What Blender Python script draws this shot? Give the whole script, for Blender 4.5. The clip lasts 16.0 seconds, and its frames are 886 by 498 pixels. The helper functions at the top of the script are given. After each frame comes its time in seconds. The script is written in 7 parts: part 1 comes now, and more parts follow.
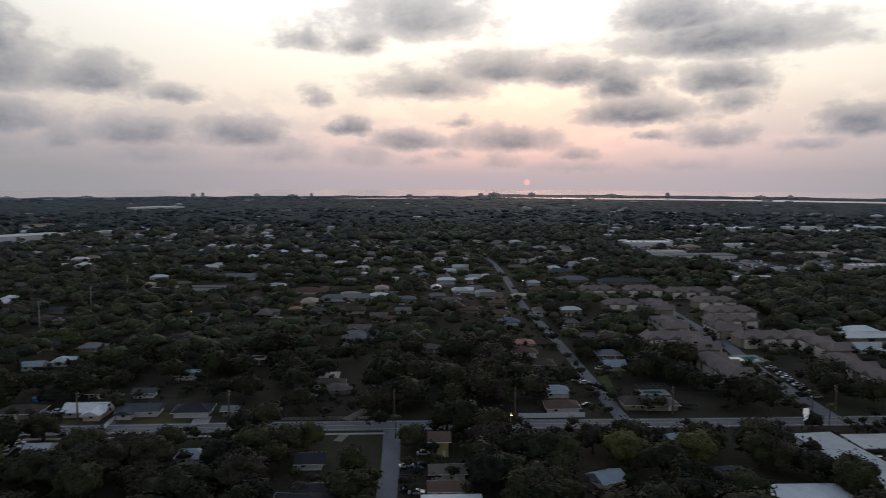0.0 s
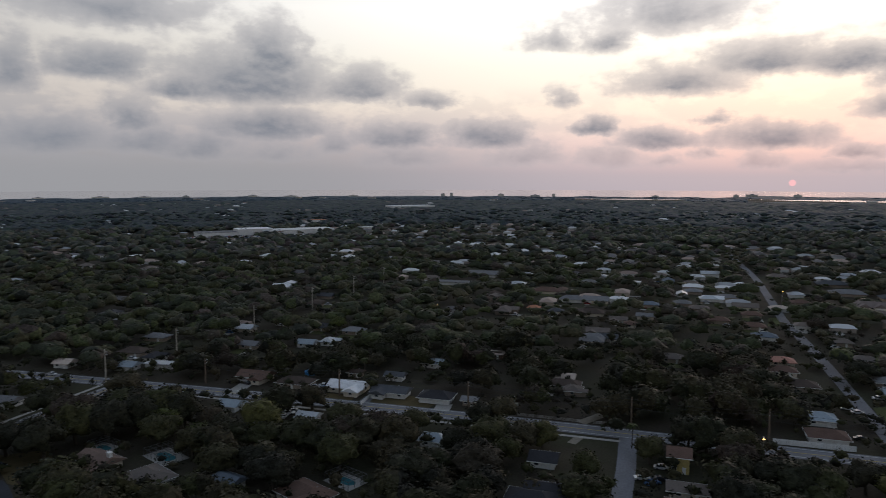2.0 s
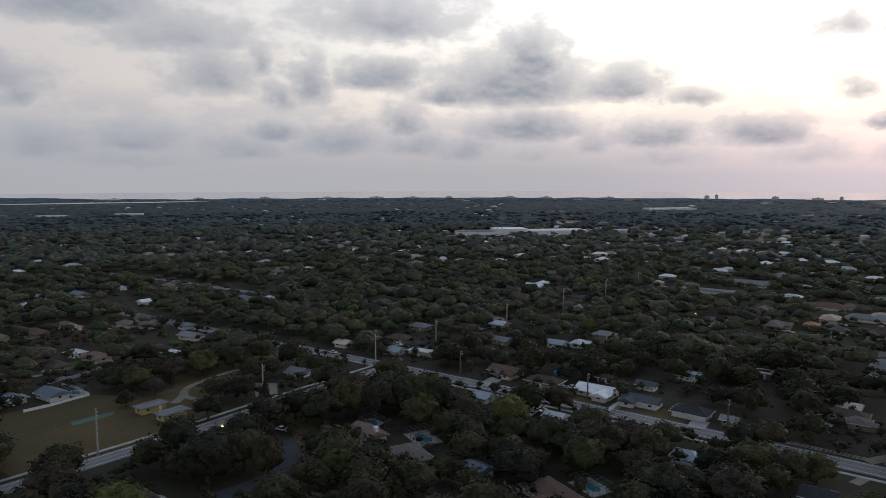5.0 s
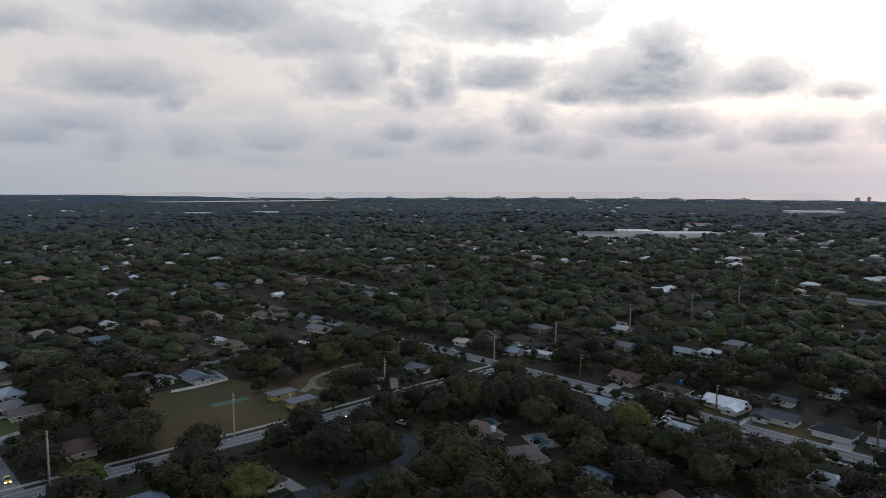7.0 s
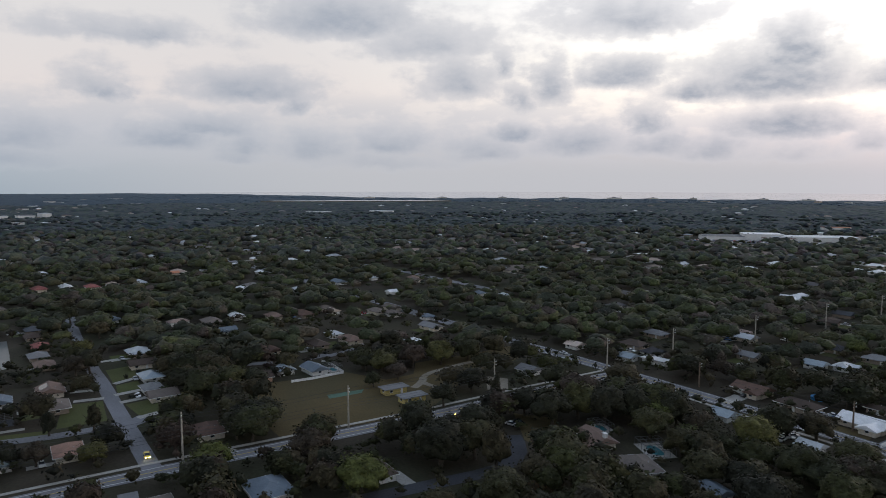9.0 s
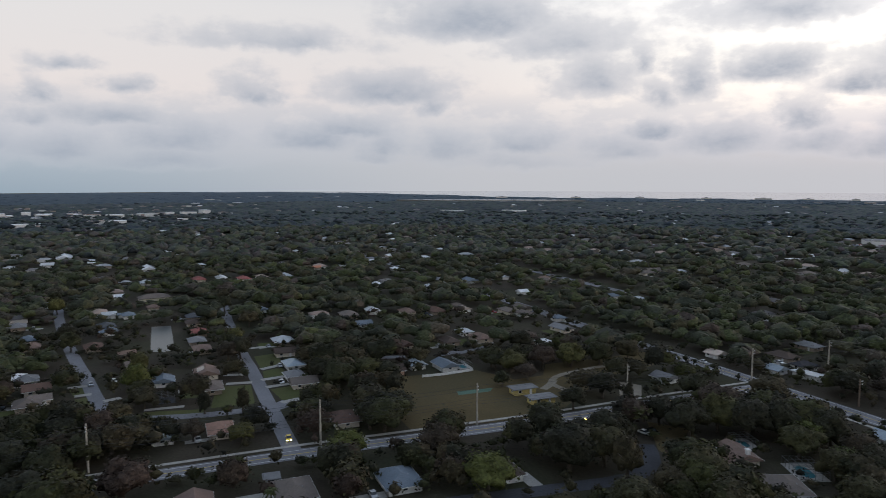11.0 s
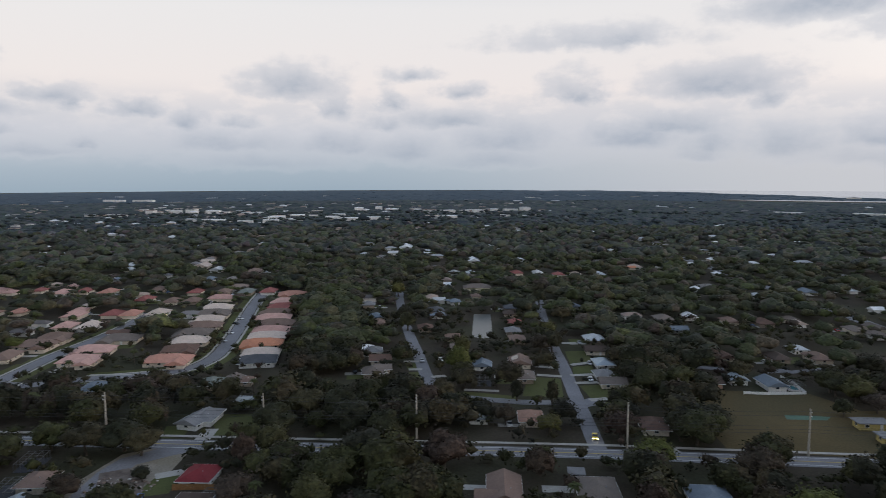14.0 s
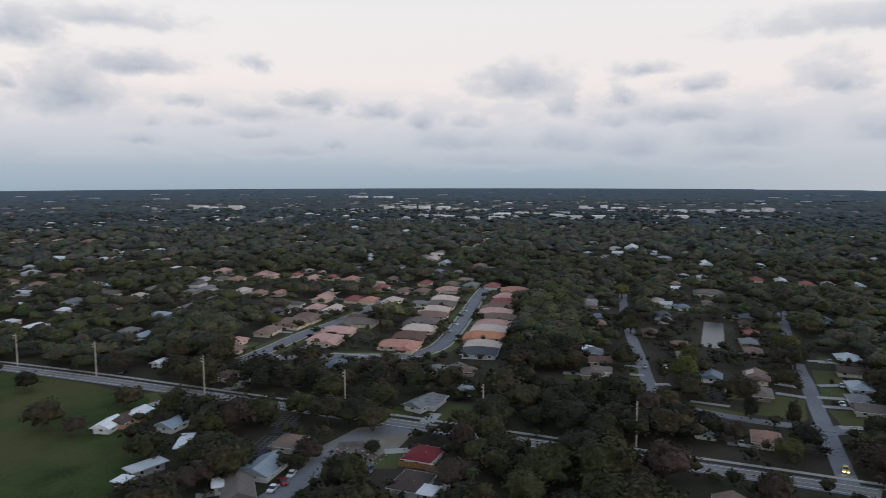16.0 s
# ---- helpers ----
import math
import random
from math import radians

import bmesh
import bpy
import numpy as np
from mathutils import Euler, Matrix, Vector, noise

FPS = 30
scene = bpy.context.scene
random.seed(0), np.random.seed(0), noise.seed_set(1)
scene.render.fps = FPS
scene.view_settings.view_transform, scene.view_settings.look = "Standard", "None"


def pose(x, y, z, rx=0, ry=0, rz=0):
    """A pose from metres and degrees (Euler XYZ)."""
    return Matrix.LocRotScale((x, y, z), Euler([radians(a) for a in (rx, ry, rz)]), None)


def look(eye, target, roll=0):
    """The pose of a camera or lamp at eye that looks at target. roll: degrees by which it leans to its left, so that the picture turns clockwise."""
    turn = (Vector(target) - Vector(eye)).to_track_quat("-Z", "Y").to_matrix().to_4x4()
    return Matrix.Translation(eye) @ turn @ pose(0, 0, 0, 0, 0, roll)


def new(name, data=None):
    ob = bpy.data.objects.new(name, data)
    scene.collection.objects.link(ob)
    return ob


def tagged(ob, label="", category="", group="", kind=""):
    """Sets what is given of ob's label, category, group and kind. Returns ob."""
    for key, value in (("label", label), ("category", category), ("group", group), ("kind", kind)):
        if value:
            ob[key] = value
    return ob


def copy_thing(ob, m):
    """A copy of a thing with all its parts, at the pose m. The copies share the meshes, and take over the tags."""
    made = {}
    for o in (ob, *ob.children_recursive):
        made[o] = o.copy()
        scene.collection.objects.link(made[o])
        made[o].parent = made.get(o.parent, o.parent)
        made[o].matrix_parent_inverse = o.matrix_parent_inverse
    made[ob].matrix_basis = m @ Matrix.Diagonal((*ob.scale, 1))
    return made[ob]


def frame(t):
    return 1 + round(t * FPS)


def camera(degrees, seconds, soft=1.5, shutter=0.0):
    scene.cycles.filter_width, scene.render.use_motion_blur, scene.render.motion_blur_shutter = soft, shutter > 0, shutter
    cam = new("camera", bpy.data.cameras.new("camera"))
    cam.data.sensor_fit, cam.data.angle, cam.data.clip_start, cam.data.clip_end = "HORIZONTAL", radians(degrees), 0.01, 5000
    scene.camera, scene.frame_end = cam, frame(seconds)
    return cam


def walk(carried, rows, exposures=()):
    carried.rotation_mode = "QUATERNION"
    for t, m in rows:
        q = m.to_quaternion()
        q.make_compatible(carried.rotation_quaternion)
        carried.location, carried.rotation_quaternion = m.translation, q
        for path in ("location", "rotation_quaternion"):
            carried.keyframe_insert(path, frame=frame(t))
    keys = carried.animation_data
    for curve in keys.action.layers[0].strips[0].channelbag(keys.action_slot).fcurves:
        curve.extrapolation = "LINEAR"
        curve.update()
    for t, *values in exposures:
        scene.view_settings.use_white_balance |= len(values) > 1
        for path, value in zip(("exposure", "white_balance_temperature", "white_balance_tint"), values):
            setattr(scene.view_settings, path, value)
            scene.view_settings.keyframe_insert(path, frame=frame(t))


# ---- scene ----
H = 85.0
ROWS = [
    (0, 84.04, -0.17, 0.72),
    (0.5, 84.03, -0.16, 5.87),
    (1, 84.04, -0.13, 11.10),
    (1.5, 84.02, -0.10, 16.15),
    (2, 84.05, -0.04, 20.60),
    (2.5, 84.07, 0.00, 24.91),
    (3, 84.08, 0.02, 28.62),
    (3.5, 84.12, 0.00, 32.18),
    (4, 84.14, 0.03, 35.70),
    (6.5, 84.20, 0.03, 48.93),
    (7, 84.20, -0.01, 51.59),
    (7.5, 84.22, -0.00, 54.13),
    (8, 84.22, 0.03, 56.64),
    (10.5, 84.17, -0.05, 68.41),
    (11, 84.16, -0.00, 71.90),
    (11.5, 84.16, 0.01, 75.56),
    (12, 84.16, -0.01, 80.10),
    (12.5, 84.14, 0.00, 84.59),
    (13, 84.12, 0.05, 89.08),
    (13.5, 84.10, 0.07, 93.48),
    (14, 84.07, 0.10, 97.77),
    (14.5, 84.04, 0.10, 102.11),
    (15, 84.01, 0.07, 106.47),
    (15.5, 83.95, 0.07, 111.13),
    (16, 83.93, 0.06, 116.25),
]
cam = camera(65.5, 16.0, soft=0.85, shutter=0.35)
EXPOSURES = [(0.0, -0.03), (0.7, -0.1), (1.5, -0.02), (2.5, 0.1), (4.0, 0.32), (7.0, 0.66), (10.5, 0.79), (12.5, 0.85), (16.0, 0.93)]
walk(cam, [(t, pose(0, 0, H, rx, ry, rz)) for t, rx, ry, rz in ROWS], EXPOSURES)
rnd = random.Random(7)

# ---------------------------------------------------------------- sky and sun
SUN_AZ, SUN_EL = -6.2, 0.6          # degrees to the left of +y, above the horizon
world = bpy.data.worlds.new("dusk_sky")
scene.world = world
world.use_nodes = True
wt = world.node_tree
wt.nodes.clear()


def wn(kind, **values):
    n = wt.nodes.new(kind)
    if "operation" in values:
        n.operation = values["operation"]
    if "use_clamp" in values:
        n.use_clamp = values["use_clamp"]
    if "interpolation_type" in values:
        n.interpolation_type = values["interpolation_type"]
    if "data_type" in values:
        n.data_type = values["data_type"]
    if "blend_type" in values:
        n.blend_type = values["blend_type"]
    if "noise_dimensions" in values:
        n.noise_dimensions = values["noise_dimensions"]
    if "vector_type" in values:
        n.vector_type = values["vector_type"]
    if "sky_type" in values:
        n.sky_type = values["sky_type"]
    if "sun_disc" in values:
        n.sun_disc = values["sun_disc"]
    if "sun_elevation" in values:
        n.sun_elevation = values["sun_elevation"]
    if "sun_rotation" in values:
        n.sun_rotation = values["sun_rotation"]
    if "dust_density" in values:
        n.dust_density = values["dust_density"]
    return n


def wmath(op, a, b=0.0, c=None, clamp=False):
    n = wn("ShaderNodeMath", operation=op, use_clamp=clamp)
    for slot, v in zip(n.inputs, (a, b, c)):
        if v is None:
            continue
        if isinstance(v, (int, float)):
            slot.default_value = v
        else:
            wt.links.new(v, slot)
    return n.outputs[0]


def wrange(v, a, b, lo=0.0, hi=1.0):
    n = wn("ShaderNodeMapRange", interpolation_type="SMOOTHSTEP")
    wt.links.new(v, n.inputs[0])
    for k, x in zip((1, 2, 3, 4), (a, b, lo, hi)):
        n.inputs[k].default_value = x
    return n.outputs[0]


def wmix(fac, a, b, blend="MIX"):
    n = wn("ShaderNodeMix", data_type="RGBA", blend_type=blend)
    for slot, v in ((n.inputs[0], fac), (n.inputs[6], a), (n.inputs[7], b)):
        if isinstance(v, (int, float)):
            slot.default_value = v
        elif isinstance(v, tuple):
            slot.default_value = (*v, 1)
        else:
            wt.links.new(v, slot)
    return n.outputs[2]


def wramp(fac, stops):
    n = wn("ShaderNodeValToRGB")
    e = n.color_ramp.elements
    while len(e) < len(stops):
        e.new(0.5)
    for el, (p, c) in zip(e, stops):
        el.position, el.color = p, (*c, 1)
    wt.links.new(fac, n.inputs[0])
    return n.outputs[0]


direction = wn("ShaderNodeTexCoord").outputs["Generated"]
split = wn("ShaderNodeSeparateXYZ")
wt.links.new(direction, split.inputs[0])
azimuth = wmath("MULTIPLY", wmath("ARCTAN2", wmath("MULTIPLY", split.outputs[0], -1.0), split.outputs[1]), 57.2958)
height = wmath("MULTIPLY", wmath("ARCSINE", split.outputs[2]), 57.2958)
join = wn("ShaderNodeCombineXYZ")
wt.links.new(azimuth, join.inputs[0])
wt.links.new(height, join.inputs[1])
angles = join.outputs[0]


def wnoise(scale, detail, stretch, rough=0.55, seed=0.0):
    m = wn("ShaderNodeMapping")
    m.inputs["Scale"].default_value = (1.0, stretch, 1.0)
    m.inputs["Location"].default_value = (seed, seed * 0.7, seed)
    wt.links.new(angles, m.inputs[0])
    n = wn("ShaderNodeTexNoise", noise_dimensions="2D")
    n.inputs["Scale"].default_value, n.inputs["Detail"].default_value = scale, detail
    n.inputs["Roughness"].default_value = rough
    wt.links.new(m.outputs[0], n.inputs["Vector"])
    return n


# the places of the clouds are bent by noise, so that their rims are ragged
bend = wnoise(0.42, 6, 1.3, 0.6, 11.0)
shift = wn("ShaderNodeVectorMath", operation="SUBTRACT")
wt.links.new(bend.outputs["Color"], shift.inputs[0])
shift.inputs[1].default_value = (0.5, 0.5, 0.5)
grown = wn("ShaderNodeVectorMath", operation="MULTIPLY")
wt.links.new(shift.outputs[0], grown.inputs[0])
grown.inputs[1].default_value = (3.4, 1.0, 0.0)
bent = wn("ShaderNodeVectorMath", operation="ADD")
wt.links.new(angles, bent.inputs[0])
wt.links.new(grown.outputs[0], bent.inputs[1])
bent_parts = wn("ShaderNodeSeparateXYZ")
wt.links.new(bent.outputs[0], bent_parts.inputs[0])
three = wn("ShaderNodeCombineXYZ")          # azimuth, height, and height downwards
wt.links.new(bent_parts.outputs[0], three.inputs[0])
wt.links.new(bent_parts.outputs[1], three.inputs[1])
wt.links.new(wmath("MULTIPLY", bent_parts.outputs[1], -1.0), three.inputs[2])
nearest_cloud = wmath("ADD", bent_parts.outputs[2], 9.0)


def cloud(az, el, half_width, up_to, down_to, faint):
    """One cloud at an azimuth and a height in degrees, domed above and flat below; its field is 0 (faint: more) in the middle and 1 at the rim."""
    global nearest_cloud
    m = wn("ShaderNodeVectorMath", operation="MULTIPLY_ADD")
    wt.links.new(three.outputs[0], m.inputs[0])
    half_width *= 1.12
    m.inputs[1].default_value = (1 / half_width, 1 / up_to, 1 / down_to)
    m.inputs[2].default_value = (-az / half_width, -el / up_to, el / down_to)
    k = wn("ShaderNodeVectorMath", operation="MAXIMUM")
    wt.links.new(m.outputs[0], k.inputs[0])
    k.inputs[1].default_value = (-1e6, 0.0, 0.0)
    n = wn("ShaderNodeVectorMath", operation="LENGTH")
    wt.links.new(k.outputs[0], n.inputs[0])
    r = n.outputs["Value"]
    if faint:
        r = wmath("MULTIPLY_ADD", r, 1 - faint, faint)
    nearest_cloud = wmath("SMOOTH_MIN", nearest_cloud, r, 0.12)


cloud(16.9, 3.00, 3.46, 1.94, 0.82, 0.1)
cloud(13.8, 1.45, 2.86, 1.24, 0.55, 0.4)
cloud(8.2, 3.85, 1.84, 1.24, 0.55, 0.1)
cloud(3.5, 2.65, 3.73, 1.24, 0.55, 0.1)
cloud(6.9, 1.25, 2.48, 1.24, 0.55, 0.45)
cloud(-4.4, 2.69, 4.75, 1.63, 0.70, 0.1)
cloud(-0.9, 4.35, 1.51, 0.70, 0.34, 0.5)
cloud(1.9, 6.94, 4.48, 1.79, 0.76, 0.3)
cloud(-4.1, 8.23, 5.40, 2.02, 0.84, 0.25)
cloud(-10.1, 7.99, 5.99, 1.63, 0.70, 0.15)
cloud(-13.3, 6.84, 2.59, 2.33, 0.96, 0.1)
cloud(-14.6, 4.74, 4.86, 1.79, 0.76, 0)
cloud(-21.1, 9.90, 7.83, 2.49, 1.02, 0.1)
cloud(-17.6, 11.80, 4.48, 2.49, 1.02, 0.1)
cloud(-21.0, 7.10, 3.46, 1.94, 0.82, 0.1)
cloud(-22.1, 5.49, 1.89, 1.63, 0.70, 0.4)
cloud(-20.8, 2.80, 2.59, 1.40, 0.61, 0.35)
cloud(-30.4, 3.70, 3.29, 1.94, 0.82, 0.05)
cloud(2.9, 12.04, 5.67, 2.88, 1.17, 0.4)
cloud(11.8, 10.63, 1.94, 1.48, 0.64, 0.5)
cloud(7.3, 10.33, 1.94, 1.48, 0.64, 0.4)
cloud(-10.1, 1.68, 1.57, 0.78, 0.37, 0.2)
cloud(-16.0, 3.07, 1.62, 0.47, 0.26, 0.4)
cloud(-4.0, 1.04, 1.73, 0.93, 0.43, 0.4)
cloud(-27.4, 2.32, 1.84, 0.62, 0.32, 0.5)
cloud(10.9, 6.16, 1.08, 1.01, 0.46, 0.55)
cloud(2.8, 1.22, 1.03, 0.62, 0.32, 0.5)
cloud(-0.2, 1.75, 1.24, 0.70, 0.34, 0.45)
cloud(-10.1, 0.72, 3.89, 0.62, 0.32, 0.5)
cloud(-18.6, 0.82, 2.92, 0.62, 0.32, 0.55)
cloud(36.0, 6.89, 7.18, 3.58, 1.43, 0)
cloud(34.4, 8.72, 3.13, 3.65, 1.46, 0)
cloud(27.6, 6.86, 3.73, 2.10, 0.87, 0.15)
cloud(41.0, 6.52, 2.54, 1.71, 0.73, 0.05)
cloud(46.5, 7.78, 3.89, 2.18, 0.90, 0.1)
cloud(52.2, 7.05, 1.89, 3.19, 1.29, 0.3)
cloud(54.8, 6.12, 1.51, 1.71, 0.73, 0.4)
cloud(56.1, 8.66, 1.08, 2.10, 0.87, 0.5)
cloud(34.5, 3.66, 5.13, 2.10, 0.87, 0)
cloud(44.9, 4.18, 2.00, 2.18, 0.90, 0.3)
cloud(22.0, 6.01, 2.38, 0.86, 0.40, 0.45)
cloud(24.4, 2.94, 3.78, 1.79, 0.76, 0.25)
cloud(23.7, 1.32, 3.56, 1.17, 0.52, 0.45)
cloud(50.0, 2.51, 3.89, 2.26, 0.93, 0.2)
cloud(55.1, 3.33, 2.43, 1.48, 0.64, 0.1)
cloud(43.5, 2.32, 3.19, 1.71, 0.73, 0.3)
cloud(39.6, 1.92, 2.86, 1.71, 0.73, 0.25)
cloud(34.3, 1.69, 2.92, 1.09, 0.49, 0.5)
cloud(29.5, 2.53, 1.73, 1.48, 0.64, 0.5)
cloud(45.2, 11.85, 5.89, 2.64, 1.08, 0.35)
cloud(59.4, 7.48, 3.46, 2.72, 1.11, 0.35)
cloud(62.0, 10.40, 5.35, 2.49, 1.02, 0.45)
cloud(69.1, 12.06, 6.70, 2.95, 1.20, 0.15)
cloud(83.4, 10.52, 3.02, 1.17, 0.52, 0.4)
cloud(76.2, 6.68, 5.35, 2.18, 0.90, 0.2)
cloud(73.0, 5.69, 1.35, 1.63, 0.70, 0.45)
cloud(86.2, 6.23, 1.35, 1.48, 0.64, 0.3)
cloud(82.7, 2.83, 4.21, 2.02, 0.84, 0.15)
cloud(79.4, 3.73, 4.10, 1.48, 0.64, 0.35)
cloud(76.6, 2.24, 2.38, 1.79, 0.76, 0.3)
cloud(71.7, 2.01, 3.40, 2.26, 0.93, 0.25)
cloud(65.1, 2.54, 3.67, 1.79, 0.76, 0.3)
cloud(77.2, 1.68, 2.59, 1.32, 0.58, 0.3)
cloud(65.7, 1.19, 6.26, 1.09, 0.49, 0.45)
cloud(57.5, 1.94, 3.51, 1.79, 0.76, 0.3)
cloud(46.2, 12.18, 6.80, 3.27, 1.31, 0.45)
cloud(100.2, 8.08, 2.05, 0.78, 0.37, 0.35)
cloud(102.2, 5.73, 1.08, 1.48, 0.64, 0.4)
cloud(96.1, 6.68, 2.05, 0.78, 0.37, 0.4)
cloud(87.3, 6.47, 2.16, 1.87, 0.79, 0.5)
cloud(97.2, 4.45, 4.27, 1.24, 0.55, 0.3)
cloud(100.9, 1.83, 3.89, 2.02, 0.84, 0.25)
cloud(102.6, 4.14, 1.84, 0.93, 0.43, 0.4)
cloud(92.8, 2.64, 4.81, 2.33, 0.96, 0.3)
cloud(93.8, 1.18, 5.83, 1.32, 0.58, 0.3)
cloud(86.1, 10.52, 5.83, 1.17, 0.52, 0.6)
cloud(109.8, 6.96, 3.67, 2.10, 0.87, 0.25)
cloud(106.4, 5.32, 1.40, 1.71, 0.73, 0.45)
cloud(121.5, 5.06, 2.21, 1.01, 0.46, 0.35)
cloud(117.7, 3.93, 1.67, 1.48, 0.64, 0.35)
cloud(114.2, 4.15, 1.57, 0.70, 0.34, 0.45)
cloud(115.3, 2.48, 5.78, 1.32, 0.58, 0.35)
cloud(124.8, 2.21, 1.30, 0.86, 0.40, 0.35)
cloud(125.7, 5.38, 0.92, 1.32, 0.58, 0.4)
cloud(106.0, 2.36, 4.32, 1.56, 0.67, 0.3)
cloud(112.2, 1.12, 7.18, 1.17, 0.52, 0.4)
cloud(144.4, 5.42, 3.13, 3.11, 1.26, 0.15)
cloud(139.8, 8.05, 3.73, 1.24, 0.55, 0.25)
cloud(147.3, 9.87, 2.16, 1.87, 0.79, 0.25)
cloud(141.4, 11.14, 4.48, 0.93, 0.43, 0.55)
cloud(136.3, 5.72, 1.35, 0.62, 0.32, 0.45)
cloud(131.2, 8.51, 0.92, 0.86, 0.40, 0.5)
cloud(126.9, 5.72, 2.43, 1.17, 0.52, 0.35)
cloud(131.1, 4.74, 3.02, 0.93, 0.43, 0.45)
cloud(134.8, 4.05, 1.35, 0.70, 0.34, 0.55)
cloud(139.0, 3.97, 1.08, 0.47, 0.26, 0.5)
cloud(139.8, 2.65, 2.32, 0.70, 0.34, 0.4)
cloud(131.3, 3.28, 2.32, 0.78, 0.37, 0.45)
cloud(128.2, 1.81, 5.78, 0.86, 0.40, 0.35)
cloud(148.5, 6.21, 0.76, 0.86, 0.40, 0.5)

fine_nodes = [wnoise(0.42, 7, 2.0, 0.57, 3.0), wnoise(0.42, 7, 2.0, 0.57, 3.0)]
lifted = wn("ShaderNodeVectorMath", operation="ADD")      # the same noise a little higher up: its slope lights the tops
wt.links.new(angles, lifted.inputs[0])
lifted.inputs[1].default_value = (0.0, 0.4, 0.0)
wt.links.new(lifted.outputs[0], fine_nodes[1].inputs["Vector"].links[0].from_node.inputs[0])
fine, fine_up = fine_nodes[0].outputs[0], fine_nodes[1].outputs[0]
slope = wmath("MULTIPLY_ADD", wmath("SUBTRACT", fine, fine_up), 2.2, 0.3, clamp=True)
broad = wnoise(0.16, 6, 2.6, 0.58, 23.0).outputs[0]
field = wmath("ADD", nearest_cloud, wmath("MULTIPLY", wmath("SUBTRACT", fine, 0.5), -0.9))
aside = wmath("ABSOLUTE", wmath("SUBTRACT", azimuth, SUN_AZ))
cover = wrange(field, 1.34, 0.84)
streaks = wrange(wmath("ADD", broad, wmath("MULTIPLY", wmath("SUBTRACT", fine, 0.5), 0.6)), 0.34, 0.60)
low_band = wmath("MULTIPLY", wrange(height, 0.3, 2.0), wrange(height, 7.8, 5.2))
low_band = wmath("MULTIPLY", low_band, wrange(aside, 10.0, 45.0, 0.4, 0.95))
cover = wmath("MAXIMUM", cover, wmath("MULTIPLY", streaks, low_band))
high_cover = wmath("MULTIPLY", wrange(wnoise(0.03, 4, 1.6, 0.6, 41.0).outputs[0], 0.42, 0.62), wrange(height, 16.0, 26.0))
cover = wmath("MAXIMUM", cover, wmath("MULTIPLY", high_cover, 0.45))

up = wmath("DIVIDE", wmath("ADD", height, 2.0), 40.0, clamp=True)
sunward_sky = wramp(up, [(0.0, (0.46, 0.415, 0.46)), (0.06, (0.52, 0.45, 0.48)), (0.12, (0.74, 0.62, 0.62)), (0.19, (0.95, 0.84, 0.74)),
                         (0.27, (1.04, 0.99, 0.88)), (0.38, (1.25, 1.22, 1.16)), (0.58, (0.72, 0.76, 0.84)), (1.0, (0.215, 0.28, 0.385))])
far_sky = wramp(up, [(0.0, (0.15, 0.20, 0.245)), (0.07, (0.215, 0.255, 0.295)), (0.14, (0.325, 0.335, 0.37)), (0.22, (0.44, 0.408, 0.408)),
                     (0.38, (0.425, 0.415, 0.42)), (0.58, (0.27, 0.315, 0.375)), (1.0, (0.165, 0.21, 0.285))])
sunward = wrange(aside, 85.0, 5.0)
clear = wmix(sunward, far_sky, sunward_sky)
pale_low = wmath("MULTIPLY", wmath("MULTIPLY", wrange(aside, 116.0, 72.0), wrange(height, 6.0, 0.5)), wrange(aside, 12.0, 45.0))
clear = wmix(wmath("MULTIPLY", pale_low, 0.85), clear, (0.325, 0.325, 0.342))
sky = wn("ShaderNodeTexSky", sky_type="NISHITA", sun_disc=False, sun_elevation=radians(1.0), sun_rotation=radians(-SUN_AZ), dust_density=3.0)
clear = wmix(0.03, clear, sky.outputs[0], "ADD")
# thick parts are grey-blue, thin rims let the sky through
core = wmath("ADD", nearest_cloud, wmath("MULTIPLY", wmath("SUBTRACT", fine, 0.5), -0.45))
thick = wmath("MULTIPLY", wrange(core, 1.12, 0.2), wmath("SUBTRACT", 1.0, wmath("MULTIPLY", slope, 0.4)))
cloud_colour = wmix(sunward, wmix(thick, (0.31, 0.322, 0.355), (0.205, 0.232, 0.278)), wmix(thick, (0.47, 0.445, 0.47), (0.195, 0.212, 0.258)))
veil = wrange(height, 3.5, 0.0, 0.92, 0.35)
opaque = wmath("MULTIPLY_ADD", wmath("POWER", thick, 0.6), 0.5, 0.5)
sky_colour = wmix(wmath("MULTIPLY", wmath("MULTIPLY", cover, veil), opaque), clear, cloud_colour)
off_sun = wn("ShaderNodeVectorMath", operation="DISTANCE")
wt.links.new(angles, off_sun.inputs[0])
off_sun.inputs[1].default_value = (SUN_AZ, -0.4, 0)
disc = wrange(off_sun.outputs["Value"], 0.27, 0.2)
sky_colour = wmix(disc, sky_colour, (0.95, 0.52, 0.54))
background = wn("ShaderNodeBackground")
wt.links.new(sky_colour, background.inputs[0])
background.inputs[1].default_value = 1.0
wt.links.new(background.outputs[0], wn("ShaderNodeOutputWorld").inputs[0])

# this lamp stands for the sunset sky's glow, raised to keep glare off the water
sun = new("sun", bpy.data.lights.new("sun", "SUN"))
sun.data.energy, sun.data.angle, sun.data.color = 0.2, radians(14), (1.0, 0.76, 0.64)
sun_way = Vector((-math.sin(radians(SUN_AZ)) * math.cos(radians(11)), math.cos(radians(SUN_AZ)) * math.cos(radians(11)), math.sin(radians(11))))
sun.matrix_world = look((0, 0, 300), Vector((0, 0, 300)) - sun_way)


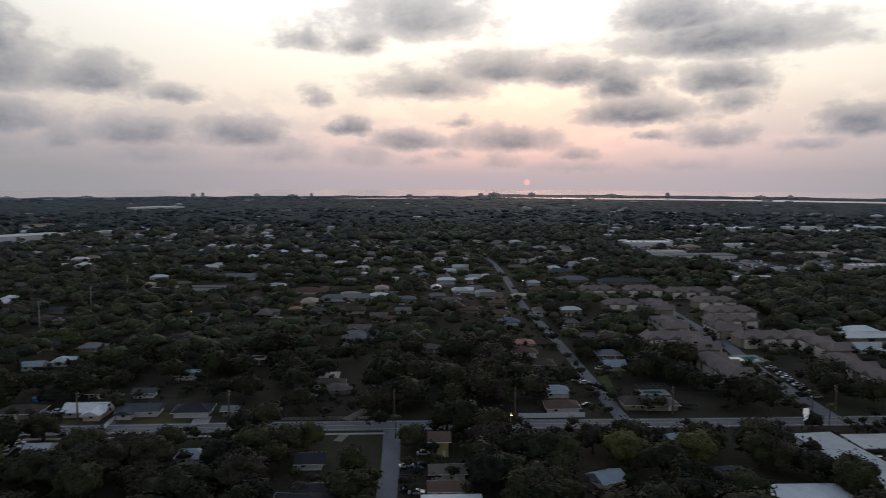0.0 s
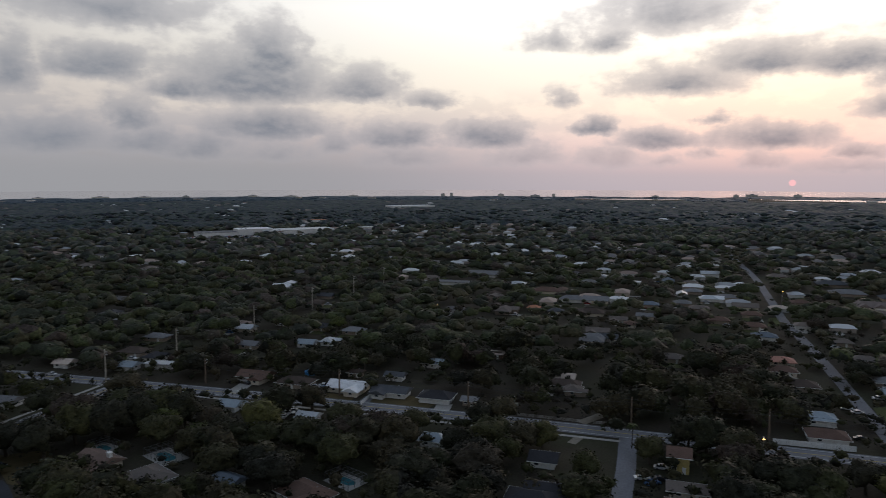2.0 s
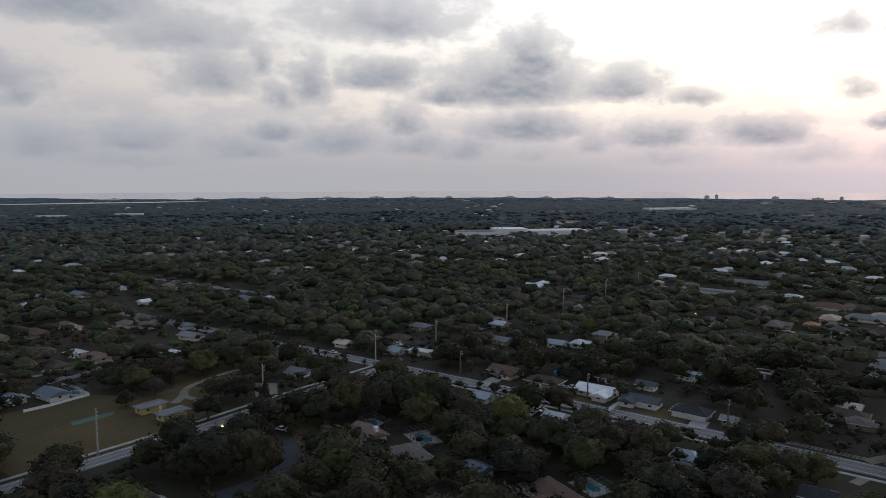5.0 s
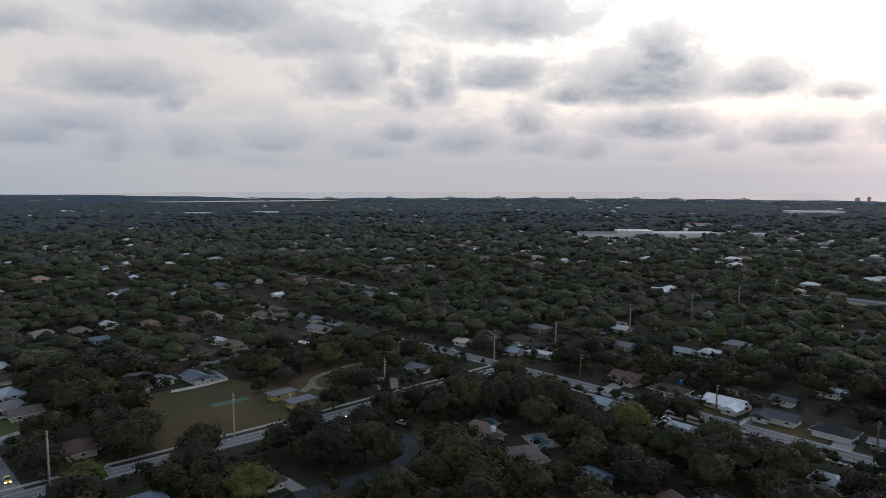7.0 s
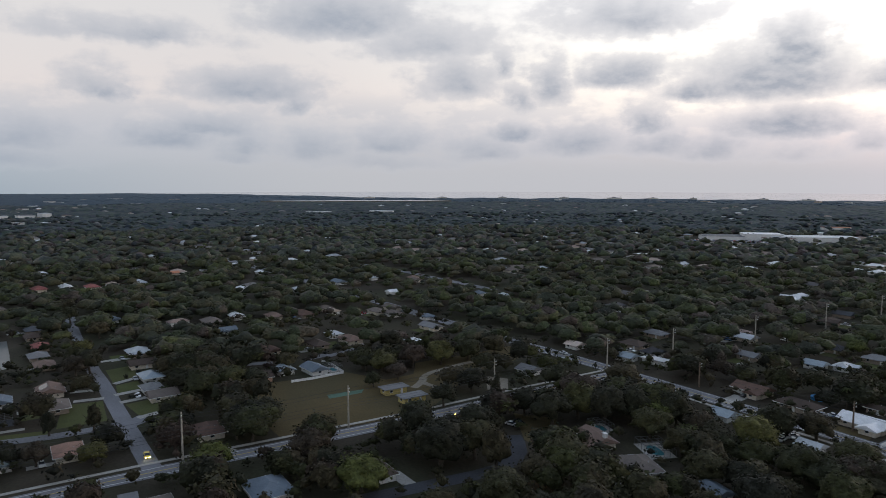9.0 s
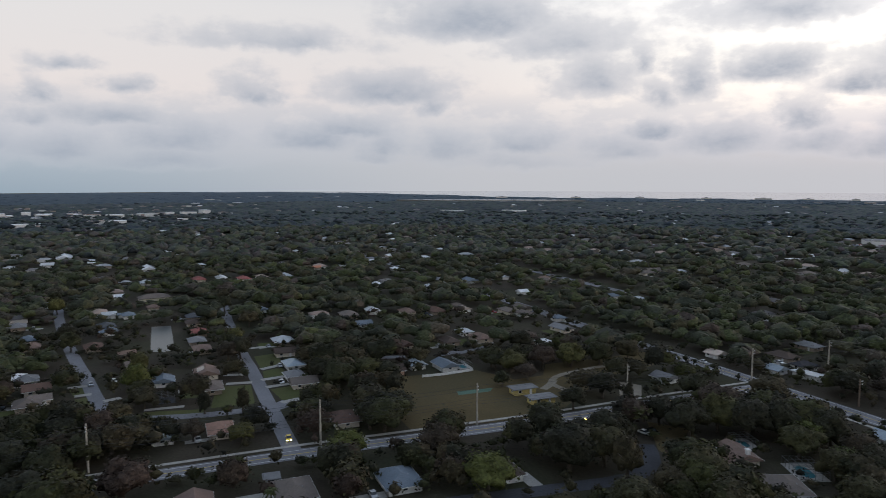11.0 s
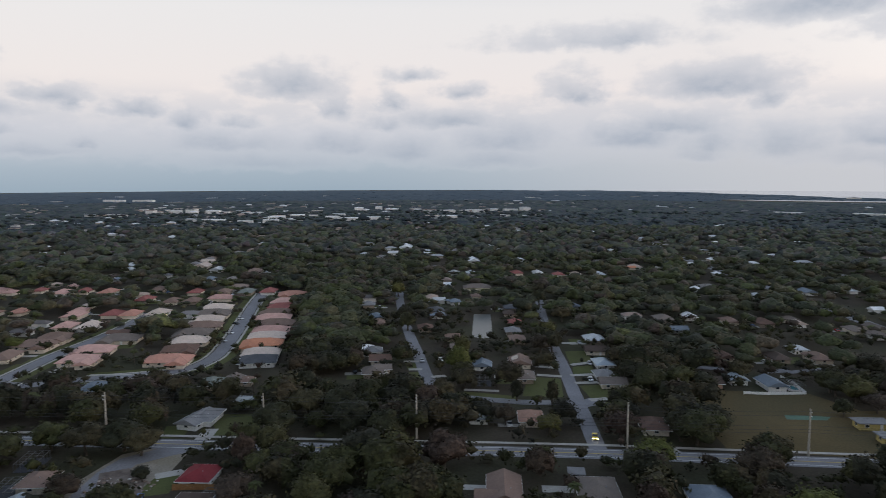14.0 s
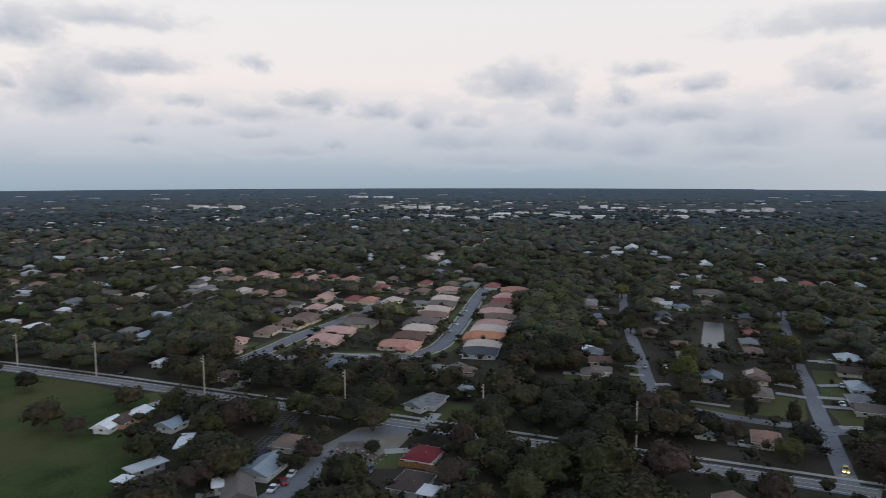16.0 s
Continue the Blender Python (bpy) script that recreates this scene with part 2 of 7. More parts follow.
# ---------------------------------------------------------------- materials
def material(name, colour, rough=0.8, metal=0.0, spread=0.25, scale=0.6, fine_scale=6.0, bump=0.0, second=None, rand=0.0, spec=0.5, emit=0.0):
    m = bpy.data.materials.new(name)
    m.use_nodes = True
    t = m.node_tree
    p = t.nodes["Principled BSDF"]
    p.inputs["Roughness"].default_value, p.inputs["Metallic"].default_value = rough, metal
    p.inputs["Specular IOR Level"].default_value = spec if rough < 0.75 else 0.12
    geo = t.nodes.new("ShaderNodeNewGeometry")

    def noise_at(s, detail):
        n = t.nodes.new("ShaderNodeTexNoise")
        n.inputs["Scale"].default_value, n.inputs["Detail"].default_value = s, detail
        t.links.new(geo.outputs["Position"], n.inputs["Vector"])
        return n.outputs[0]

    def mix(fac, a, b, blend="MIX"):
        n = t.nodes.new("ShaderNodeMix")
        n.data_type, n.blend_type = "RGBA", blend
        for slot, v in ((n.inputs[0], fac), (n.inputs[6], a), (n.inputs[7], b)):
            if isinstance(v, (int, float)):
                slot.default_value = v
            elif isinstance(v, tuple):
                slot.default_value = (*v, 1)
            else:
                t.links.new(v, slot)
        return n.outputs[2]

    def spreadout(v, a, b):
        n = t.nodes.new("ShaderNodeMapRange")
        t.links.new(v, n.inputs[0])
        n.inputs[1].default_value, n.inputs[2].default_value = a, b
        return n.outputs[0]

    dark = tuple(c * (1 - spread) for c in colour)
    light = tuple(min(1.0, c * (1 + spread)) for c in colour)
    big = spreadout(noise_at(scale, 4), 0.3, 0.7)
    small = spreadout(noise_at(fine_scale, 3), 0.3, 0.7)
    col = mix(big, dark, light)
    if second:
        col = mix(spreadout(noise_at(scale * 0.37, 5), 0.45, 0.62), col, second)
    col = mix(0.35, col, mix(small, tuple(c * 0.55 for c in colour), tuple(min(1, c * 1.45) for c in colour)))
    if rand:
        info = t.nodes.new("ShaderNodeObjectInfo")
        hsv = t.nodes.new("ShaderNodeHueSaturation")
        t.links.new(spreadout(info.outputs["Random"], -0.0, 1.0), hsv.inputs["Fac"])
        r = t.nodes.new("ShaderNodeMapRange")
        t.links.new(info.outputs["Random"], r.inputs[0])
        r.inputs[3].default_value, r.inputs[4].default_value = 1 - rand, 1 + rand
        t.links.new(r.outputs[0], hsv.inputs["Value"])
        hsv.inputs["Fac"].default_value = 1.0
        for l in list(hsv.inputs["Fac"].links):
            t.links.remove(l)
        t.links.new(col, hsv.inputs["Color"])
        col = hsv.outputs[0]
    t.links.new(col, p.inputs["Base Color"])
    if bump:
        b = t.nodes.new("ShaderNodeBump")
        b.inputs["Strength"].default_value, b.inputs["Distance"].default_value = bump, 0.15
        t.links.new(small, b.inputs["Height"])
        t.links.new(b.outputs[0], p.inputs["Normal"])
    if emit:
        p.inputs["Emission Color"].default_value = (*colour, 1)
        p.inputs["Emission Strength"].default_value = emit
    return m


def leaf_material(name, colours, island=True):
    """Leaves: a hue for each tree from its random number or its place, a lighter or darker tone for each clump."""
    m = bpy.data.materials.new(name)
    m.use_nodes = True
    t = m.node_tree
    p = t.nodes["Principled BSDF"]
    p.inputs["Roughness"].default_value = 0.7
    p.inputs["Specular IOR Level"].default_value = 0.12
    geo = t.nodes.new("ShaderNodeNewGeometry")
    ramp = t.nodes.new("ShaderNodeValToRGB")
    e = ramp.color_ramp.elements
    while len(e) < len(colours):
        e.new(0.5)
    for k, (el, c) in enumerate(zip(e, colours)):
        el.position, el.color = k / (len(colours) - 1), (*c, 1)
    if island:
        t.links.new(t.nodes.new("ShaderNodeObjectInfo").outputs["Random"], ramp.inputs[0])
    else:
        cell = t.nodes.new("ShaderNodeTexVoronoi")
        cell.voronoi_dimensions = "2D"
        cell.inputs["Scale"].default_value = 1 / 9.0
        t.links.new(geo.outputs["Position"], cell.inputs["Vector"])
        t.links.new(cell.outputs["Color"], ramp.inputs[0])
    r = t.nodes.new("ShaderNodeMapRange")
    t.links.new(geo.outputs["Random Per Island"], r.inputs[0])
    r.inputs[3].default_value, r.inputs[4].default_value = 0.72, 1.28
    n = t.nodes.new("ShaderNodeTexNoise")
    n.inputs["Scale"].default_value, n.inputs["Detail"].default_value = 0.7, 5
    n.inputs["Roughness"].default_value = 0.6
    t.links.new(geo.outputs["Position"], n.inputs["Vector"])
    r2 = t.nodes.new("ShaderNodeMapRange")
    t.links.new(n.outputs[0], r2.inputs[0])
    r2.inputs[1].default_value, r2.inputs[2].default_value = 0.3, 0.7
    r2.inputs[3].default_value, r2.inputs[4].default_value = 0.5, 1.5
    mul = t.nodes.new("ShaderNodeMath")
    mul.operation = "MULTIPLY"
    t.links.new(r.outputs[0], mul.inputs[0])
    t.links.new(r2.outputs[0], mul.inputs[1])
    hsv = t.nodes.new("ShaderNodeHueSaturation")
    t.links.new(mul.outputs[0], hsv.inputs["Value"])
    t.links.new(ramp.outputs[0], hsv.inputs["Color"])
    t.links.new(hsv.outputs[0], p.inputs["Base Color"])
    b = t.nodes.new("ShaderNodeBump")
    b.inputs["Strength"].default_value, b.inputs["Distance"].default_value = 1.0, 0.6
    t.links.new(n.outputs[0], b.inputs["Height"])
    t.links.new(b.outputs[0], p.inputs["Normal"])
    return m


GREENS = [(0.017, 0.020, 0.011), (0.023, 0.026, 0.014), (0.036, 0.044, 0.015), (0.018, 0.021, 0.014), (0.028, 0.035, 0.014), (0.050, 0.047, 0.023), (0.021, 0.026, 0.014), (0.040, 0.050, 0.016), (0.046, 0.037, 0.026), (0.024, 0.029, 0.015), (0.072, 0.080, 0.024)]
# blue haze of the far distance, put into the leaf colours
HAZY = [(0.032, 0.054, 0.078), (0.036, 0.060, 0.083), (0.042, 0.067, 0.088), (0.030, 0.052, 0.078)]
HORIZON_WOODS = leaf_material("hazed_horizon_leaves", HAZY, island=False)
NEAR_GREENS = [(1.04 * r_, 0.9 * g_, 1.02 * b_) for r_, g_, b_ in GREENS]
LEAVES = leaf_material("oak_leaves", NEAR_GREENS)
NEAR_WOODS = leaf_material("near_wood_leaves", NEAR_GREENS, island=False)
# leaves lightened and blued with distance: haze painted into their colour
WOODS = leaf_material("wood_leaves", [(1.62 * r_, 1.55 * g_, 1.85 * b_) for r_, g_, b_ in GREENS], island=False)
HAZED_GREENS = [(1.8 * r_, 1.75 * g_, 2.1 * b_ + 0.011) for r_, g_, b_ in GREENS]
FAR_WOODS = leaf_material("hazed_far_leaves", [(1.2 * r_ + 0.009, 1.35 * g_ + 0.012, 1.6 * b_ + 0.034) for r_, g_, b_ in GREENS], island=False)
MIST_WOODS = leaf_material("hazed_wood_leaves", HAZED_GREENS, island=False)
BARE = leaf_material("dry_twigs", [(0.055, 0.042, 0.032), (0.065, 0.05, 0.04), (0.052, 0.044, 0.032)])
LIME = leaf_material("lime_leaves", [(0.055, 0.066, 0.018), (0.065, 0.072, 0.022), (0.05, 0.064, 0.02)])
BARK = material("bark", (0.09, 0.075, 0.06), 0.95, spread=0.3, scale=2, bump=0.5)
EARTH = material("dry_ground", (0.049, 0.041, 0.030), 0.95, spread=0.45, scale=0.05, fine_scale=0.9, second=(0.037, 0.042, 0.021), bump=0.3)
GRASS = material("lawn_grass", (0.078, 0.088, 0.034), 0.95, spread=0.3, scale=0.09, fine_scale=1.6, second=(0.085, 0.083, 0.037), bump=0.3)
DRYGRASS = material("dry_field_grass", (0.096, 0.074, 0.036), 0.95, spread=0.25, scale=0.05, fine_scale=1.2, second=(0.068, 0.060, 0.033), bump=0.3)
PASTURE = material("pasture_grass", (0.040, 0.058, 0.016), 0.95, spread=0.5, scale=0.07, fine_scale=0.7, second=(0.085, 0.080, 0.032), bump=0.4)
ASPHALT = material("asphalt", (0.20, 0.20, 0.215), 0.85, spread=0.14, scale=0.12, fine_scale=1.5, second=(0.16, 0.16, 0.17))
DARK_ASPHALT = material("new_asphalt", (0.06, 0.062, 0.07), 0.8, spread=0.2, scale=0.15, fine_scale=1.5)
CONCRETE = material("concrete", (0.36, 0.345, 0.32), 0.85, spread=0.15, scale=0.2, fine_scale=2.0)
SHELL = material("shell_gravel", (0.24, 0.215, 0.18), 0.95, spread=0.25, scale=0.15, fine_scale=1.5, second=(0.2, 0.17, 0.12))
PAINT = material("road_paint", (0.62, 0.62, 0.6), 0.7, spread=0.15)
YELLOW_PAINT = material("yellow_road_paint", (0.45, 0.34, 0.1), 0.7, spread=0.15)
GLASS = material("window_glass", (0.03, 0.035, 0.04), 0.12, spread=0.1)
WHITE = material("white_trim", (0.74, 0.74, 0.72), 0.6, spread=0.08)
POLE_GREY = material("concrete_pole", (0.36, 0.33, 0.28), 0.85, spread=0.15)
WOOD_POLE = material("wooden_pole", (0.16, 0.12, 0.09), 0.9, spread=0.2)
WIRE = material("dark_cable", (0.03, 0.03, 0.035), 0.6, spread=0.1)
WATER = material("sea_water", (0.05, 0.075, 0.09), 0.06, spread=0.15, scale=0.01, fine_scale=0.05)
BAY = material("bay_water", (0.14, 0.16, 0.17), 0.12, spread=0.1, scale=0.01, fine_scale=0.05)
POND = material("pond_water", (0.08, 0.09, 0.09), 0.3, spread=0.1, scale=0.1, fine_scale=0.5, spec=0.25)
POOL = material("pool_water", (0.06, 0.2, 0.23), 0.05, spread=0.1)
RUBBER = material("tyre_rubber", (0.02, 0.02, 0.02), 0.8)
STEEL = material("galvanised_steel", (0.45, 0.46, 0.47), 0.4, 0.8, spread=0.1)
MESH = material("screen_frame", (0.10, 0.10, 0.10), 0.5)
BLUE_TARP = material("blue_tarp", (0.05, 0.26, 0.55), 0.5)
CEDAR = material("cedar_fence", (0.30, 0.16, 0.07), 0.85, spread=0.2, scale=2)
AMBER = material("sodium_lamp", (1.0, 0.45, 0.08), emit=18.0)
HEADLIGHT = material("lit_headlight", (1.0, 0.82, 0.45), emit=25.0)
SIGN = material("white_lit_sign", (0.85, 0.85, 0.85), 0.5, emit=0.25)
SOLAR = material("solar_glass", (0.02, 0.022, 0.035), 0.15)
COURT = material("green_court", (0.09, 0.15, 0.115), 0.9, spread=0.2, scale=0.2)
ROOFS = {name: material("roof_" + name, c, r, m, spread=0.16, scale=0.35, fine_scale=3.0, rand=0.1) for name, c, r, m in (
    ("brown", (0.14, 0.09, 0.072), 0.9, 0), ("umber", (0.085, 0.065, 0.055), 0.9, 0), ("taupe", (0.16, 0.135, 0.12), 0.9, 0),
    ("grey", (0.20, 0.20, 0.205), 0.9, 0), ("slate", (0.085, 0.09, 0.10), 0.9, 0), ("charcoal", (0.045, 0.045, 0.05), 0.9, 0),
    ("blue_grey", (0.15, 0.18, 0.215), 0.8, 0), ("green_grey", (0.16, 0.18, 0.165), 0.9, 0), ("blue_metal", (0.27, 0.32, 0.36), 0.45, 0.2),
    ("pale_metal", (0.45, 0.47, 0.49), 0.5, 0.2), ("white_metal", (0.72, 0.73, 0.75), 0.5, 0.0), ("cream", (0.52, 0.43, 0.37), 0.9, 0),
    ("tan_tile", (0.20, 0.14, 0.115), 0.9, 0), ("pink", (0.48, 0.30, 0.26), 0.9, 0), ("salmon", (0.45, 0.235, 0.18), 0.9, 0),
    ("orange", (0.46, 0.21, 0.13), 0.9, 0), ("terracotta_pale", (0.28, 0.17, 0.13), 0.9, 0), ("brick_red", (0.27, 0.105, 0.095), 0.9, 0),
    ("dark_red", (0.17, 0.03, 0.035), 0.8, 0), ("mauve", (0.215, 0.175, 0.16), 0.9, 0))}
WALLS = {name: material("wall_" + name, c, 0.85, spread=0.08, scale=0.3, fine_scale=2.0, rand=0.06) for name, c in (
    ("white", (0.68, 0.67, 0.65)), ("cream", (0.62, 0.55, 0.46)), ("tan", (0.33, 0.27, 0.22)), ("peach", (0.58, 0.38, 0.29)),
    ("yellow", (0.50, 0.40, 0.16)), ("umber", (0.16, 0.11, 0.08)), ("grey", (0.35, 0.35, 0.35)))}
PAINTS = {name: material("car_paint_" + name, c, 0.25, 0.2, spread=0.04) for name, c in (
    ("white", (0.75, 0.75, 0.75)), ("silver", (0.42, 0.43, 0.45)), ("black", (0.02, 0.02, 0.022)), ("red", (0.30, 0.02, 0.02)), ("blue", (0.08, 0.16, 0.32)), ("yellow", (0.6, 0.42, 0.05)))}


# ---------------------------------------------------------------- mesh helpers
def mesh_of(name, verts, faces, mats, smooth=False, index=None):
    me = bpy.data.meshes.new(name)
    me.from_pydata(verts, [], faces)
    for m in mats if isinstance(mats, (list, tuple)) else [mats]:
        me.materials.append(m)
    if index:
        me.polygons.foreach_set("material_index", index)
    if smooth:
        me.polygons.foreach_set("use_smooth", [True] * len(me.polygons))
    me.update()
    return me


def part(name, me, parent, label="", at=None):
    ob = new(name, me)
    ob.parent = parent
    if at is not None:
        ob.matrix_basis = at
    return tagged(ob, label)


def empty(name, m, label, category, group=""):
    ob = new(name)
    ob.matrix_basis = m
    return tagged(ob, label, category, group)


class Shape:
    """Collects boxes and prisms into one mesh."""
    def __init__(self):
        self.v, self.f = [], []

    def add(self, verts, faces):
        n = len(self.v)
        self.v += [tuple(p) for p in verts]
        self.f += [tuple(n + i for i in q) for q in faces]
        return self

    def box(self, x0, y0, z0, x1, y1, z1, taper=0.0):
        k = taper
        return self.add([(x0, y0, z0), (x1, y0, z0), (x1, y1, z0), (x0, y1, z0), (x0 + k, y0 + k, z1), (x1 - k, y0 + k, z1), (x1 - k, y1 - k, z1), (x0 + k, y1 - k, z1)],
                        [(3, 2, 1, 0), (4, 5, 6, 7), (0, 1, 5, 4), (1, 2, 6, 5), (2, 3, 7, 6), (3, 0, 4, 7)])

    def tube(self, x, y, z0, z1, r0, r1, n=8):
        a = [2 * math.pi * i / n for i in range(n)]
        vs = [(x + r0 * math.cos(t), y + r0 * math.sin(t), z0) for t in a] + [(x + r1 * math.cos(t), y + r1 * math.sin(t), z1) for t in a]
        return self.add(vs, [(i, (i + 1) % n, n + (i + 1) % n, n + i) for i in range(n)] + [tuple(range(n, 2 * n)), tuple(reversed(range(n)))])

    def mesh(self, name, mat, smooth=False):
        return mesh_of(name, self.v, self.f, mat, smooth)


def big_mesh(name, verts, tris, mat, smooth=True):
    """A mesh from large arrays of vertices and triangles."""
    me = bpy.data.meshes.new(name)
    me.vertices.add(len(verts))
    me.vertices.foreach_set("co", np.ascontiguousarray(verts, dtype=np.float32).ravel())
    me.loops.add(len(tris) * 3)
    me.loops.foreach_set("vertex_index", np.ascontiguousarray(tris, dtype=np.int32).ravel())
    me.polygons.add(len(tris))
    me.polygons.foreach_set("loop_start", np.arange(0, len(tris) * 3, 3, dtype=np.int32))
    me.polygons.foreach_set("use_smooth", np.full(len(tris), smooth))
    me.materials.append(mat)
    me.update(calc_edges=True)
    return me


# ---------------------------------------------------------------- the free ground, kept in a coarse map
CELL = 2.0
X0, Y0, NX, NY = -1200.0, -1000.0, 1000, 1100
TAKEN = np.zeros((NX, NY), np.uint8)
GX, GY = np.meshgrid(X0 + CELL * np.arange(NX), Y0 + CELL * np.arange(NY), indexing="ij")


FAR_CELL, FAR_HALF, FAR_N = 8.0, 3600.0, 900
FAR_TAKEN = np.zeros((FAR_N, FAR_N), np.uint8)


def keep_disc(x, y, r, bit=1):
    if math.hypot(x, y) > 1050:
        i, j, k = int((x + FAR_HALF) / FAR_CELL), int((y + FAR_HALF) / FAR_CELL), max(1, round(r / FAR_CELL))
        FAR_TAKEN[max(0, i - k):i + k + 1, max(0, j - k):j + k + 1] = 1
    i0, i1 = int((x - r - X0) / CELL), int((x + r - X0) / CELL) + 2
    j0, j1 = int((y - r - Y0) / CELL), int((y + r - Y0) / CELL) + 2
    if i0 < 0 or j0 < 0 or i1 >= NX or j1 >= NY:
        return
    s = np.s_[i0:i1, j0:j1]
    TAKEN[s] |= (bit * ((GX[s] - x) ** 2 + (GY[s] - y) ** 2 < r * r)).astype(np.uint8)


def keep_clear(x, y, r, front=0.0):
    """Keeps all plants off a disc, and tall trees off the ground round it and in front of it (towards the camera), so
    that it stays in view.
    """
    far = math.hypot(x, y)
    keep_disc(x, y, r)
    for k in range(int(front / 3) + 1):
        s = 1 - 3.0 * k / far
        keep_disc(x * s, y * s, r + 3.0, 2)


def is_free(x, y):
    i, j = int((x - X0) / CELL), int((y - Y0) / CELL)
    return not (0 <= i < NX and 0 <= j < NY) or not TAKEN[i, j]


# ---------------------------------------------------------------- ground, water, roads
def disc_mesh(name, mat, rings=(0, 40, 120, 300, 700, 1500, 2800, 4700), n=160):
    vs, fs = [(0, 0, 0)], []
    for r in rings[1:]:
        vs += [(r * math.cos(2 * math.pi * i / n), r * math.sin(2 * math.pi * i / n), 0) for i in range(n)]
    fs += [(0, 1 + i, 1 + (i + 1) % n) for i in range(n)]
    for k in range(len(rings) - 2):
        a, b = 1 + k * n, 1 + (k + 1) * n
        fs += [(a + i, b + i, b + (i + 1) % n, a + (i + 1) % n) for i in range(n)]
    return mesh_of(name, vs, fs, mat)


tagged(new("ground", disc_mesh("ground", EARTH)), "dry sandy soil with thin brown-green grass", "ground", kind="structure")


def polar(az, r, z=0.0):
    return (-math.sin(radians(az)) * r, math.cos(radians(az)) * r, z)


def water_sheet(name, mat, az0, az1, r0, r1, label, z=0.5, wobble=0.0):
    n = 60
    vs = []
    for i in range(n + 1):
        a = az0 + (az1 - az0) * i / n
        end = min(1.0, 4 * min(i / n, 1 - i / n) + 0.02)
        w = wobble * (noise.noise((a * 0.35, 1.3, 0)) + 0.5 * noise.noise((a * 1.3, 4.1, 0)))
        mid, half = (r0 + r1) / 2, (r1 - r0) / 2
        if wobble < 0:
            vs += [polar(a, mid - half * end, z), polar(a, mid + half * end, z)]
        else:
            vs += [polar(a, r0 + w, z), polar(a, r1, z)]
    fs = [(2 * i, 2 * i + 1, 2 * i + 3, 2 * i + 2) for i in range(n)]
    return tagged(new(name, mesh_of(name, vs, fs, mat)), label, "water", kind="structure")


BAYS = [(-40, -3, 2760, 2990), (1, 10, 2720, 2840), (60, 76, 2700, 2840)]
water_sheet("water_sea", WATER, -47, 92, 2990, 4698, "calm grey sea under the evening sky", z=0.1, wobble=60)
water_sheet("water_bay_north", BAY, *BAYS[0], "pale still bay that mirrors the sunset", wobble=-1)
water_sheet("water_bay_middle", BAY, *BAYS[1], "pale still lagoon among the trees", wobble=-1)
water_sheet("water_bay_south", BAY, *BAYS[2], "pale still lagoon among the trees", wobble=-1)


def strip(points, width, z, overlap=0.0):
    """A ribbon along a line of points, its bends smoothed."""
    pts = [Vector((*p, 0)) for p in points]
    fine_pts = []
    for i in range(len(pts) - 1):
        p0, p1, p2, p3 = pts[max(i - 1, 0)], pts[i], pts[i + 1], pts[min(i + 2, len(pts) - 1)]
        steps = max(2, int((p2 - p1).length / 8))
        for k in range(steps):
            t = k / steps
            fine_pts.append(0.5 * ((2 * p1) + (p2 - p0) * t + (2 * p0 - 5 * p1 + 4 * p2 - p3) * t * t + (3 * p1 - p0 - 3 * p2 + p3) * t ** 3))
    fine_pts.append(pts[-1])
    return fine_pts


LAYER = [0]


def ribbon(name, points, width, z, mat, label, off=0.0, thick=0.0, category="road"):
    LAYER[0] += 1
    z += 0.004 * (LAYER[0] % 12)
    line = strip(points, width, z)
    vs, fs = [], []
    for i, p in enumerate(line):
        d = (line[min(i + 1, len(line) - 1)] - line[max(i - 1, 0)]).normalized()
        s = Vector((-d.y, d.x, 0))
        a, b = p + s * (off + width / 2), p + s * (off - width / 2)
        vs += [(a.x, a.y, z), (b.x, b.y, z), (a.x, a.y, z - thick - 0.02), (b.x, b.y, z - thick - 0.02)]
    for i in range(len(line) - 1):
        k = 4 * i
        fs += [(k, k + 1, k + 5, k + 4), (k, k + 4, k + 6, k + 2), (k + 1, k + 3, k + 7, k + 5)]
    return tagged(new(name, mesh_of(name, vs, fs, mat)), label, category, kind="structure")


def road(name, points, width, mat=ASPHALT, label="grey asphalt street", lines="", walk_off=0.0, front=0.0, margin=2.0):
    ribbon(name, points, width, 0.06, mat, label)
    for p in strip(points, width, 0):
        keep_clear(p.x, p.y, width / 2 + margin, max(front, 0.055 * math.hypot(p.x, p.y)) if front else 0)
    if "e" in lines:
        for s in (-1, 1):
            ribbon("trim_edge_line", points, 0.22, 0.125, PAINT, "white painted edge line of the road", s * (width / 2 - 1.3), category="road marking")
    if "c" in lines:
        ribbon("trim_centre_line", points, 0.35, 0.125, YELLOW_PAINT, "worn yellow centre line of the road", category="road marking")
    if walk_off:
        ribbon("pavement", points, 1.6, 0.1, CONCRETE, "pale concrete pavement beside the road", walk_off, 0.1, "pavement")
    return points


road("road_main_west", [(-900, 130), (-600, 172), (-420, 192), (-289, 206)], 9.5, label="grey two-lane asphalt road among trees", margin=0.5)
ROAD_A = road("road_main", [(-290, 206), (-190, 217), (-76, 226), (0, 230), (90, 234), (160, 238), (420, 252)], 9.5,
              label="grey two-lane asphalt road with white edge lines", lines="ec", front=14)
ribbon("pavement_south", [(-200, 209), (-76, 218), (-22, 221.5)], 1.6, 0.1, CONCRETE, "pale concrete pavement beside the main road", 0, 0.1, "pavement")
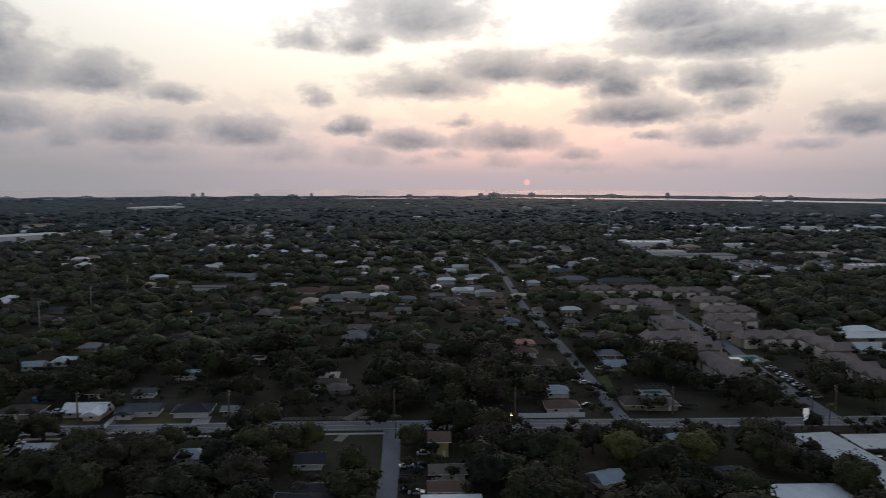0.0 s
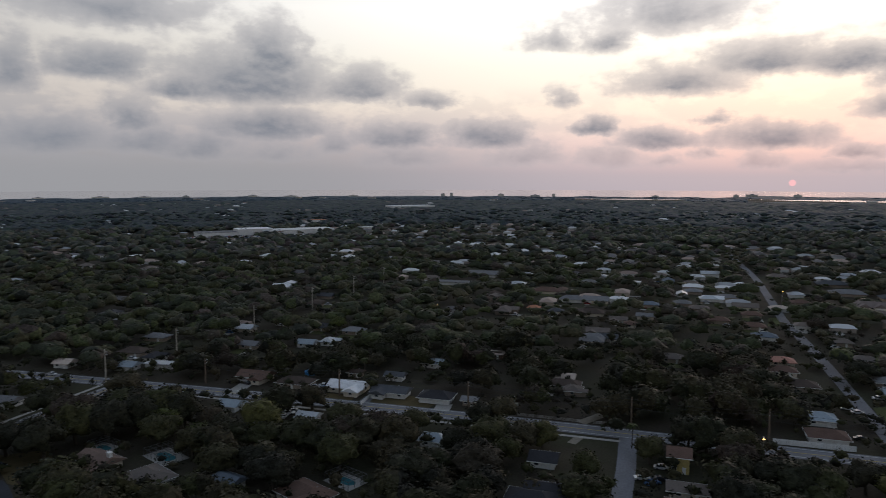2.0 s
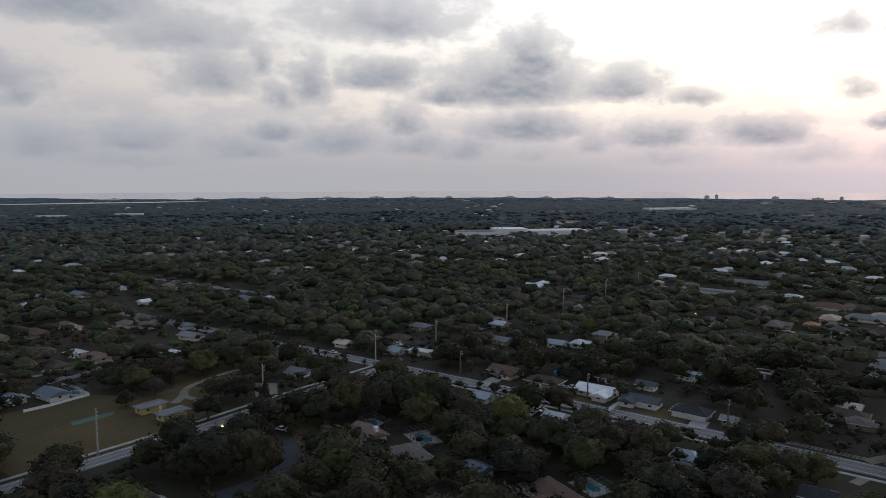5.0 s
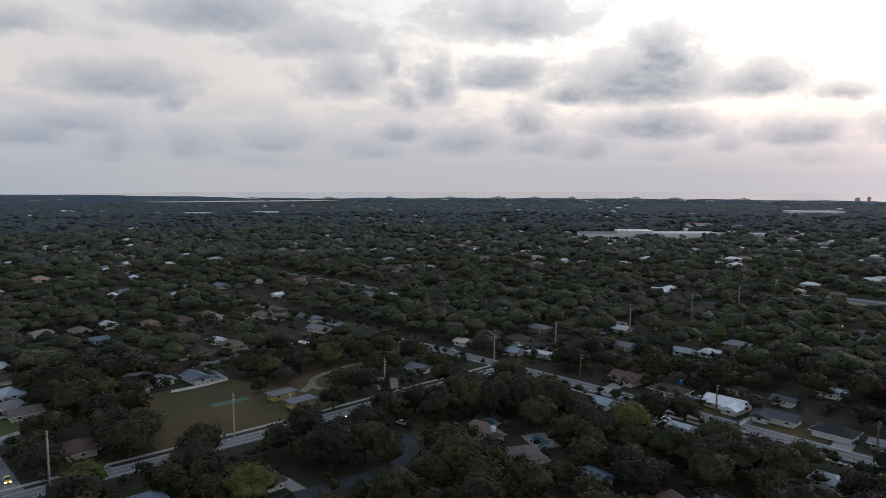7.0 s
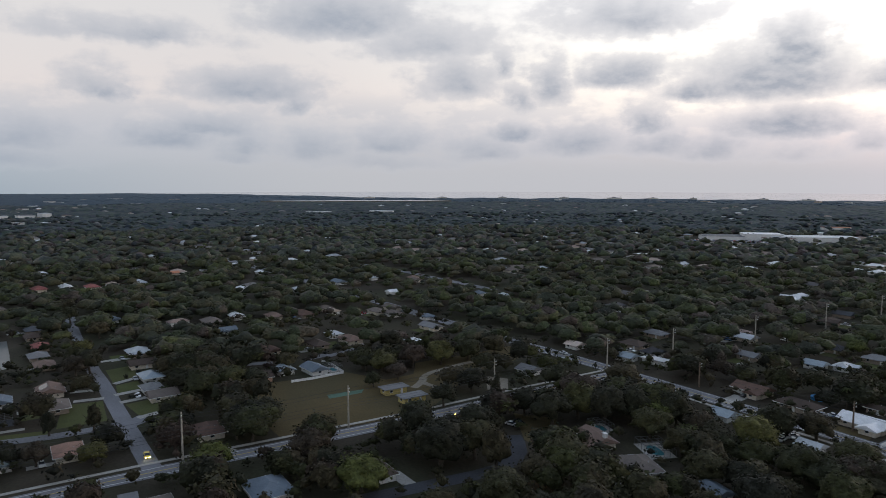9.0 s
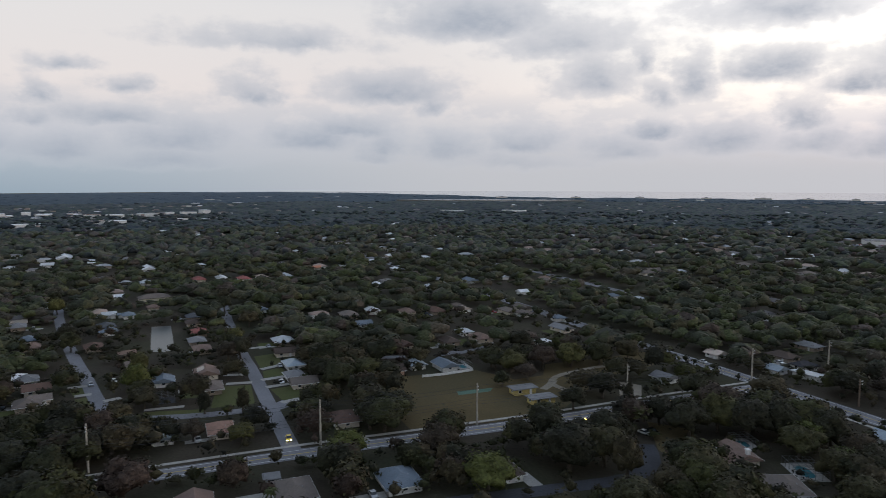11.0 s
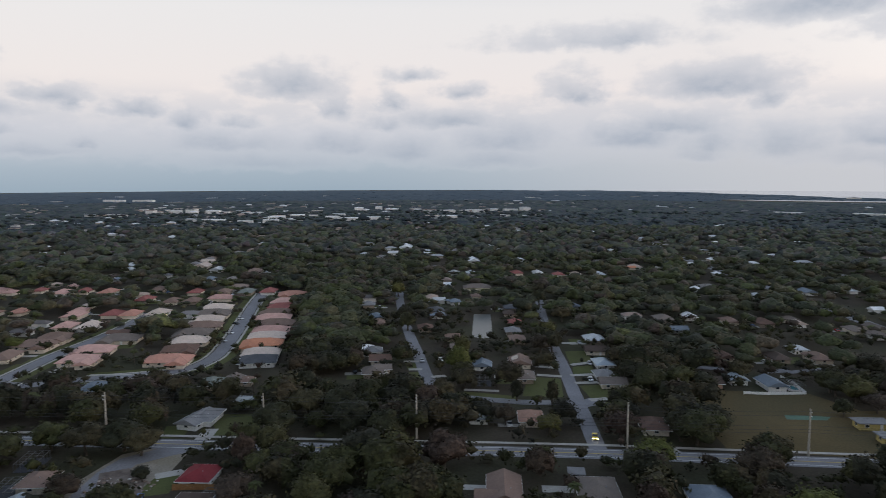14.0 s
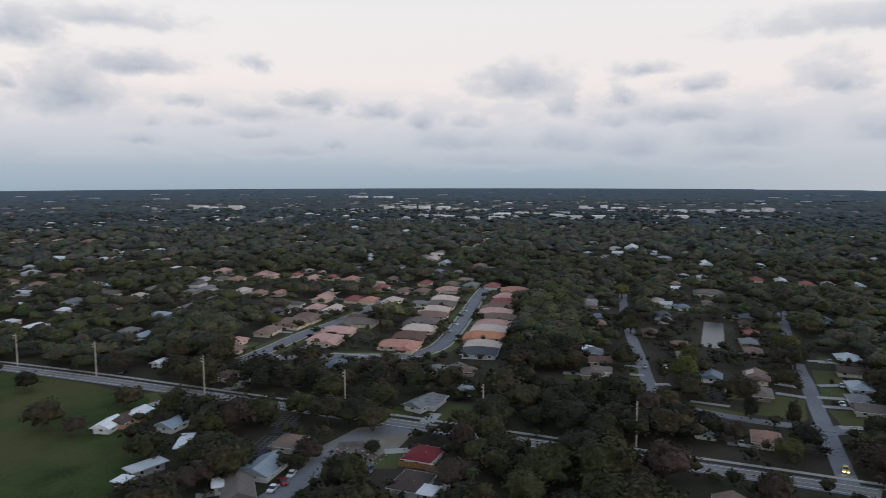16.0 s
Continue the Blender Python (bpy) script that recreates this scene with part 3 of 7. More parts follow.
ROAD_B = road("road_second", [(-150, -520), (-182, -311), (-194, -190), (-202, -80), (-209, 10), (-211, 60), (-213, 110), (-217, 155), (-221, 210)], 8.0,
              label="grey two-lane asphalt road with white edge lines", lines="ec", walk_off=7.0, front=10)
road("road_north_street", [(61, 236), (59, 279), (54, 372), (48, 450), (47, 520), (44, 640), (36, 745), (30, 830)], 5.4, label="straight pale residential street", front=5, margin=1.0)
road("road_side_street", [(-20, 226), (-18, 200), (-17, 175), (-14, 110)], 5.6, label="short grey residential street", front=6)
road("road_cul_de_sac", [(-213, 20), (-250, 17), (-275, 15), (-315, 12), (-345, 9), (-424, 4), (-480, 2)], 5.6, label="grey residential street", front=7, margin=1.5)
road("road_cross_street", [(-258, 18), (-256, -5), (-262, -35), (-282, -45), (-321, -56), (-377, -72), (-465, -94), (-520, -104)], 5.6, label="grey residential street", front=6, margin=1.5)
road("road_corner_apron", [(-262, 24), (-257, 18), (-254, 8)], 7.5, label="wide grey asphalt corner of two streets")
road("road_terrace", [(-240, -222), (-262, -190), (-278, -158), (-297, -151), (-325, -156), (-369, -168), (-432, -187), (-480, -200)], 7.0, label="pale curving street of a housing estate", front=10)
road("road_terrace_west", [(-240, -222), (-261, -224), (-296, -229), (-330, -230), (-365, -234), (-400, -242)], 7.0, label="pale curving street of a housing estate", front=10)
for _name, _line in (("terrace", [(-262, -190), (-278, -158), (-297, -151), (-325, -156), (-369, -168), (-432, -187), (-480, -200)]),
                     ("terrace_west", [(-240, -222), (-261, -224), (-296, -229), (-330, -230), (-365, -234), (-400, -242)])):
    for _side in (-1, 1):
        ribbon("ground_verge_" + _name, _line, 5.5, 0.01, GRASS, "short green verge between street and houses", _side * 6.6, category="lawn")
        ribbon("pavement_" + _name, _line, 1.2, 0.1, CONCRETE, "pale concrete pavement of the housing estate", _side * 4.6, 0.1, "pavement")
road("road_side_lane", [(-183, 128), (-171, 122), (-163, 110), (-163, 92), (-164, 70), (-166, 30)], 6.0, DARK_ASPHALT, "dark fresh asphalt lane", front=6)
road("road_stub", [(-200, -106), (-185, -121), (-168, -120), (-149, -118), (-120, -118)], 8.0, label="pale worn asphalt lane", front=8)
road("road_apartment", [(136, 236), (136, 273), (137, 306), (142, 361), (140, 400), (140, 440)], 7.0, label="grey lane between apartment rows", front=14)
road("road_far_west", [(-640, 262), (-583, 274), (-496, 283), (-440, 290)], 8.0, label="grey asphalt road among trees", front=30)


def patch(name, mat, corners, label, z=0.03, category="lawn", clear=True):
    LAYER[0] += 1
    if sum(ax * by - bx * ay for (ax, ay), (bx, by) in zip(corners, corners[1:] + corners[:1])) < 0:
        corners = corners[::-1]
    vs = [(x, y, z - 0.02 + 0.004 * (LAYER[0] % 7)) for x, y in corners]
    ob = tagged(new(name, mesh_of(name, vs, [tuple(range(len(vs)))], mat)), label, category, kind="structure")
    if clear:
        xs, ys = [c[0] for c in corners], [c[1] for c in corners]
        inside = np.zeros(GX.shape, bool)
        s = np.s_[max(0, int((min(xs) - X0) / CELL) - 1):int((max(xs) - X0) / CELL) + 2, max(0, int((min(ys) - Y0) / CELL) - 1):int((max(ys) - Y0) / CELL) + 2]
        gx, gy = GX[s], GY[s]
        hit = np.zeros(gx.shape, bool)
        for (ax, ay), (bx, by) in zip(corners, corners[1:] + corners[:1]):
            cross = ((ay > gy) != (by > gy)) & (gx < (bx - ax) * (gy - ay) / ((by - ay) or 1e-9) + ax)
            hit ^= cross
        TAKEN[s] |= hit.astype(np.uint8)
    return ob


patch("ground_field", DRYGRASS, [(-281, 66), (-281, 107), (-262, 118), (-264, 132), (-280, 141), (-282, 176), (-288, 211), (-272, 206), (-260, 180), (-252, 152), (-234, 134), (-216, 112), (-219, 60), (-246, 58)], "dry brown-green grass field", category="field")
patch("ground_pasture", PASTURE, [(-125, -150), (-136, -165), (-150, -190), (-168, -202), (-180, -214), (-183, -250), (-180, -300), (-110, -330), (-40, -250), (-60, -160), (-95, -146)], "green pasture with mown tracks", category="field")
WORN = material("worn_lawn", (0.052, 0.045, 0.03), 0.95, spread=0.3, scale=0.12, fine_scale=1.6, second=(0.036, 0.042, 0.02), bump=0.3)
patch("ground_corner_lawn", WORN, [(-48, 220), (-23, 222), (-21, 190), (-40, 186), (-50, 200)], "thin green lawn on the street corner")
patch("ground_bare_yard", SHELL, [(-205, -108), (-190, -126), (-160, -128), (-152, -112), (-175, -104)], "pale gravel and rubble yard")
ribbon("ground_track", [(-236, 132), (-244, 131), (-252, 130), (-260, 136), (-264, 145), (-268, 160), (-270, 178)], 3.0, 0.05, SHELL, "pale winding shell track", category="track")
ribbon("ground_track_branch", [(-246, 123), (-250, 128), (-256, 133)], 3.4, 0.05, SHELL, "pale winding shell track", category="track")
patch("pavement_pad", SHELL, [(-246, 158), (-238, 164), (-226, 156), (-229, 148)], "pale broken concrete pad beside the road", z=0.06, category="pavement")
keep_clear(-237, 157, 7, 10)
keep_clear(-253, 130, 6, 12)
patch("ground_court", COURT, [(-254.2, 88.8), (-253.9, 104.3), (-250.0, 101.8), (-249.2, 88.0)], "faded green concrete slab in the field", z=0.06, category="court")
patch("water_pond", POND, [(-422.9, -38.4), (-422.7, -28.0), (-387.4, -24.8), (-361.3, -23.1), (-357.9, -27.3), (-361.2, -33.8)], "still grey pond behind the houses", z=0.05, category="water")
for _x, _y in ((-400, -31), (-374, -29), (-413.8, -34.7), (-412.3, -29.8), (-384.5, -32.4), (-382.8, -27.4), (-365.5, -28.6)):
    keep_clear(_x, _y, 10, 40)


# ---------------------------------------------------------------- houses
PANE = Shape().box(-0.62, -0.05, -0.48, 0.62, 0.01, 0.48).mesh("pane", GLASS)
FRAME = Shape().box(-0.72, -0.04, -0.58, 0.72, -0.0, -0.48).box(-0.72, -0.04, 0.48, 0.72, 0.0, 0.58).box(-0.72, -0.04, -0.48, -0.62, 0, 0.48).box(0.62, -0.04, -0.48, 0.72, 0, 0.48).mesh("window", WHITE)
DOOR = Shape().box(-0.5, -0.06, 0.0, 0.5, 0.0, 2.05).box(-0.4, -0.08, 1.1, 0.4, -0.06, 1.9).mesh("door", WHITE)
_g = Shape().box(-2.4, -0.05, 0.0, 2.4, 0.0, 2.15)
for _k in range(4):
    _g.box(-2.35, -0.09, 0.06 + 0.53 * _k, 2.35, -0.05, 0.52 + 0.53 * _k)
GARAGE = _g.mesh("garage_door", WHITE)


def roof_shape(kind, w, d, rise, over=0.9):
    a, b, t = w / 2 + over, d / 2 + over, 0.18
    s = Shape()
    if kind == "flat":
        s.box(-a, -b, 0.0, a, b, 0.22, 0.04).box(-a + 0.3, -b + 0.3, 0.22, a - 0.3, b - 0.3, 0.30, 0.1)
        return s
    ridge = a - b * 0.92 if kind == "hip" else a
    ridge = max(ridge, 0.3)
    base = -over * rise / (d / 2)
    low = [(-a, -b, base), (a, -b, base), (a, b, base), (-a, b, base)]
    up = [(x, y, base + t) for x, y, _ in low]
    top = [(-ridge, 0, rise + t), (ridge, 0, rise + t)]
    s.add(low + up + top, [(3, 2, 1, 0), (0, 1, 5, 4), (1, 2, 6, 5), (2, 3, 7, 6), (3, 0, 4, 7), (4, 5, 9, 8), (6, 7, 8, 9), (5, 6, 9), (7, 4, 8)])
    return s


HOUSES = []


def house(x, y, yaw, w, d, roof, roof_colour, wall_colour, wing=0, garage=0, chimney=0, solar=0, two=0):
    """A detached house: walls, roof, windows, a door; with a wing, a garage, a chimney or a solar panel where it has one."""
    far = math.hypot(x, y)
    hgt = 5.2 if two else 2.4
    rise = 0.0 if roof == "flat" else min(d, 11) * 0.2
    size = "two-storey" if two else "single-storey"
    words = {"hip": "hip roof", "gable": "gable roof", "flat": "flat roof"}[roof]
    ob = empty("house", pose(x, y, 0, 0, 0, yaw), f"{size} {wall_colour} house with a {roof_colour.replace('_', ' ')} {words}", "house", "houses of the suburb")
    wall, cover_ = WALLS[wall_colour], ROOFS[roof_colour]
    s = Shape().box(-w / 2, -d / 2, 0, w / 2, d / 2, hgt)
    if roof == "gable":
        s.add([(sx * w / 2, sy * d / 2, hgt) for sx in (-1, 1) for sy in (-1, 1)] + [(-w / 2, 0, hgt + rise), (w / 2, 0, hgt + rise)],
              [(0, 4, 1), (2, 3, 5), (0, 2, 5, 4), (1, 4, 5, 3)])
    part("wall", s.mesh("wall", wall), ob)
    part("roof", roof_shape(roof, w, d, rise).mesh("roof", cover_), ob, at=pose(0, 0, hgt))
    if far < 330 and roof != "flat":
        a, c, z = w / 2 + 0.92, d / 2 + 0.92, hgt - 0.9 * rise / (d / 2)
        rims = [(-a, -c, a, -c + 0.05), (-a, c - 0.05, a, c)] + ([(-a, -c + 0.05, -a + 0.05, c - 0.05), (a - 0.05, -c + 0.05, a, c - 0.05)] if roof == "hip" else [])
        for x0, y0, x1, y1 in rims:
            part("gutter", Shape().box(x0, y0, z - 0.02, x1, y1, z + 0.2).mesh("gutter", WHITE), ob, "white eaves gutter")
        part("vent_pipe", Shape().tube(w * 0.2, d * 0.2, hgt + rise * 0.4, hgt + rise * 0.6 + 0.5, 0.09, 0.09, 6).mesh("vent_pipe", STEEL), ob)
    sides = []
    if wing:
        ww, wd = w * 0.38, d * 0.45
        cx, cy = wing * (w / 2 - ww / 2 - 0.4), -d / 2 - wd / 2 + 0.5
        sw = Shape().box(cx - ww / 2, cy - wd / 2, 0, cx + ww / 2, cy + wd / 2, hgt - 0.04)
        wr = ww * 0.2
        sw.add([(cx - ww / 2, cy - wd / 2, hgt - 0.04), (cx + ww / 2, cy - wd / 2, hgt - 0.04), (cx, cy - wd / 2, hgt + wr)], [(0, 1, 2)])
        part("wing_wall", sw.mesh("wing_wall", wall), ob)
        part("wing_roof", roof_shape("gable", wd + d * 0.5, ww, wr).mesh("wing_roof", cover_), ob, at=pose(cx, cy + d * 0.25, hgt - 0.02, 0, 0, 90))
        sides.append((cx, cy - wd / 2, 0))
    n = max(2, int(w / 4.2))
    for side, rot in ((-1, 0), (1, 180)):
        for k in range(n):
            px = -w / 2 + w * (k + 0.5) / n
            if side < 0 and (k == n // 2 or (garage and k == 0) or (wing and abs(px - wing * (w / 2 - w * 0.19)) < w * 0.22)):
                continue
            for z in ((1.5, 4.1) if two else (1.5,)):
                sides.append((px, side * d / 2, rot, z))
    for side, rot in ((-1, -90), (1, 90)):
        for k in range(max(1, int(d / 5))):
            py = -d / 2 + d * (k + 0.5) / max(1, int(d / 5))
            for z in ((1.5, 4.1) if two else (1.5,)):
                sides.append((side * w / 2, py, rot, z))
    if far < 420:
        for q in sides:
            m = pose(q[0], q[1], q[3] if len(q) > 3 else 1.5, 0, 0, q[2])
            part("pane", PANE, part("window", FRAME, ob, at=m))
        part("door", DOOR, ob, at=pose(-w / 2 + w * (n // 2 + 0.5) / n, -d / 2, 0))
    if garage:
        part("garage_door", GARAGE, ob, at=pose(-w / 2 + 3.0, -d / 2, 0))
    if chimney:
        part("chimney", Shape().box(w / 2 - 1.2, -0.5, hgt, w / 2 + 0.2, 0.5, hgt + rise + 1.4).box(w / 2 - 1.35, -0.65, hgt + rise + 1.4, w / 2 + 0.35, 0.65, hgt + rise + 1.55).mesh("chimney", WALLS["white"]), ob, "white chimney")
    if solar:
        tilt = math.degrees(math.atan2(rise, d / 2))
        part("solar_panel", Shape().box(-4.2, -1.6, 0.2, 2.2, 1.6, 0.28).mesh("solar_panel", SOLAR), ob, "dark solar panels", at=pose(0, -d / 4, hgt + rise / 2, tilt))
    cy_, sy_ = math.cos(radians(yaw)), math.sin(radians(yaw))
    for q in (-0.5, 0.0, 0.5):
        reach = q * max(0.0, w - d)
        # trees are kept out towards the camera, farther at 320 to 480 m
        keep_clear(x + cy_ * reach, y + sy_ * reach, min(w, d) * 0.5 + 0.9, (0.095 if 320 < far < 480 else 0.072) * far if far > 200 else 14)
    HOUSES.append((x, y, yaw, w, d, garage))
    return ob


house(-173.6, 237.7, 4, 12.6, 8, "gable", "brown", "cream", wing=1, garage=1)
house(-152.6, 235.9, 4, 13.4, 8, "hip", "umber", "tan")
house(-129.9, 238.5, 4, 14.2, 8.8, "gable", "white_metal", "cream", wing=1)
house(-136.2, 256.6, 4, 5.5, 4, "gable", "umber", "tan")
house(-111.3, 238.8, 4, 13.4, 7.2, "gable", "slate", "white", wing=-1)
house(-118.4, 258.4, 4, 7.1, 4.8, "gable", "slate", "white")
house(-92.2, 238.8, 4, 11.9, 8, "hip", "charcoal", "white", garage=1)
house(-78.9, 238.8, 4, 4.7, 4, "gable", "grey", "tan")
house(-77.3, 198.4, 4, 7.9, 6.4, "hip", "blue_metal", "white")
house(-126.1, 202.0, 4, 6.3, 5.6, "gable", "pale_metal", "white")
house(-159.6, 203.1, 4, 7.1, 6.4, "gable", "blue_metal", "white")
house(-235.6, 313.1, 4, 11.9, 7.2, "gable", "pale_metal", "cream")
house(-209.0, 282.2, 4, 8.7, 6.4, "gable", "grey", "tan")
house(-184.1, 294.9, 8, 7.9, 6.4, "gable", "blue_metal", "white")
house(-198.1, 330.8, 8, 10.3, 8, "hip", "charcoal", "tan")
house(-175.4, 328.5, 8, 11.1, 7.2, "hip", "grey", "tan")
house(-110.7, 282.9, 4, 8.7, 6.4, "gable", "blue_metal", "white")
house(-246.3, 420.1, 8, 10.3, 7.2, "gable", "slate", "tan")
house(-298.9, 445.8, 10, 12.6, 7.2, "gable", "white_metal", "white", wing=1)
house(-89.8, 308.6, 4, 7.1, 4, "flat", "cream", "umber")
house(-49.8, 271.5, 4, 12.6, 7.2, "hip", "umber", "white")
house(-50.4, 351.6, 4, 11.1, 8, "hip", "grey", "cream")
house(-41.3, 195.6, 4, 7.1, 7.2, "gable", "charcoal", "white")
house(-240.0, 176.6, 10, 7.9, 7.2, "gable", "grey", "white")
house(-164.2, 147.9, -12, 11.9, 7.2, "gable", "tan_tile", "cream", wing=1, chimney=1)
house(-141.7, 144.2, -20, 11.9, 8.8, "hip", "taupe", "white", wing=-1, garage=1)
house(-236.5, 230.6, 10, 8.7, 6.4, "gable", "blue_metal", "white")
house(-264.6, 279.0, 8, 11.1, 7.2, "hip", "grey", "tan")
house(-252.6, 251.3, 8, 11.9, 8, "hip", "umber", "tan")
house(-224.1, 237.4, 10, 11.9, 4.8, "flat", "pale_metal", "white")
house(-265.9, 224.2, 10, 7.1, 6.4, "gable", "cream", "white")
house(-286.4, 69.4, 95, 10.3, 8, "gable", "umber", "peach")
house(-287.7, 94.9, 8, 11.1, 7.2, "gable", "blue_grey", "white")
house(-292.0, 82.8, 5, 6.3, 6.4, "gable", "blue_metal", "white")
house(-244.2, 113.2, 94, 9.5, 4.8, "flat", "grey", "yellow")
house(-231.2, 114.9, 94, 9.5, 4.8, "flat", "grey", "yellow")
house(-176.5, 75.1, 3, 12.6, 8, "hip", "umber", "white", garage=1)
house(-415.1, 74.7, 5, 12.6, 8.8, "hip", "taupe", "tan")
house(-423.0, 91.4, 5, 9.5, 7.2, "gable", "white_metal", "white")
house(-413.3, 111.3, 5, 11.1, 7.2, "hip", "tan_tile", "cream")
house(-411.3, 129.6, 5, 13.4, 8, "hip", "brown", "tan")
house(-332.9, 129.6, 8, 11.9, 8, "hip", "tan_tile", "cream")
house(-348.4, 126.1, 8, 7.1, 6.4, "hip", "pale_metal", "white")
house(-331.2, 111.1, 8, 11.9, 7.2, "hip", "umber", "tan")
house(-397.0, 173.0, 8, 11.9, 7.2, "hip", "taupe", "cream")
house(-340.1, 181.3, 12, 11.9, 7.2, "gable", "grey", "cream")
house(-385.5, 178.8, 12, 10.3, 7.2, "hip", "taupe", "white")
house(-177.5, -7.8, 4, 15, 8, "gable", "tan_tile", "cream", wing=1, garage=1)
house(-180.7, 16.9, 4, 12.6, 9.6, "hip", "taupe", "cream", garage=1)
house(-179.4, 45.5, 4, 12.6, 9.6, "hip", "blue_grey", "white")
house(-232.4, -19.3, 4, 4.7, 6.4, "gable", "blue_metal", "white")
house(-234.7, -1.4, 4, 10.3, 7.2, "hip", "terracotta_pale", "cream")
house(-232.6, 39.6, 4, 11.1, 8, "hip", "brown", "cream")
house(-307.1, -6.9, 4, 11.1, 8.8, "gable", "tan_tile", "cream", solar=1)
house(-284.9, -4.6, 4, 11.1, 7.2, "hip", "taupe", "tan")
house(-300.1, -23.6, 4, 7.9, 7.2, "gable", "blue_grey", "white")
house(-357.5, 29.9, 8, 11.1, 8.8, "hip", "pale_metal", "tan")
house(-333.8, 28.5, 95, 8.7, 7.2, "gable", "umber", "cream")
house(-310.5, 30.4, 8, 10.3, 7.2, "hip", "blue_metal", "white")
house(-280.7, 31.3, 95, 9.5, 8, "gable", "taupe", "cream")
house(-292.3, 28.7, 8, 7.9, 6.4, "hip", "grey", "white")
house(-392.1, -12.1, 8, 9.5, 7.2, "hip", "brick_red", "tan")
house(-371.2, -12.4, 8, 9.5, 7.2, "hip", "grey", "tan")
house(-352.1, -9.5, 8, 9.5, 7.2, "hip", "tan_tile", "tan")
house(-419.4, -15.6, 8, 9.5, 7.2, "hip", "umber", "tan")
house(-438.2, -16.3, 8, 9.5, 7.2, "hip", "slate", "tan")
house(-221.2, -114.0, 4, 11.9, 7.2, "hip", "grey", "white")
house(-318.7, -77.6, 14, 8.7, 7.2, "hip", "grey", "white")
house(-303.6, -70.7, 104, 8.7, 8, "gable", "brown", "cream")
house(-283.7, -69.4, 14, 9.5, 8, "hip", "taupe", "tan")
house(-400.0, -95.4, 14, 9.5, 7.2, "hip", "blue_grey", "tan")
house(-382.9, -90.6, 14, 9.5, 7.2, "hip", "tan_tile", "tan")
house(-437.5, -109.3, 14, 9.5, 7.2, "hip", "grey", "tan")
house(-423.8, -62.2, 14, 10.3, 8, "hip", "slate", "tan")
house(-509.3, -105.9, 14, 11.1, 7.2, "hip", "pale_metal", "white")
house(-373.0, -60.9, 14, 9.5, 7.2, "hip", "brown", "tan")
house(-596.0, -71.4, 14, 12.6, 8, "hip", "pale_metal", "white")
house(-594.7, -56.9, 14, 10.3, 8, "hip", "pale_metal", "white")
house(-601.7, -17.0, 10, 12.6, 8.8, "hip", "brick_red", "cream")
house(-603.6, 1.2, 10, 13.4, 7.2, "gable", "white_metal", "white")
house(-594.6, 18.8, 10, 12.6, 8, "hip", "brick_red", "white")
house(-602.4, 53.5, 10, 12.6, 8, "hip", "pale_metal", "white")
house(-566.5, 58.8, 10, 11.1, 7.2, "hip", "umber", "tan")
house(-689.3, -63.4, 10, 22, 10, "gable", "white_metal", "white")
house(-762.5, -122.4, 10, 35, 6, "flat", "white_metal", "cream")
house(-814.2, -156.3, 10, 30, 14, "gable", "white_metal", "white")
house(-749.2, -158.7, 10, 22, 10, "flat", "pale_metal", "white")
house(-151.5, -200.4, 20, 8.7, 5.6, "gable", "white_metal", "white")
house(-156.1, -199.7, 20, 7.1, 5.6, "gable", "umber", "peach")
house(-163.4, -200.4, 20, 7.9, 5.6, "gable", "white_metal", "peach")
house(-161.4, -181.5, 4, 7.9, 6.4, "gable", "blue_metal", "white")
house(-151.0, -164.9, 35, 11.1, 2.8, "flat", "white_metal", "tan")
house(-133.0, -161.0, -12, 9.5, 4.2, "flat", "pale_metal", "grey")
house(-123.5, -159.0, 10, 3.2, 2.4, "flat", "white_metal", "white")
house(-148.0, -130.1, 10, 11.9, 8, "gable", "blue_metal", "white", wing=1)
house(-165.9, -135.7, 12, 9.5, 7.2, "hip", "tan_tile", "cream")
house(-133.6, -127.1, 45, 12.6, 7.2, "gable", "taupe", "cream", garage=1)
house(-133.7, -133.2, 45, 4.7, 3.2, "flat", "white_metal", "white")
house(-213.0, -206.4, 4, 8.7, 6.4, "hip", "brown", "cream")
house(-239.1, -211.2, 4, 14.2, 8.8, "hip", "grey", "white")
house(-247.5, -234.7, 15, 10.3, 7.2, "hip", "tan_tile", "cream")
house(-260.5, -245.3, 15, 10.3, 7.2, "hip", "pink", "cream")
house(-285.9, -246.5, 15, 15.8, 8.8, "hip", "tan_tile", "cream")
house(-247.5, -297.7, 10, 8.7, 6.4, "gable", "blue_metal", "white")
house(-214.7, -247.9, 10, 5.5, 4, "gable", "white_metal", "white")
house(-175.7, -93.2, 4, 10.3, 8, "hip", "dark_red", "white", garage=1)
house(-157.8, -87.3, 4, 11.1, 8, "hip", "umber", "white")
house(-154.3, -80.5, 4, 4.7, 3.2, "flat", "white_metal", "white")
house(-217.9, -115.9, -8, 12.6, 7.2, "gable", "grey", "white")
house(-238.7, -107.7, 4, 5.5, 4.8, "flat", "blue_metal", "white")
house(-258.7, -130.6, 12, 10.3, 7.2, "hip", "green_grey", "tan")
house(-246.4, -174.3, 12, 11.1, 7.2, "hip", "blue_grey", "tan")
house(-263.8, -118.0, 12, 6.3, 4.8, "hip", "tan_tile", "tan")
house(-284.3, -207.2, 104, 15.9, 11.7, "hip", "pink", "cream", wing=1)
house(-302.0, -212.4, 106, 17.0, 12.5, "hip", "pink", "cream", wing=-1)
house(-325.8, -213.7, 103, 18.2, 12.5, "hip", "taupe", "cream", wing=-1)
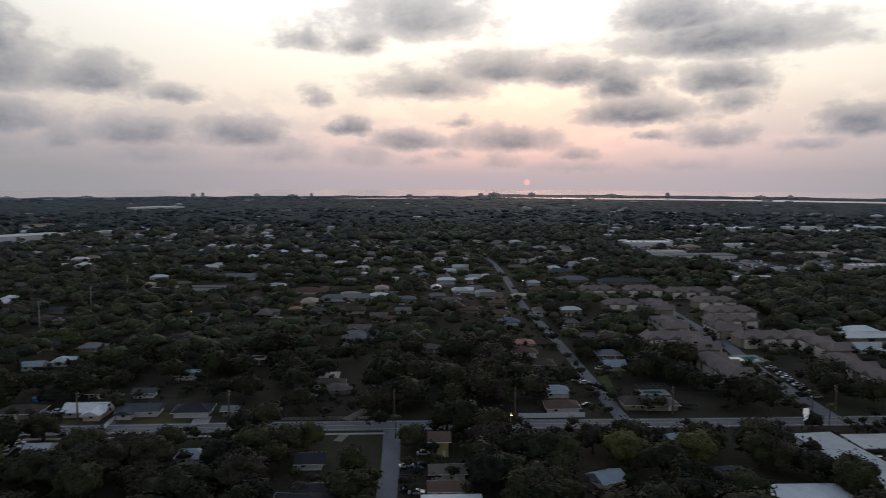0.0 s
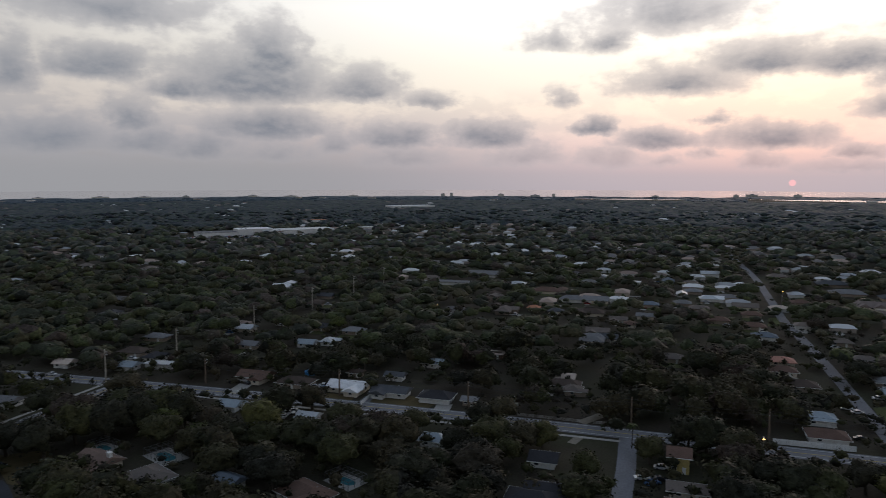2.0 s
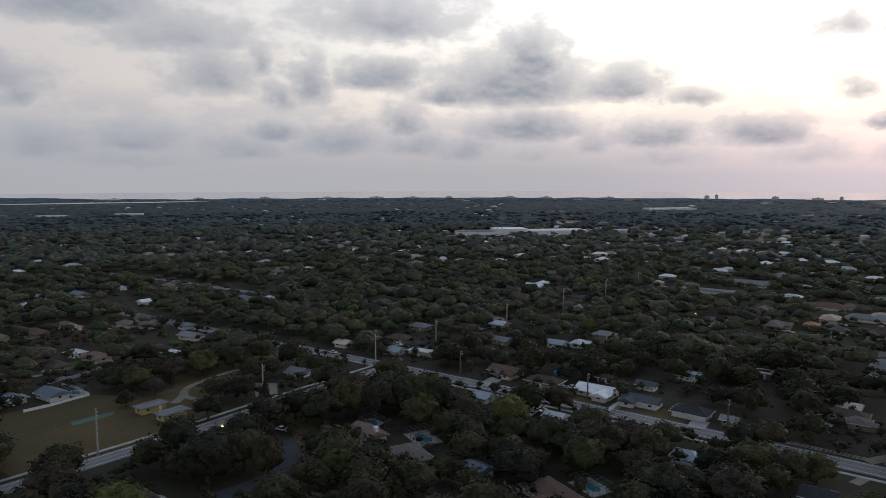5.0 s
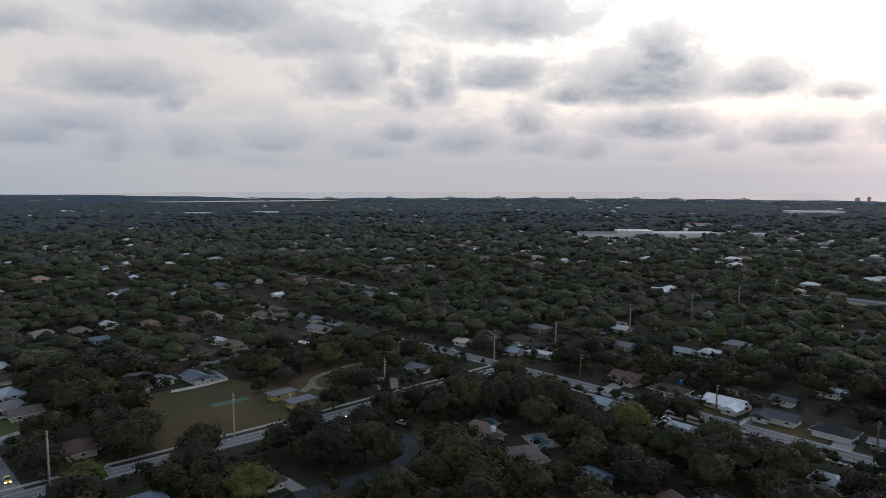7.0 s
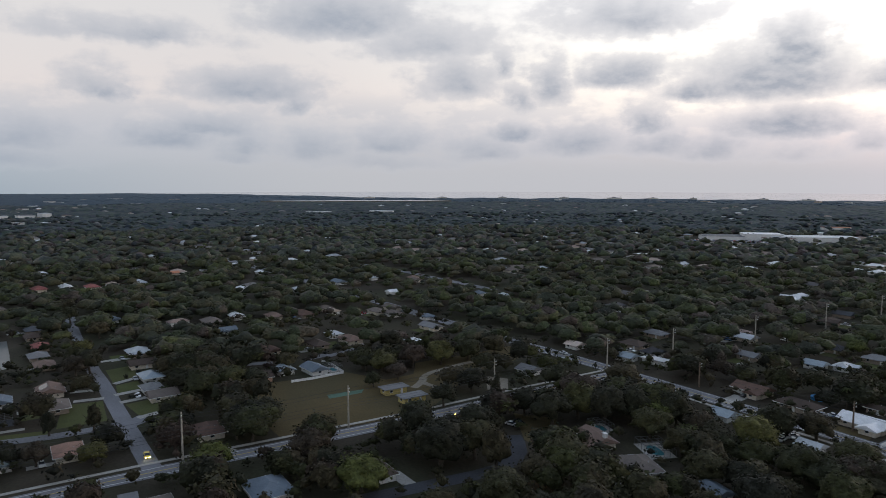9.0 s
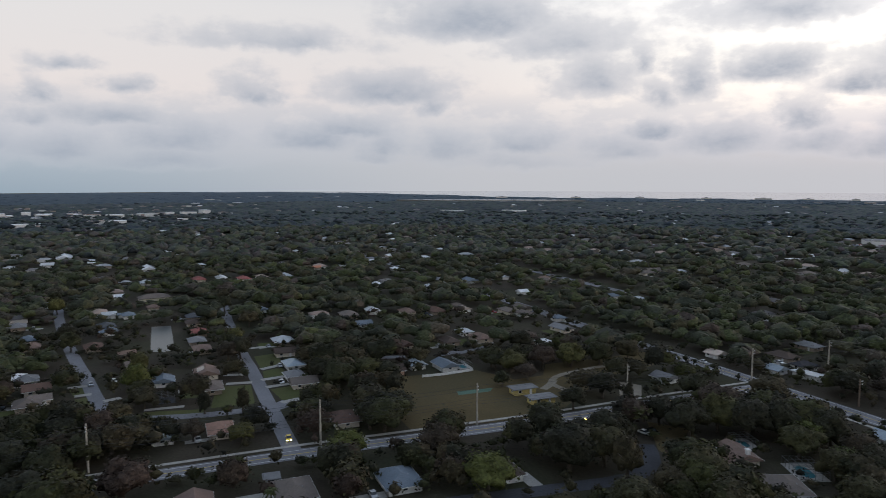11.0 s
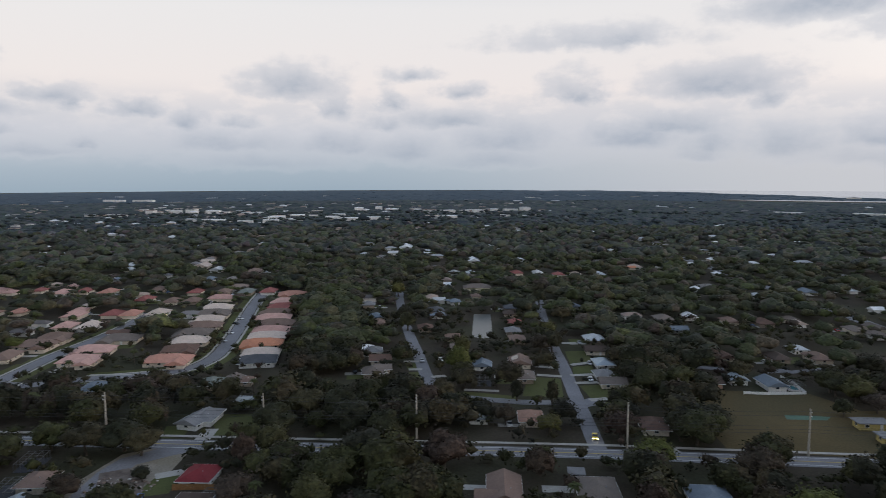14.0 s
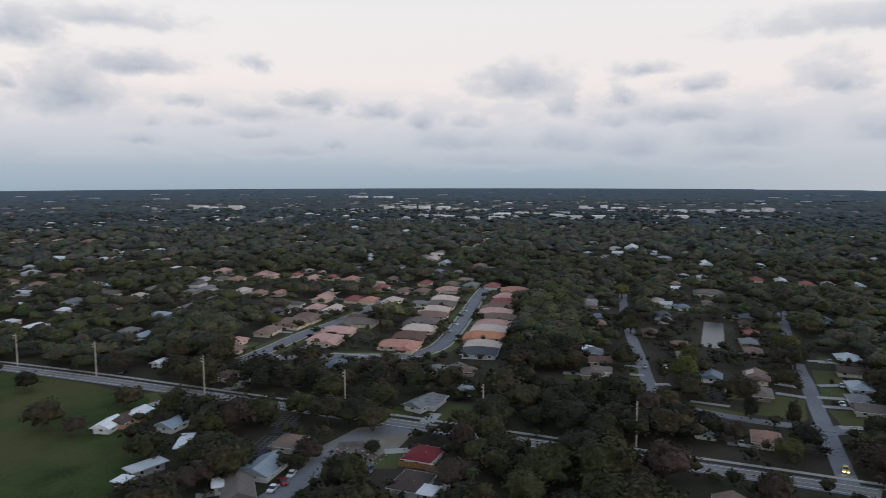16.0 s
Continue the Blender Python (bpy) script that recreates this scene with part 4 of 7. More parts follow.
house(-289.9, -167.1, 103, 19.5, 11.7, "hip", "salmon", "cream", wing=1)
house(-309.0, -171.7, 109, 15.3, 12.0, "hip", "brown", "cream", wing=1)
house(-325.8, -175.3, 103, 17.4, 11.7, "hip", "cream", "cream")
house(-343.3, -182.5, 106, 18.3, 13.2, "hip", "taupe", "cream", wing=-1)
house(-361.2, -185.9, 104, 18.4, 11.8, "hip", "tan_tile", "cream")
house(-377.6, -191.9, 106, 17.3, 12.0, "hip", "cream", "cream", wing=-1)
house(-396.2, -197.2, 108, 19.1, 12.6, "hip", "taupe", "cream", wing=1)
house(-414.3, -203.2, 103, 16.9, 12.3, "hip", "cream", "cream")
house(-294.4, -125.7, 106, 15.5, 13.3, "hip", "slate", "white")
house(-307.6, -129.6, 104, 16.4, 11.6, "hip", "cream", "cream")
house(-325.4, -136.6, 106, 19.1, 11.9, "hip", "orange", "cream", wing=-1)
house(-340.9, -140.1, 106, 18.2, 11.7, "hip", "cream", "white")
house(-355.0, -143.5, 104, 18.6, 12.5, "hip", "pink", "white")
house(-372.9, -147.4, 103, 19.1, 12.2, "hip", "tan_tile", "cream")
house(-387.5, -155.0, 106, 19.3, 11.6, "hip", "pink", "cream")
house(-402.9, -159.2, 103, 19.0, 13.2, "hip", "tan_tile", "cream")
house(-421.8, -161.7, 106, 19.4, 12.4, "hip", "brick_red", "cream", wing=1)
house(-440.5, -168.2, 104, 16.7, 11.8, "hip", "pink", "cream")
house(-469.5, -173.2, 108, 18.3, 12.9, "hip", "salmon", "cream", wing=-1)
house(-480.1, -195.2, 10, 14.1, 9.5, "hip", "brick_red", "white")
house(-475.7, -210.6, 10, 15, 9.5, "hip", "green_grey", "tan")
house(-473.8, -227.4, 10, 13.2, 8.5, "hip", "tan_tile", "tan")
house(-436.2, -267.0, 10, 15, 9.5, "hip", "brick_red", "cream")
house(-432.7, -244.7, 10, 13.2, 8.5, "hip", "tan_tile", "cream")
house(-470.5, -247.3, 10, 13.2, 8.5, "hip", "brick_red", "cream")
house(-436.0, -232.0, 10, 13.2, 8.5, "hip", "tan_tile", "tan")
house(-392.6, -231.6, 12, 15, 10.4, "hip", "cream", "white")
house(-387.6, -246.7, 12, 14.1, 9.5, "hip", "salmon", "cream")
house(-386.8, -258.3, 12, 13.2, 9.5, "hip", "brick_red", "cream")
house(-352.5, -249.9, 14, 16.9, 9.5, "hip", "cream", "white")
house(-350.3, -263.1, 14, 13.2, 9.5, "hip", "pink", "cream")
house(-379.4, -278.6, 10, 14.1, 9.5, "hip", "pink", "cream")
house(-324.7, -249.4, 103, 15.9, 12.4, "hip", "tan_tile", "cream", wing=1)
house(-309.0, -248.4, 103, 17.9, 13.1, "hip", "tan_tile", "cream", wing=1)
house(-450.7, -380.9, 10, 10.3, 7.2, "hip", "pink", "cream")
house(-461.7, -366.0, 10, 11.1, 7.2, "hip", "brick_red", "cream")
house(-454.7, -342.6, 10, 15, 9.5, "hip", "pink", "white")
house(-463.8, -331.1, 10, 13.2, 8.5, "hip", "brick_red", "cream")
house(-462.8, -311.5, 10, 15, 9.5, "hip", "salmon", "cream")
house(-385.0, -320.1, 10, 11.9, 8, "hip", "salmon", "cream")
house(-378.4, -333.6, 10, 11.9, 8, "hip", "terracotta_pale", "cream")
house(-381.0, -351.2, 10, 12.6, 8, "hip", "cream", "white")
house(-377.7, -381.6, 8, 14.2, 8, "hip", "grey", "white")
house(-360.6, -381.5, 8, 11.1, 7.2, "hip", "grey", "tan")
house(-332.3, -401.3, 8, 11.1, 7.2, "hip", "cream", "cream")
house(-612.4, -314.1, 10, 18.8, 13.3, "gable", "cream", "cream")
house(-589.2, -288.2, 10, 14.1, 9.5, "gable", "pale_metal", "white")
house(-579.8, -249.4, 10, 22, 12, "hip", "tan_tile", "cream")
house(-293.3, -322.6, 8, 11.1, 7.2, "hip", "blue_grey", "tan")
house(-3.6, 206.0, 3, 5.5, 7.2, "gable", "brown", "yellow", two=1)
house(-0.8, 188.8, 3, 9.5, 5.6, "gable", "taupe", "cream")
house(-0.3, 177.9, 3, 10.3, 5.6, "gable", "brown", "cream")
house(0.4, 168.7, 3, 14.2, 5.6, "flat", "white_metal", "white")
house(40.6, 245.9, 3, 11.1, 8, "hip", "brown", "white")
house(40.8, 263.6, 3, 9.5, 8, "hip", "blue_metal", "white")
house(-35.9, 174.5, 3, 10.3, 8, "gable", "charcoal", "white")
house(36.2, 341.7, 3, 10.3, 7.2, "hip", "salmon", "cream")
house(35.2, 324.4, 3, 10.3, 7.2, "hip", "brown", "cream")
house(33.3, 393.2, 3, 11.1, 7.2, "hip", "blue_grey", "white")
house(29.8, 418.5, 3, 11.1, 7.2, "hip", "brown", "tan")
house(30.7, 453.7, 3, 10.3, 7.2, "hip", "brown", "tan")
house(11.3, 429.1, 3, 11.1, 7.2, "hip", "brown", "tan")
house(39.7, 303.9, 3, 11.9, 8, "hip", "umber", "tan")
house(9.4, 504.8, 3, 12.6, 7.2, "gable", "white_metal", "white")
house(29.7, 577.0, 3, 9.5, 7.2, "hip", "white_metal", "white")
house(0.6, 463.7, 3, 11.1, 7.2, "hip", "taupe", "tan")
house(-3.8, 532.0, 3, 11.1, 7.2, "hip", "grey", "tan")
house(-13.4, 679.4, 3, 11.1, 7.2, "hip", "pale_metal", "white")
house(71.8, 356.5, 3, 11.1, 7.2, "hip", "taupe", "tan")
house(72.7, 301.9, 3, 8.7, 8, "gable", "blue_metal", "white")
house(74.5, 321.0, 3, 10.3, 7.2, "hip", "grey", "tan")
house(67.8, 392.5, 3, 10.3, 7.2, "hip", "taupe", "tan")
house(64.9, 543.1, 3, 9.5, 7.2, "hip", "pale_metal", "white")
house(63.8, 509.2, 3, 10.3, 7.2, "hip", "brown", "tan")
house(69.9, 250.4, 3, 11.9, 8, "hip", "umber", "tan")
house(77.1, 249.9, 3, 11.9, 8, "hip", "taupe", "tan")
house(97.5, 607.9, 3, 22, 12, "hip", "slate", "tan")
house(100.6, 562.9, 3, 22, 12, "hip", "grey", "tan")
house(138.6, 551.6, 3, 40, 12, "hip", "slate", "tan")
house(174.8, 610.6, 3, 25, 14, "hip", "brown", "cream")
house(71.7, 214.6, 20, 4.7, 4, "gable", "blue_metal", "white")
house(43.7, 184.8, 25, 7.1, 6.4, "gable", "blue_metal", "white")
house(78.3, 188.1, 10, 7.1, 6.4, "gable", "slate", "white")
house(78.0, 182.5, 10, 4.7, 4.8, "gable", "blue_metal", "white")
house(92.2, 174.9, 3, 24, 9, "flat", "white_metal", "white")
house(135.2, 211.6, 3, 15.8, 10.4, "flat", "pale_metal", "cream")
house(-89.3, 306.7, 4, 7.9, 4, "flat", "cream", "umber")
house(-183.2, 512.1, 5, 26, 10, "flat", "grey", "white")
house(-175.5, 566.7, 5, 24, 16, "gable", "grey", "white")
house(225.4, 361.8, 3, 40, 14, "flat", "pale_metal", "tan")
house(-10.8, 330.4, 4, 9.5, 7.2, "hip", "taupe", "tan")
house(-50.7, 359.1, 4, 11.1, 7.2, "hip", "grey", "tan")
house(-30.0, 467.0, 3, 10.3, 7.2, "hip", "blue_grey", "tan")
house(-10.1, 479.8, 3, 10.3, 7.2, "hip", "grey", "tan")
house(6.7, 504.0, 3, 11.1, 7.2, "hip", "pale_metal", "white")
house(-38.5, 168.3, 3, 12.6, 8.8, "hip", "charcoal", "tan")
house(-95.4, 150.7, -20, 13.4, 8.8, "hip", "brown", "cream", wing=1)
house(-119.4, 149.8, -10, 7.1, 5.6, "gable", "blue_grey", "white")
house(-190.3, 11.9, 0, 3.2, 3.2, "flat", "grey", "grey")
house(-454.2, -394.2, 14, 16, 10.4, "hip", "pink", "cream")
house(-453.6, -440.0, 14, 16, 10.4, "hip", "pink", "cream")
house(-421.5, -394.7, 14, 15, 9.5, "hip", "terracotta_pale", "cream")
house(-477.3, -280.4, 14, 13.2, 8.5, "hip", "tan_tile", "cream")
house(-699.5, -17.4, 104, 8.5, 6.0, "hip", "white_metal", "white")
house(-528.2, -68.1, 104, 6.9, 6.0, "gable", "white_metal", "white")
house(-518.0, -44.5, 104, 19.3, 10.5, "hip", "taupe", "cream")
house(-478.2, -41.9, 14, 6.5, 6.0, "hip", "tan_tile", "cream")
house(-460.0, -65.6, 104, 6.8, 6.0, "gable", "pale_metal", "white", wing=1, garage=1)
house(-408.6, -58.0, 14, 6.5, 6.0, "gable", "blue_grey", "white", wing=1)
house(-351.7, -43.3, 104, 6.6, 6.0, "gable", "tan_tile", "cream", wing=1)
house(-330.6, -37.8, 104, 6.5, 6.0, "gable", "taupe", "cream", garage=1)
house(-647.5, 86.2, 104, 6.5, 6.0, "gable", "orange", "cream")
house(-653.0, 110.9, 14, 6.5, 6.0, "flat", "white_metal", "white")
house(-685.5, 145.9, 98, 8.6, 6.0, "flat", "white_metal", "white")
house(-386.4, 77.7, 98, 8.4, 6.0, "gable", "blue_grey", "white", wing=-1)
house(-423.1, 126.7, 8, 6.5, 6.0, "gable", "taupe", "cream")
house(-531.9, 118.8, 8, 8.3, 6.0, "hip", "white_metal", "white")
house(-507.8, 154.4, 8, 6.5, 6.0, "hip", "pale_metal", "white")
house(-409.8, 148.1, 8, 6.5, 6.0, "gable", "cream", "white")
house(-403.6, 186.4, 8, 11.3, 7.0, "gable", "taupe", "cream")
house(-460.1, 212.3, 98, 6.5, 6.0, "gable", "white_metal", "white")
house(-366.3, 192.5, 98, 6.5, 6.0, "hip", "blue_grey", "white", wing=1, garage=1)
house(-313.2, 156.7, 8, 6.5, 6.0, "hip", "white_metal", "white")
house(-424.0, 266.3, 8, 7.8, 6.0, "hip", "blue_grey", "white")
house(-408.1, 276.7, 8, 6.5, 6.0, "hip", "pale_metal", "white")
house(-237.4, 247.4, 98, 8.3, 6.0, "hip", "charcoal", "white", wing=1, garage=1)
house(-520.2, 360.6, 98, 12.2, 7.6, "hip", "taupe", "cream")
house(-517.6, 392.8, 98, 10.2, 6.3, "hip", "pale_metal", "white")
house(-609.1, 532.6, 8, 10.1, 6.3, "hip", "white_metal", "white")
house(-559.8, 562.9, 98, 12.9, 8.0, "flat", "white_metal", "white")
house(-473.0, 529.3, 98, 13.9, 8.6, "gable", "pale_metal", "white")
house(-481.8, -354.4, 14, 6.5, 6.0, "gable", "pink", "cream")
house(-605.7, -385.1, 14, 14.1, 8.7, "gable", "pale_metal", "white")
house(-647.0, -325.7, 104, 11.6, 7.2, "gable", "cream", "white")
house(-531.4, -266.8, 14, 13.6, 8.4, "hip", "blue_grey", "white")
house(-518.4, -341.8, 14, 7.4, 6.0, "gable", "blue_grey", "white")
house(-410.2, -290.9, 14, 7.5, 6.0, "hip", "cream", "white")
house(-392.5, -284.8, 14, 12.5, 7.8, "hip", "pink", "cream")
house(-448.7, -217.0, 104, 16.6, 10.3, "hip", "pink", "cream")
house(-335.5, -220.0, 14, 13.0, 8.1, "hip", "brown", "white", wing=-1)
house(-264.6, -123.6, 14, 6.5, 6.0, "gable", "taupe", "tan")
house(-323.0, -82.1, 14, 6.5, 6.0, "hip", "white_metal", "white", garage=1)
house(-288.7, -66.3, 104, 6.5, 6.0, "gable", "taupe", "cream", wing=-1, garage=1)
house(-455.3, -54.1, 14, 8.4, 6.0, "hip", "blue_grey", "white", wing=-1, garage=1)
house(-617.9, 154.7, 8, 6.5, 6.0, "hip", "white_metal", "white")
house(-447.0, 25.0, 14, 6.5, 6.0, "gable", "blue_grey", "white", garage=1)
house(-329.1, 87.3, 8, 8.3, 6.0, "gable", "brown", "cream", garage=1)
house(-527.0, 195.8, 8, 12.7, 7.9, "gable", "blue_grey", "white")
house(-423.1, 147.0, 98, 8.1, 6.0, "hip", "taupe", "cream", wing=1)
house(-519.7, 259.7, 98, 7.6, 6.0, "hip", "tan_tile", "cream")
house(-580.2, -369.0, 14, 10.9, 6.8, "hip", "pale_metal", "white")
house(-275.2, -399.9, 14, 7.2, 6.0, "hip", "white_metal", "white")
house(-305.0, -484.3, 104, 10.9, 6.7, "gable", "pale_metal", "white")
house(-297.6, -421.8, 14, 13.4, 8.3, "hip", "grey", "white")
house(-334.8, -513.4, 104, 11.8, 7.3, "hip", "terracotta_pale", "cream")
house(-339.5, -472.1, 14, 8.9, 6.0, "hip", "taupe", "cream")
house(-333.4, -549.9, 104, 12.4, 7.7, "hip", "tan_tile", "cream")
house(-370.8, -545.4, 104, 12.8, 7.9, "hip", "tan_tile", "cream")
house(-353.0, -475.9, 14, 11.3, 7.0, "hip", "pink", "cream")
house(-332.1, -428.5, 104, 12.2, 7.6, "gable", "taupe", "white")
house(-295.6, -379.5, 104, 7.1, 6.0, "gable", "tan_tile", "cream")
house(-452.2, -656.8, 104, 12.9, 8.0, "gable", "white_metal", "white")
house(-528.8, -673.1, 14, 8.9, 6.0, "flat", "white_metal", "white")
house(-467.6, -613.4, 14, 6.7, 6.0, "gable", "white_metal", "white")
house(-591.0, -797.6, 14, 20.2, 10.5, "hip", "terracotta_pale", "cream")
house(-573.6, -833.9, 14, 20.6, 10.5, "hip", "pink", "cream")
house(-550.6, -881.8, 14, 17.4, 10.5, "gable", "tan_tile", "cream")
house(-458.8, -471.7, 14, 7.9, 6.0, "hip", "umber", "white")
house(-419.7, -407.0, 104, 11.2, 6.9, "hip", "taupe", "white")
house(-411.5, -500.9, 104, 10.2, 6.3, "gable", "umber", "cream")
house(-402.8, -560.8, 104, 8.4, 6.0, "hip", "pink", "cream")
house(-372.4, -581.6, 14, 13.5, 8.4, "hip", "pale_metal", "white")
house(-239.1, 393.8, 98, 11.9, 7.4, "hip", "umber", "tan", wing=-1)
house(-137.3, 469.2, 93, 12.6, 7.8, "hip", "umber", "tan")
house(-133.5, 521.7, 3, 11.9, 7.4, "hip", "pale_metal", "white")
house(-104.9, 497.8, 3, 18.8, 10.5, "hip", "brown", "cream")
house(-81.1, 469.2, 3, 15.8, 9.8, "hip", "grey", "white", garage=1)
house(-65.4, 471.3, 3, 15.8, 9.8, "gable", "grey", "cream", garage=1)
house(-62.4, 426.2, 3, 15.9, 9.9, "hip", "umber", "cream", wing=-1, garage=1)
house(-98.5, 428.1, 3, 6.5, 6.0, "hip", "orange", "cream")
house(-114.4, 414.6, 93, 14.3, 8.9, "hip", "taupe", "tan", wing=1)
house(-83.2, 422.8, 3, 8.0, 6.0, "hip", "slate", "cream", wing=-1, garage=1)
house(-43.6, 409.8, 3, 9.1, 6.0, "gable", "taupe", "cream", wing=-1, garage=1)
house(-36.0, 399.4, 93, 6.5, 6.0, "hip", "brown", "cream")
house(-50.5, 374.2, 3, 11.2, 6.9, "gable", "taupe", "white", wing=-1)
house(-535.3, 228.6, 8, 8.6, 6.0, "hip", "pale_metal", "white")
house(-506.8, 255.3, 8, 8.4, 6.0, "gable", "taupe", "cream")
house(-530.5, 373.9, 98, 14.4, 8.9, "gable", "taupe", "cream")
house(-817.0, 681.0, 8, 15.7, 9.7, "gable", "grey", "cream")
house(-301.4, 459.2, 98, 12.2, 7.5, "hip", "white_metal", "white")
house(-134.6, 459.7, 93, 8.8, 6.0, "gable", "taupe", "tan", wing=1)
house(-95.3, 506.9, 93, 9.5, 6.0, "hip", "tan_tile", "cream")
house(-23.3, 578.7, 93, 12.8, 8.0, "gable", "blue_grey", "white")
house(-11.4, 517.6, 93, 9.2, 6.0, "gable", "pale_metal", "white")
house(-29.6, 426.1, 3, 9.5, 6.0, "gable", "grey", "cream")
house(-43.3, 361.6, 3, 8.1, 6.0, "gable", "slate", "white", wing=1)
house(-44.9, 265.4, 93, 6.5, 6.0, "hip", "taupe", "tan", wing=-1, garage=1)
house(-50.7, 281.1, 3, 6.5, 6.0, "gable", "cream", "white", garage=1)
house(-175.9, 302.7, 98, 7.8, 6.0, "hip", "pale_metal", "white", wing=1)
house(28.5, 480.6, 3, 14.2, 8.8, "gable", "taupe", "cream")
house(224.5, 375.5, 3, 17.0, 10.5, "hip", "white_metal", "white")
house(207.0, 336.4, 3, 16.9, 10.5, "gable", "pale_metal", "white", wing=1)
house(8.6, 636.3, 3, 14.1, 8.7, "gable", "pale_metal", "white")
house(61.3, 638.2, 3, 14.2, 8.8, "hip", "taupe", "tan")
house(103.5, 482.8, 3, 12.8, 7.9, "hip", "taupe", "white")
house(111.4, 445.7, 3, 17.0, 10.5, "gable", "brown", "cream", garage=1)
house(48.5, 481.2, 3, 10.7, 6.6, "hip", "cream", "white")
house(-47.1, 561.3, 93, 6.5, 6.0, "flat", "white_metal", "white")
house(-76.1, 587.4, 93, 6.6, 6.0, "hip", "pale_metal", "white")
house(-137.8, 574.9, 3, 8.7, 6.0, "hip", "pale_metal", "white")

# ---------------------------------------------------------------- larger buildings
def flat_building(x, y, yaw, w, d, hgt, roof_colour, wall_colour, label, units=0, bays=0):
    """A flat-roofed block: wall, roof slab with a parapet, roof units, roller doors or window bands."""
    ob = empty("commercial_building", pose(x, y, 0, 0, 0, yaw), label, "building", "flat-roofed buildings")
    part("wall", Shape().box(-w / 2, -d / 2, 0, w / 2, d / 2, hgt).mesh("wall", WALLS[wall_colour]), ob)
    part("roof", Shape().box(-w / 2 - 0.3, -d / 2 - 0.3, 0, w / 2 + 0.3, d / 2 + 0.3, 0.35, 0.05).mesh("roof", ROOFS[roof_colour]), ob, at=pose(0, 0, hgt))
    for k in range(units):
        ux, uy = (((k * 37) % 17) / 17 - 0.5) * w * 0.8, (((k * 53) % 13) / 13 - 0.5) * d * 0.7
        part("roof_unit", Shape().box(-1.1, -0.8, 0, 1.1, 0.8, 1.1, 0.08).mesh("roof_unit", STEEL), ob, "grey rooftop air handler", at=pose(ux, uy, hgt + 0.35))
    for k in range(bays):
        bx = -w / 2 + w * (k + 0.5) / bays
        part("roller_door", Shape().box(-w / bays * 0.4, -0.06, 0.05, w / bays * 0.4, 0.0, min(2.6, hgt * 0.7)).mesh("roller_door", WHITE), ob, at=pose(bx, -d / 2, 0))
    keep_clear(x, y, max(w, d) * 0.5 if max(w, d) < 40 else min(w, d) * 0.7, 18)
    c, s = math.cos(radians(yaw)), math.sin(radians(yaw))
    for k in range(int(w / 8) + 1):
        q = -w / 2 + 8 * k
        keep_clear(x + c * q, y + s * q, d / 2 + 3, 0.022 * math.hypot(x, y))
    return ob


PALE_STUCCO = material("pale_stucco", (0.74, 0.67, 0.58), 0.85, spread=0.08, scale=0.3, fine_scale=2.0)
GABLE_WALL = Shape().box(-3.0, -2.0, 0, 3.0, 0.4, 4.95).add([(-3.0, -2.0, 4.95), (3.0, -2.0, 4.95), (0, -2.0, 6.9)], [(0, 1, 2)]).mesh("bay_wall", PALE_STUCCO)
GABLE_ROOF = roof_shape("gable", 6.0, 6.2, 2.0, 0.35).mesh("bay_roof", ROOFS["mauve"])


def apartment_row(x, y, yaw, w, d=13, bays=3):
    """A two-storey row of flats: cream walls, brown hip roof, gabled bays with windows."""
    ob = empty("apartment_row", pose(x, y, 0, 0, 0, yaw), "two-storey cream apartment row with brown shingle roof and gabled bays", "building", "apartment rows")
    hgt, w, d = 5.0, w * 0.88, d * 0.82
    part("wall", Shape().box(-w / 2, -d / 2, 0, w / 2, d / 2, hgt).mesh("wall", WALLS["tan"]), ob)
    part("roof", roof_shape("hip", w, d, 2.6).mesh("roof", ROOFS["mauve"]), ob, at=pose(0, 0, hgt))
    for side in (-1, 1):
        for k in range(bays):
            bx = -w / 2 + w * (k + 0.5) / bays
            m = pose(bx, side * d / 2, 0, 0, 0, 0 if side < 0 else 180)
            bay = part("gabled_bay", GABLE_WALL, ob, "cream gabled bay", at=m)
            part("bay_roof", GABLE_ROOF, bay, at=pose(0, 1.2, 4.97, 0, 0, 90))
            for z in (1.5, 3.9):
                part("window", FRAME, bay, at=pose(0, -2.0, z))
        for k in range(bays * 2):
            if k % 2 == 0 or bays < 2:
                wx = -w / 2 + w * k / (2 * bays)
                for z in (1.5, 3.9):
                    if 0.8 < wx + w / 2 < w - 0.8:
                        part("pane", PANE, part("window", FRAME, ob, at=pose(wx, side * d / 2, z, 0, 0, 0 if side < 0 else 180)))
    c, s = math.cos(radians(yaw)), math.sin(radians(yaw))
    for k in range(int(w / 7) + 1):
        q = -w / 2 + 7 * k
        keep_clear(x + c * q, y + s * q, d / 2 + 3, 14)
    return ob


apartment_row(105.1, 493.7, 3, 30)
apartment_row(138.4, 494.8, 3, 30)
apartment_row(168.7, 488.1, 3, 34)
apartment_row(199.4, 491.6, 3, 14, bays=1)
apartment_row(108.9, 439.0, 3, 25, bays=2)
apartment_row(129.6, 431.7, 93, 36, bays=3)
apartment_row(120.7, 378.0, 93, 30, bays=3)
apartment_row(110.9, 344.5, 3, 31)
apartment_row(121, 336, 92, 38)
apartment_row(117, 292, 94, 40)
apartment_row(172.5, 449.2, 3, 30)
apartment_row(170.2, 415.8, 3, 32)
apartment_row(159.8, 390.0, 3, 32)
apartment_row(147.3, 368.4, 95, 20, bays=2)
apartment_row(159.3, 347.1, 3, 32)
apartment_row(181, 338, 97, 44)
apartment_row(175, 290, 97, 44)

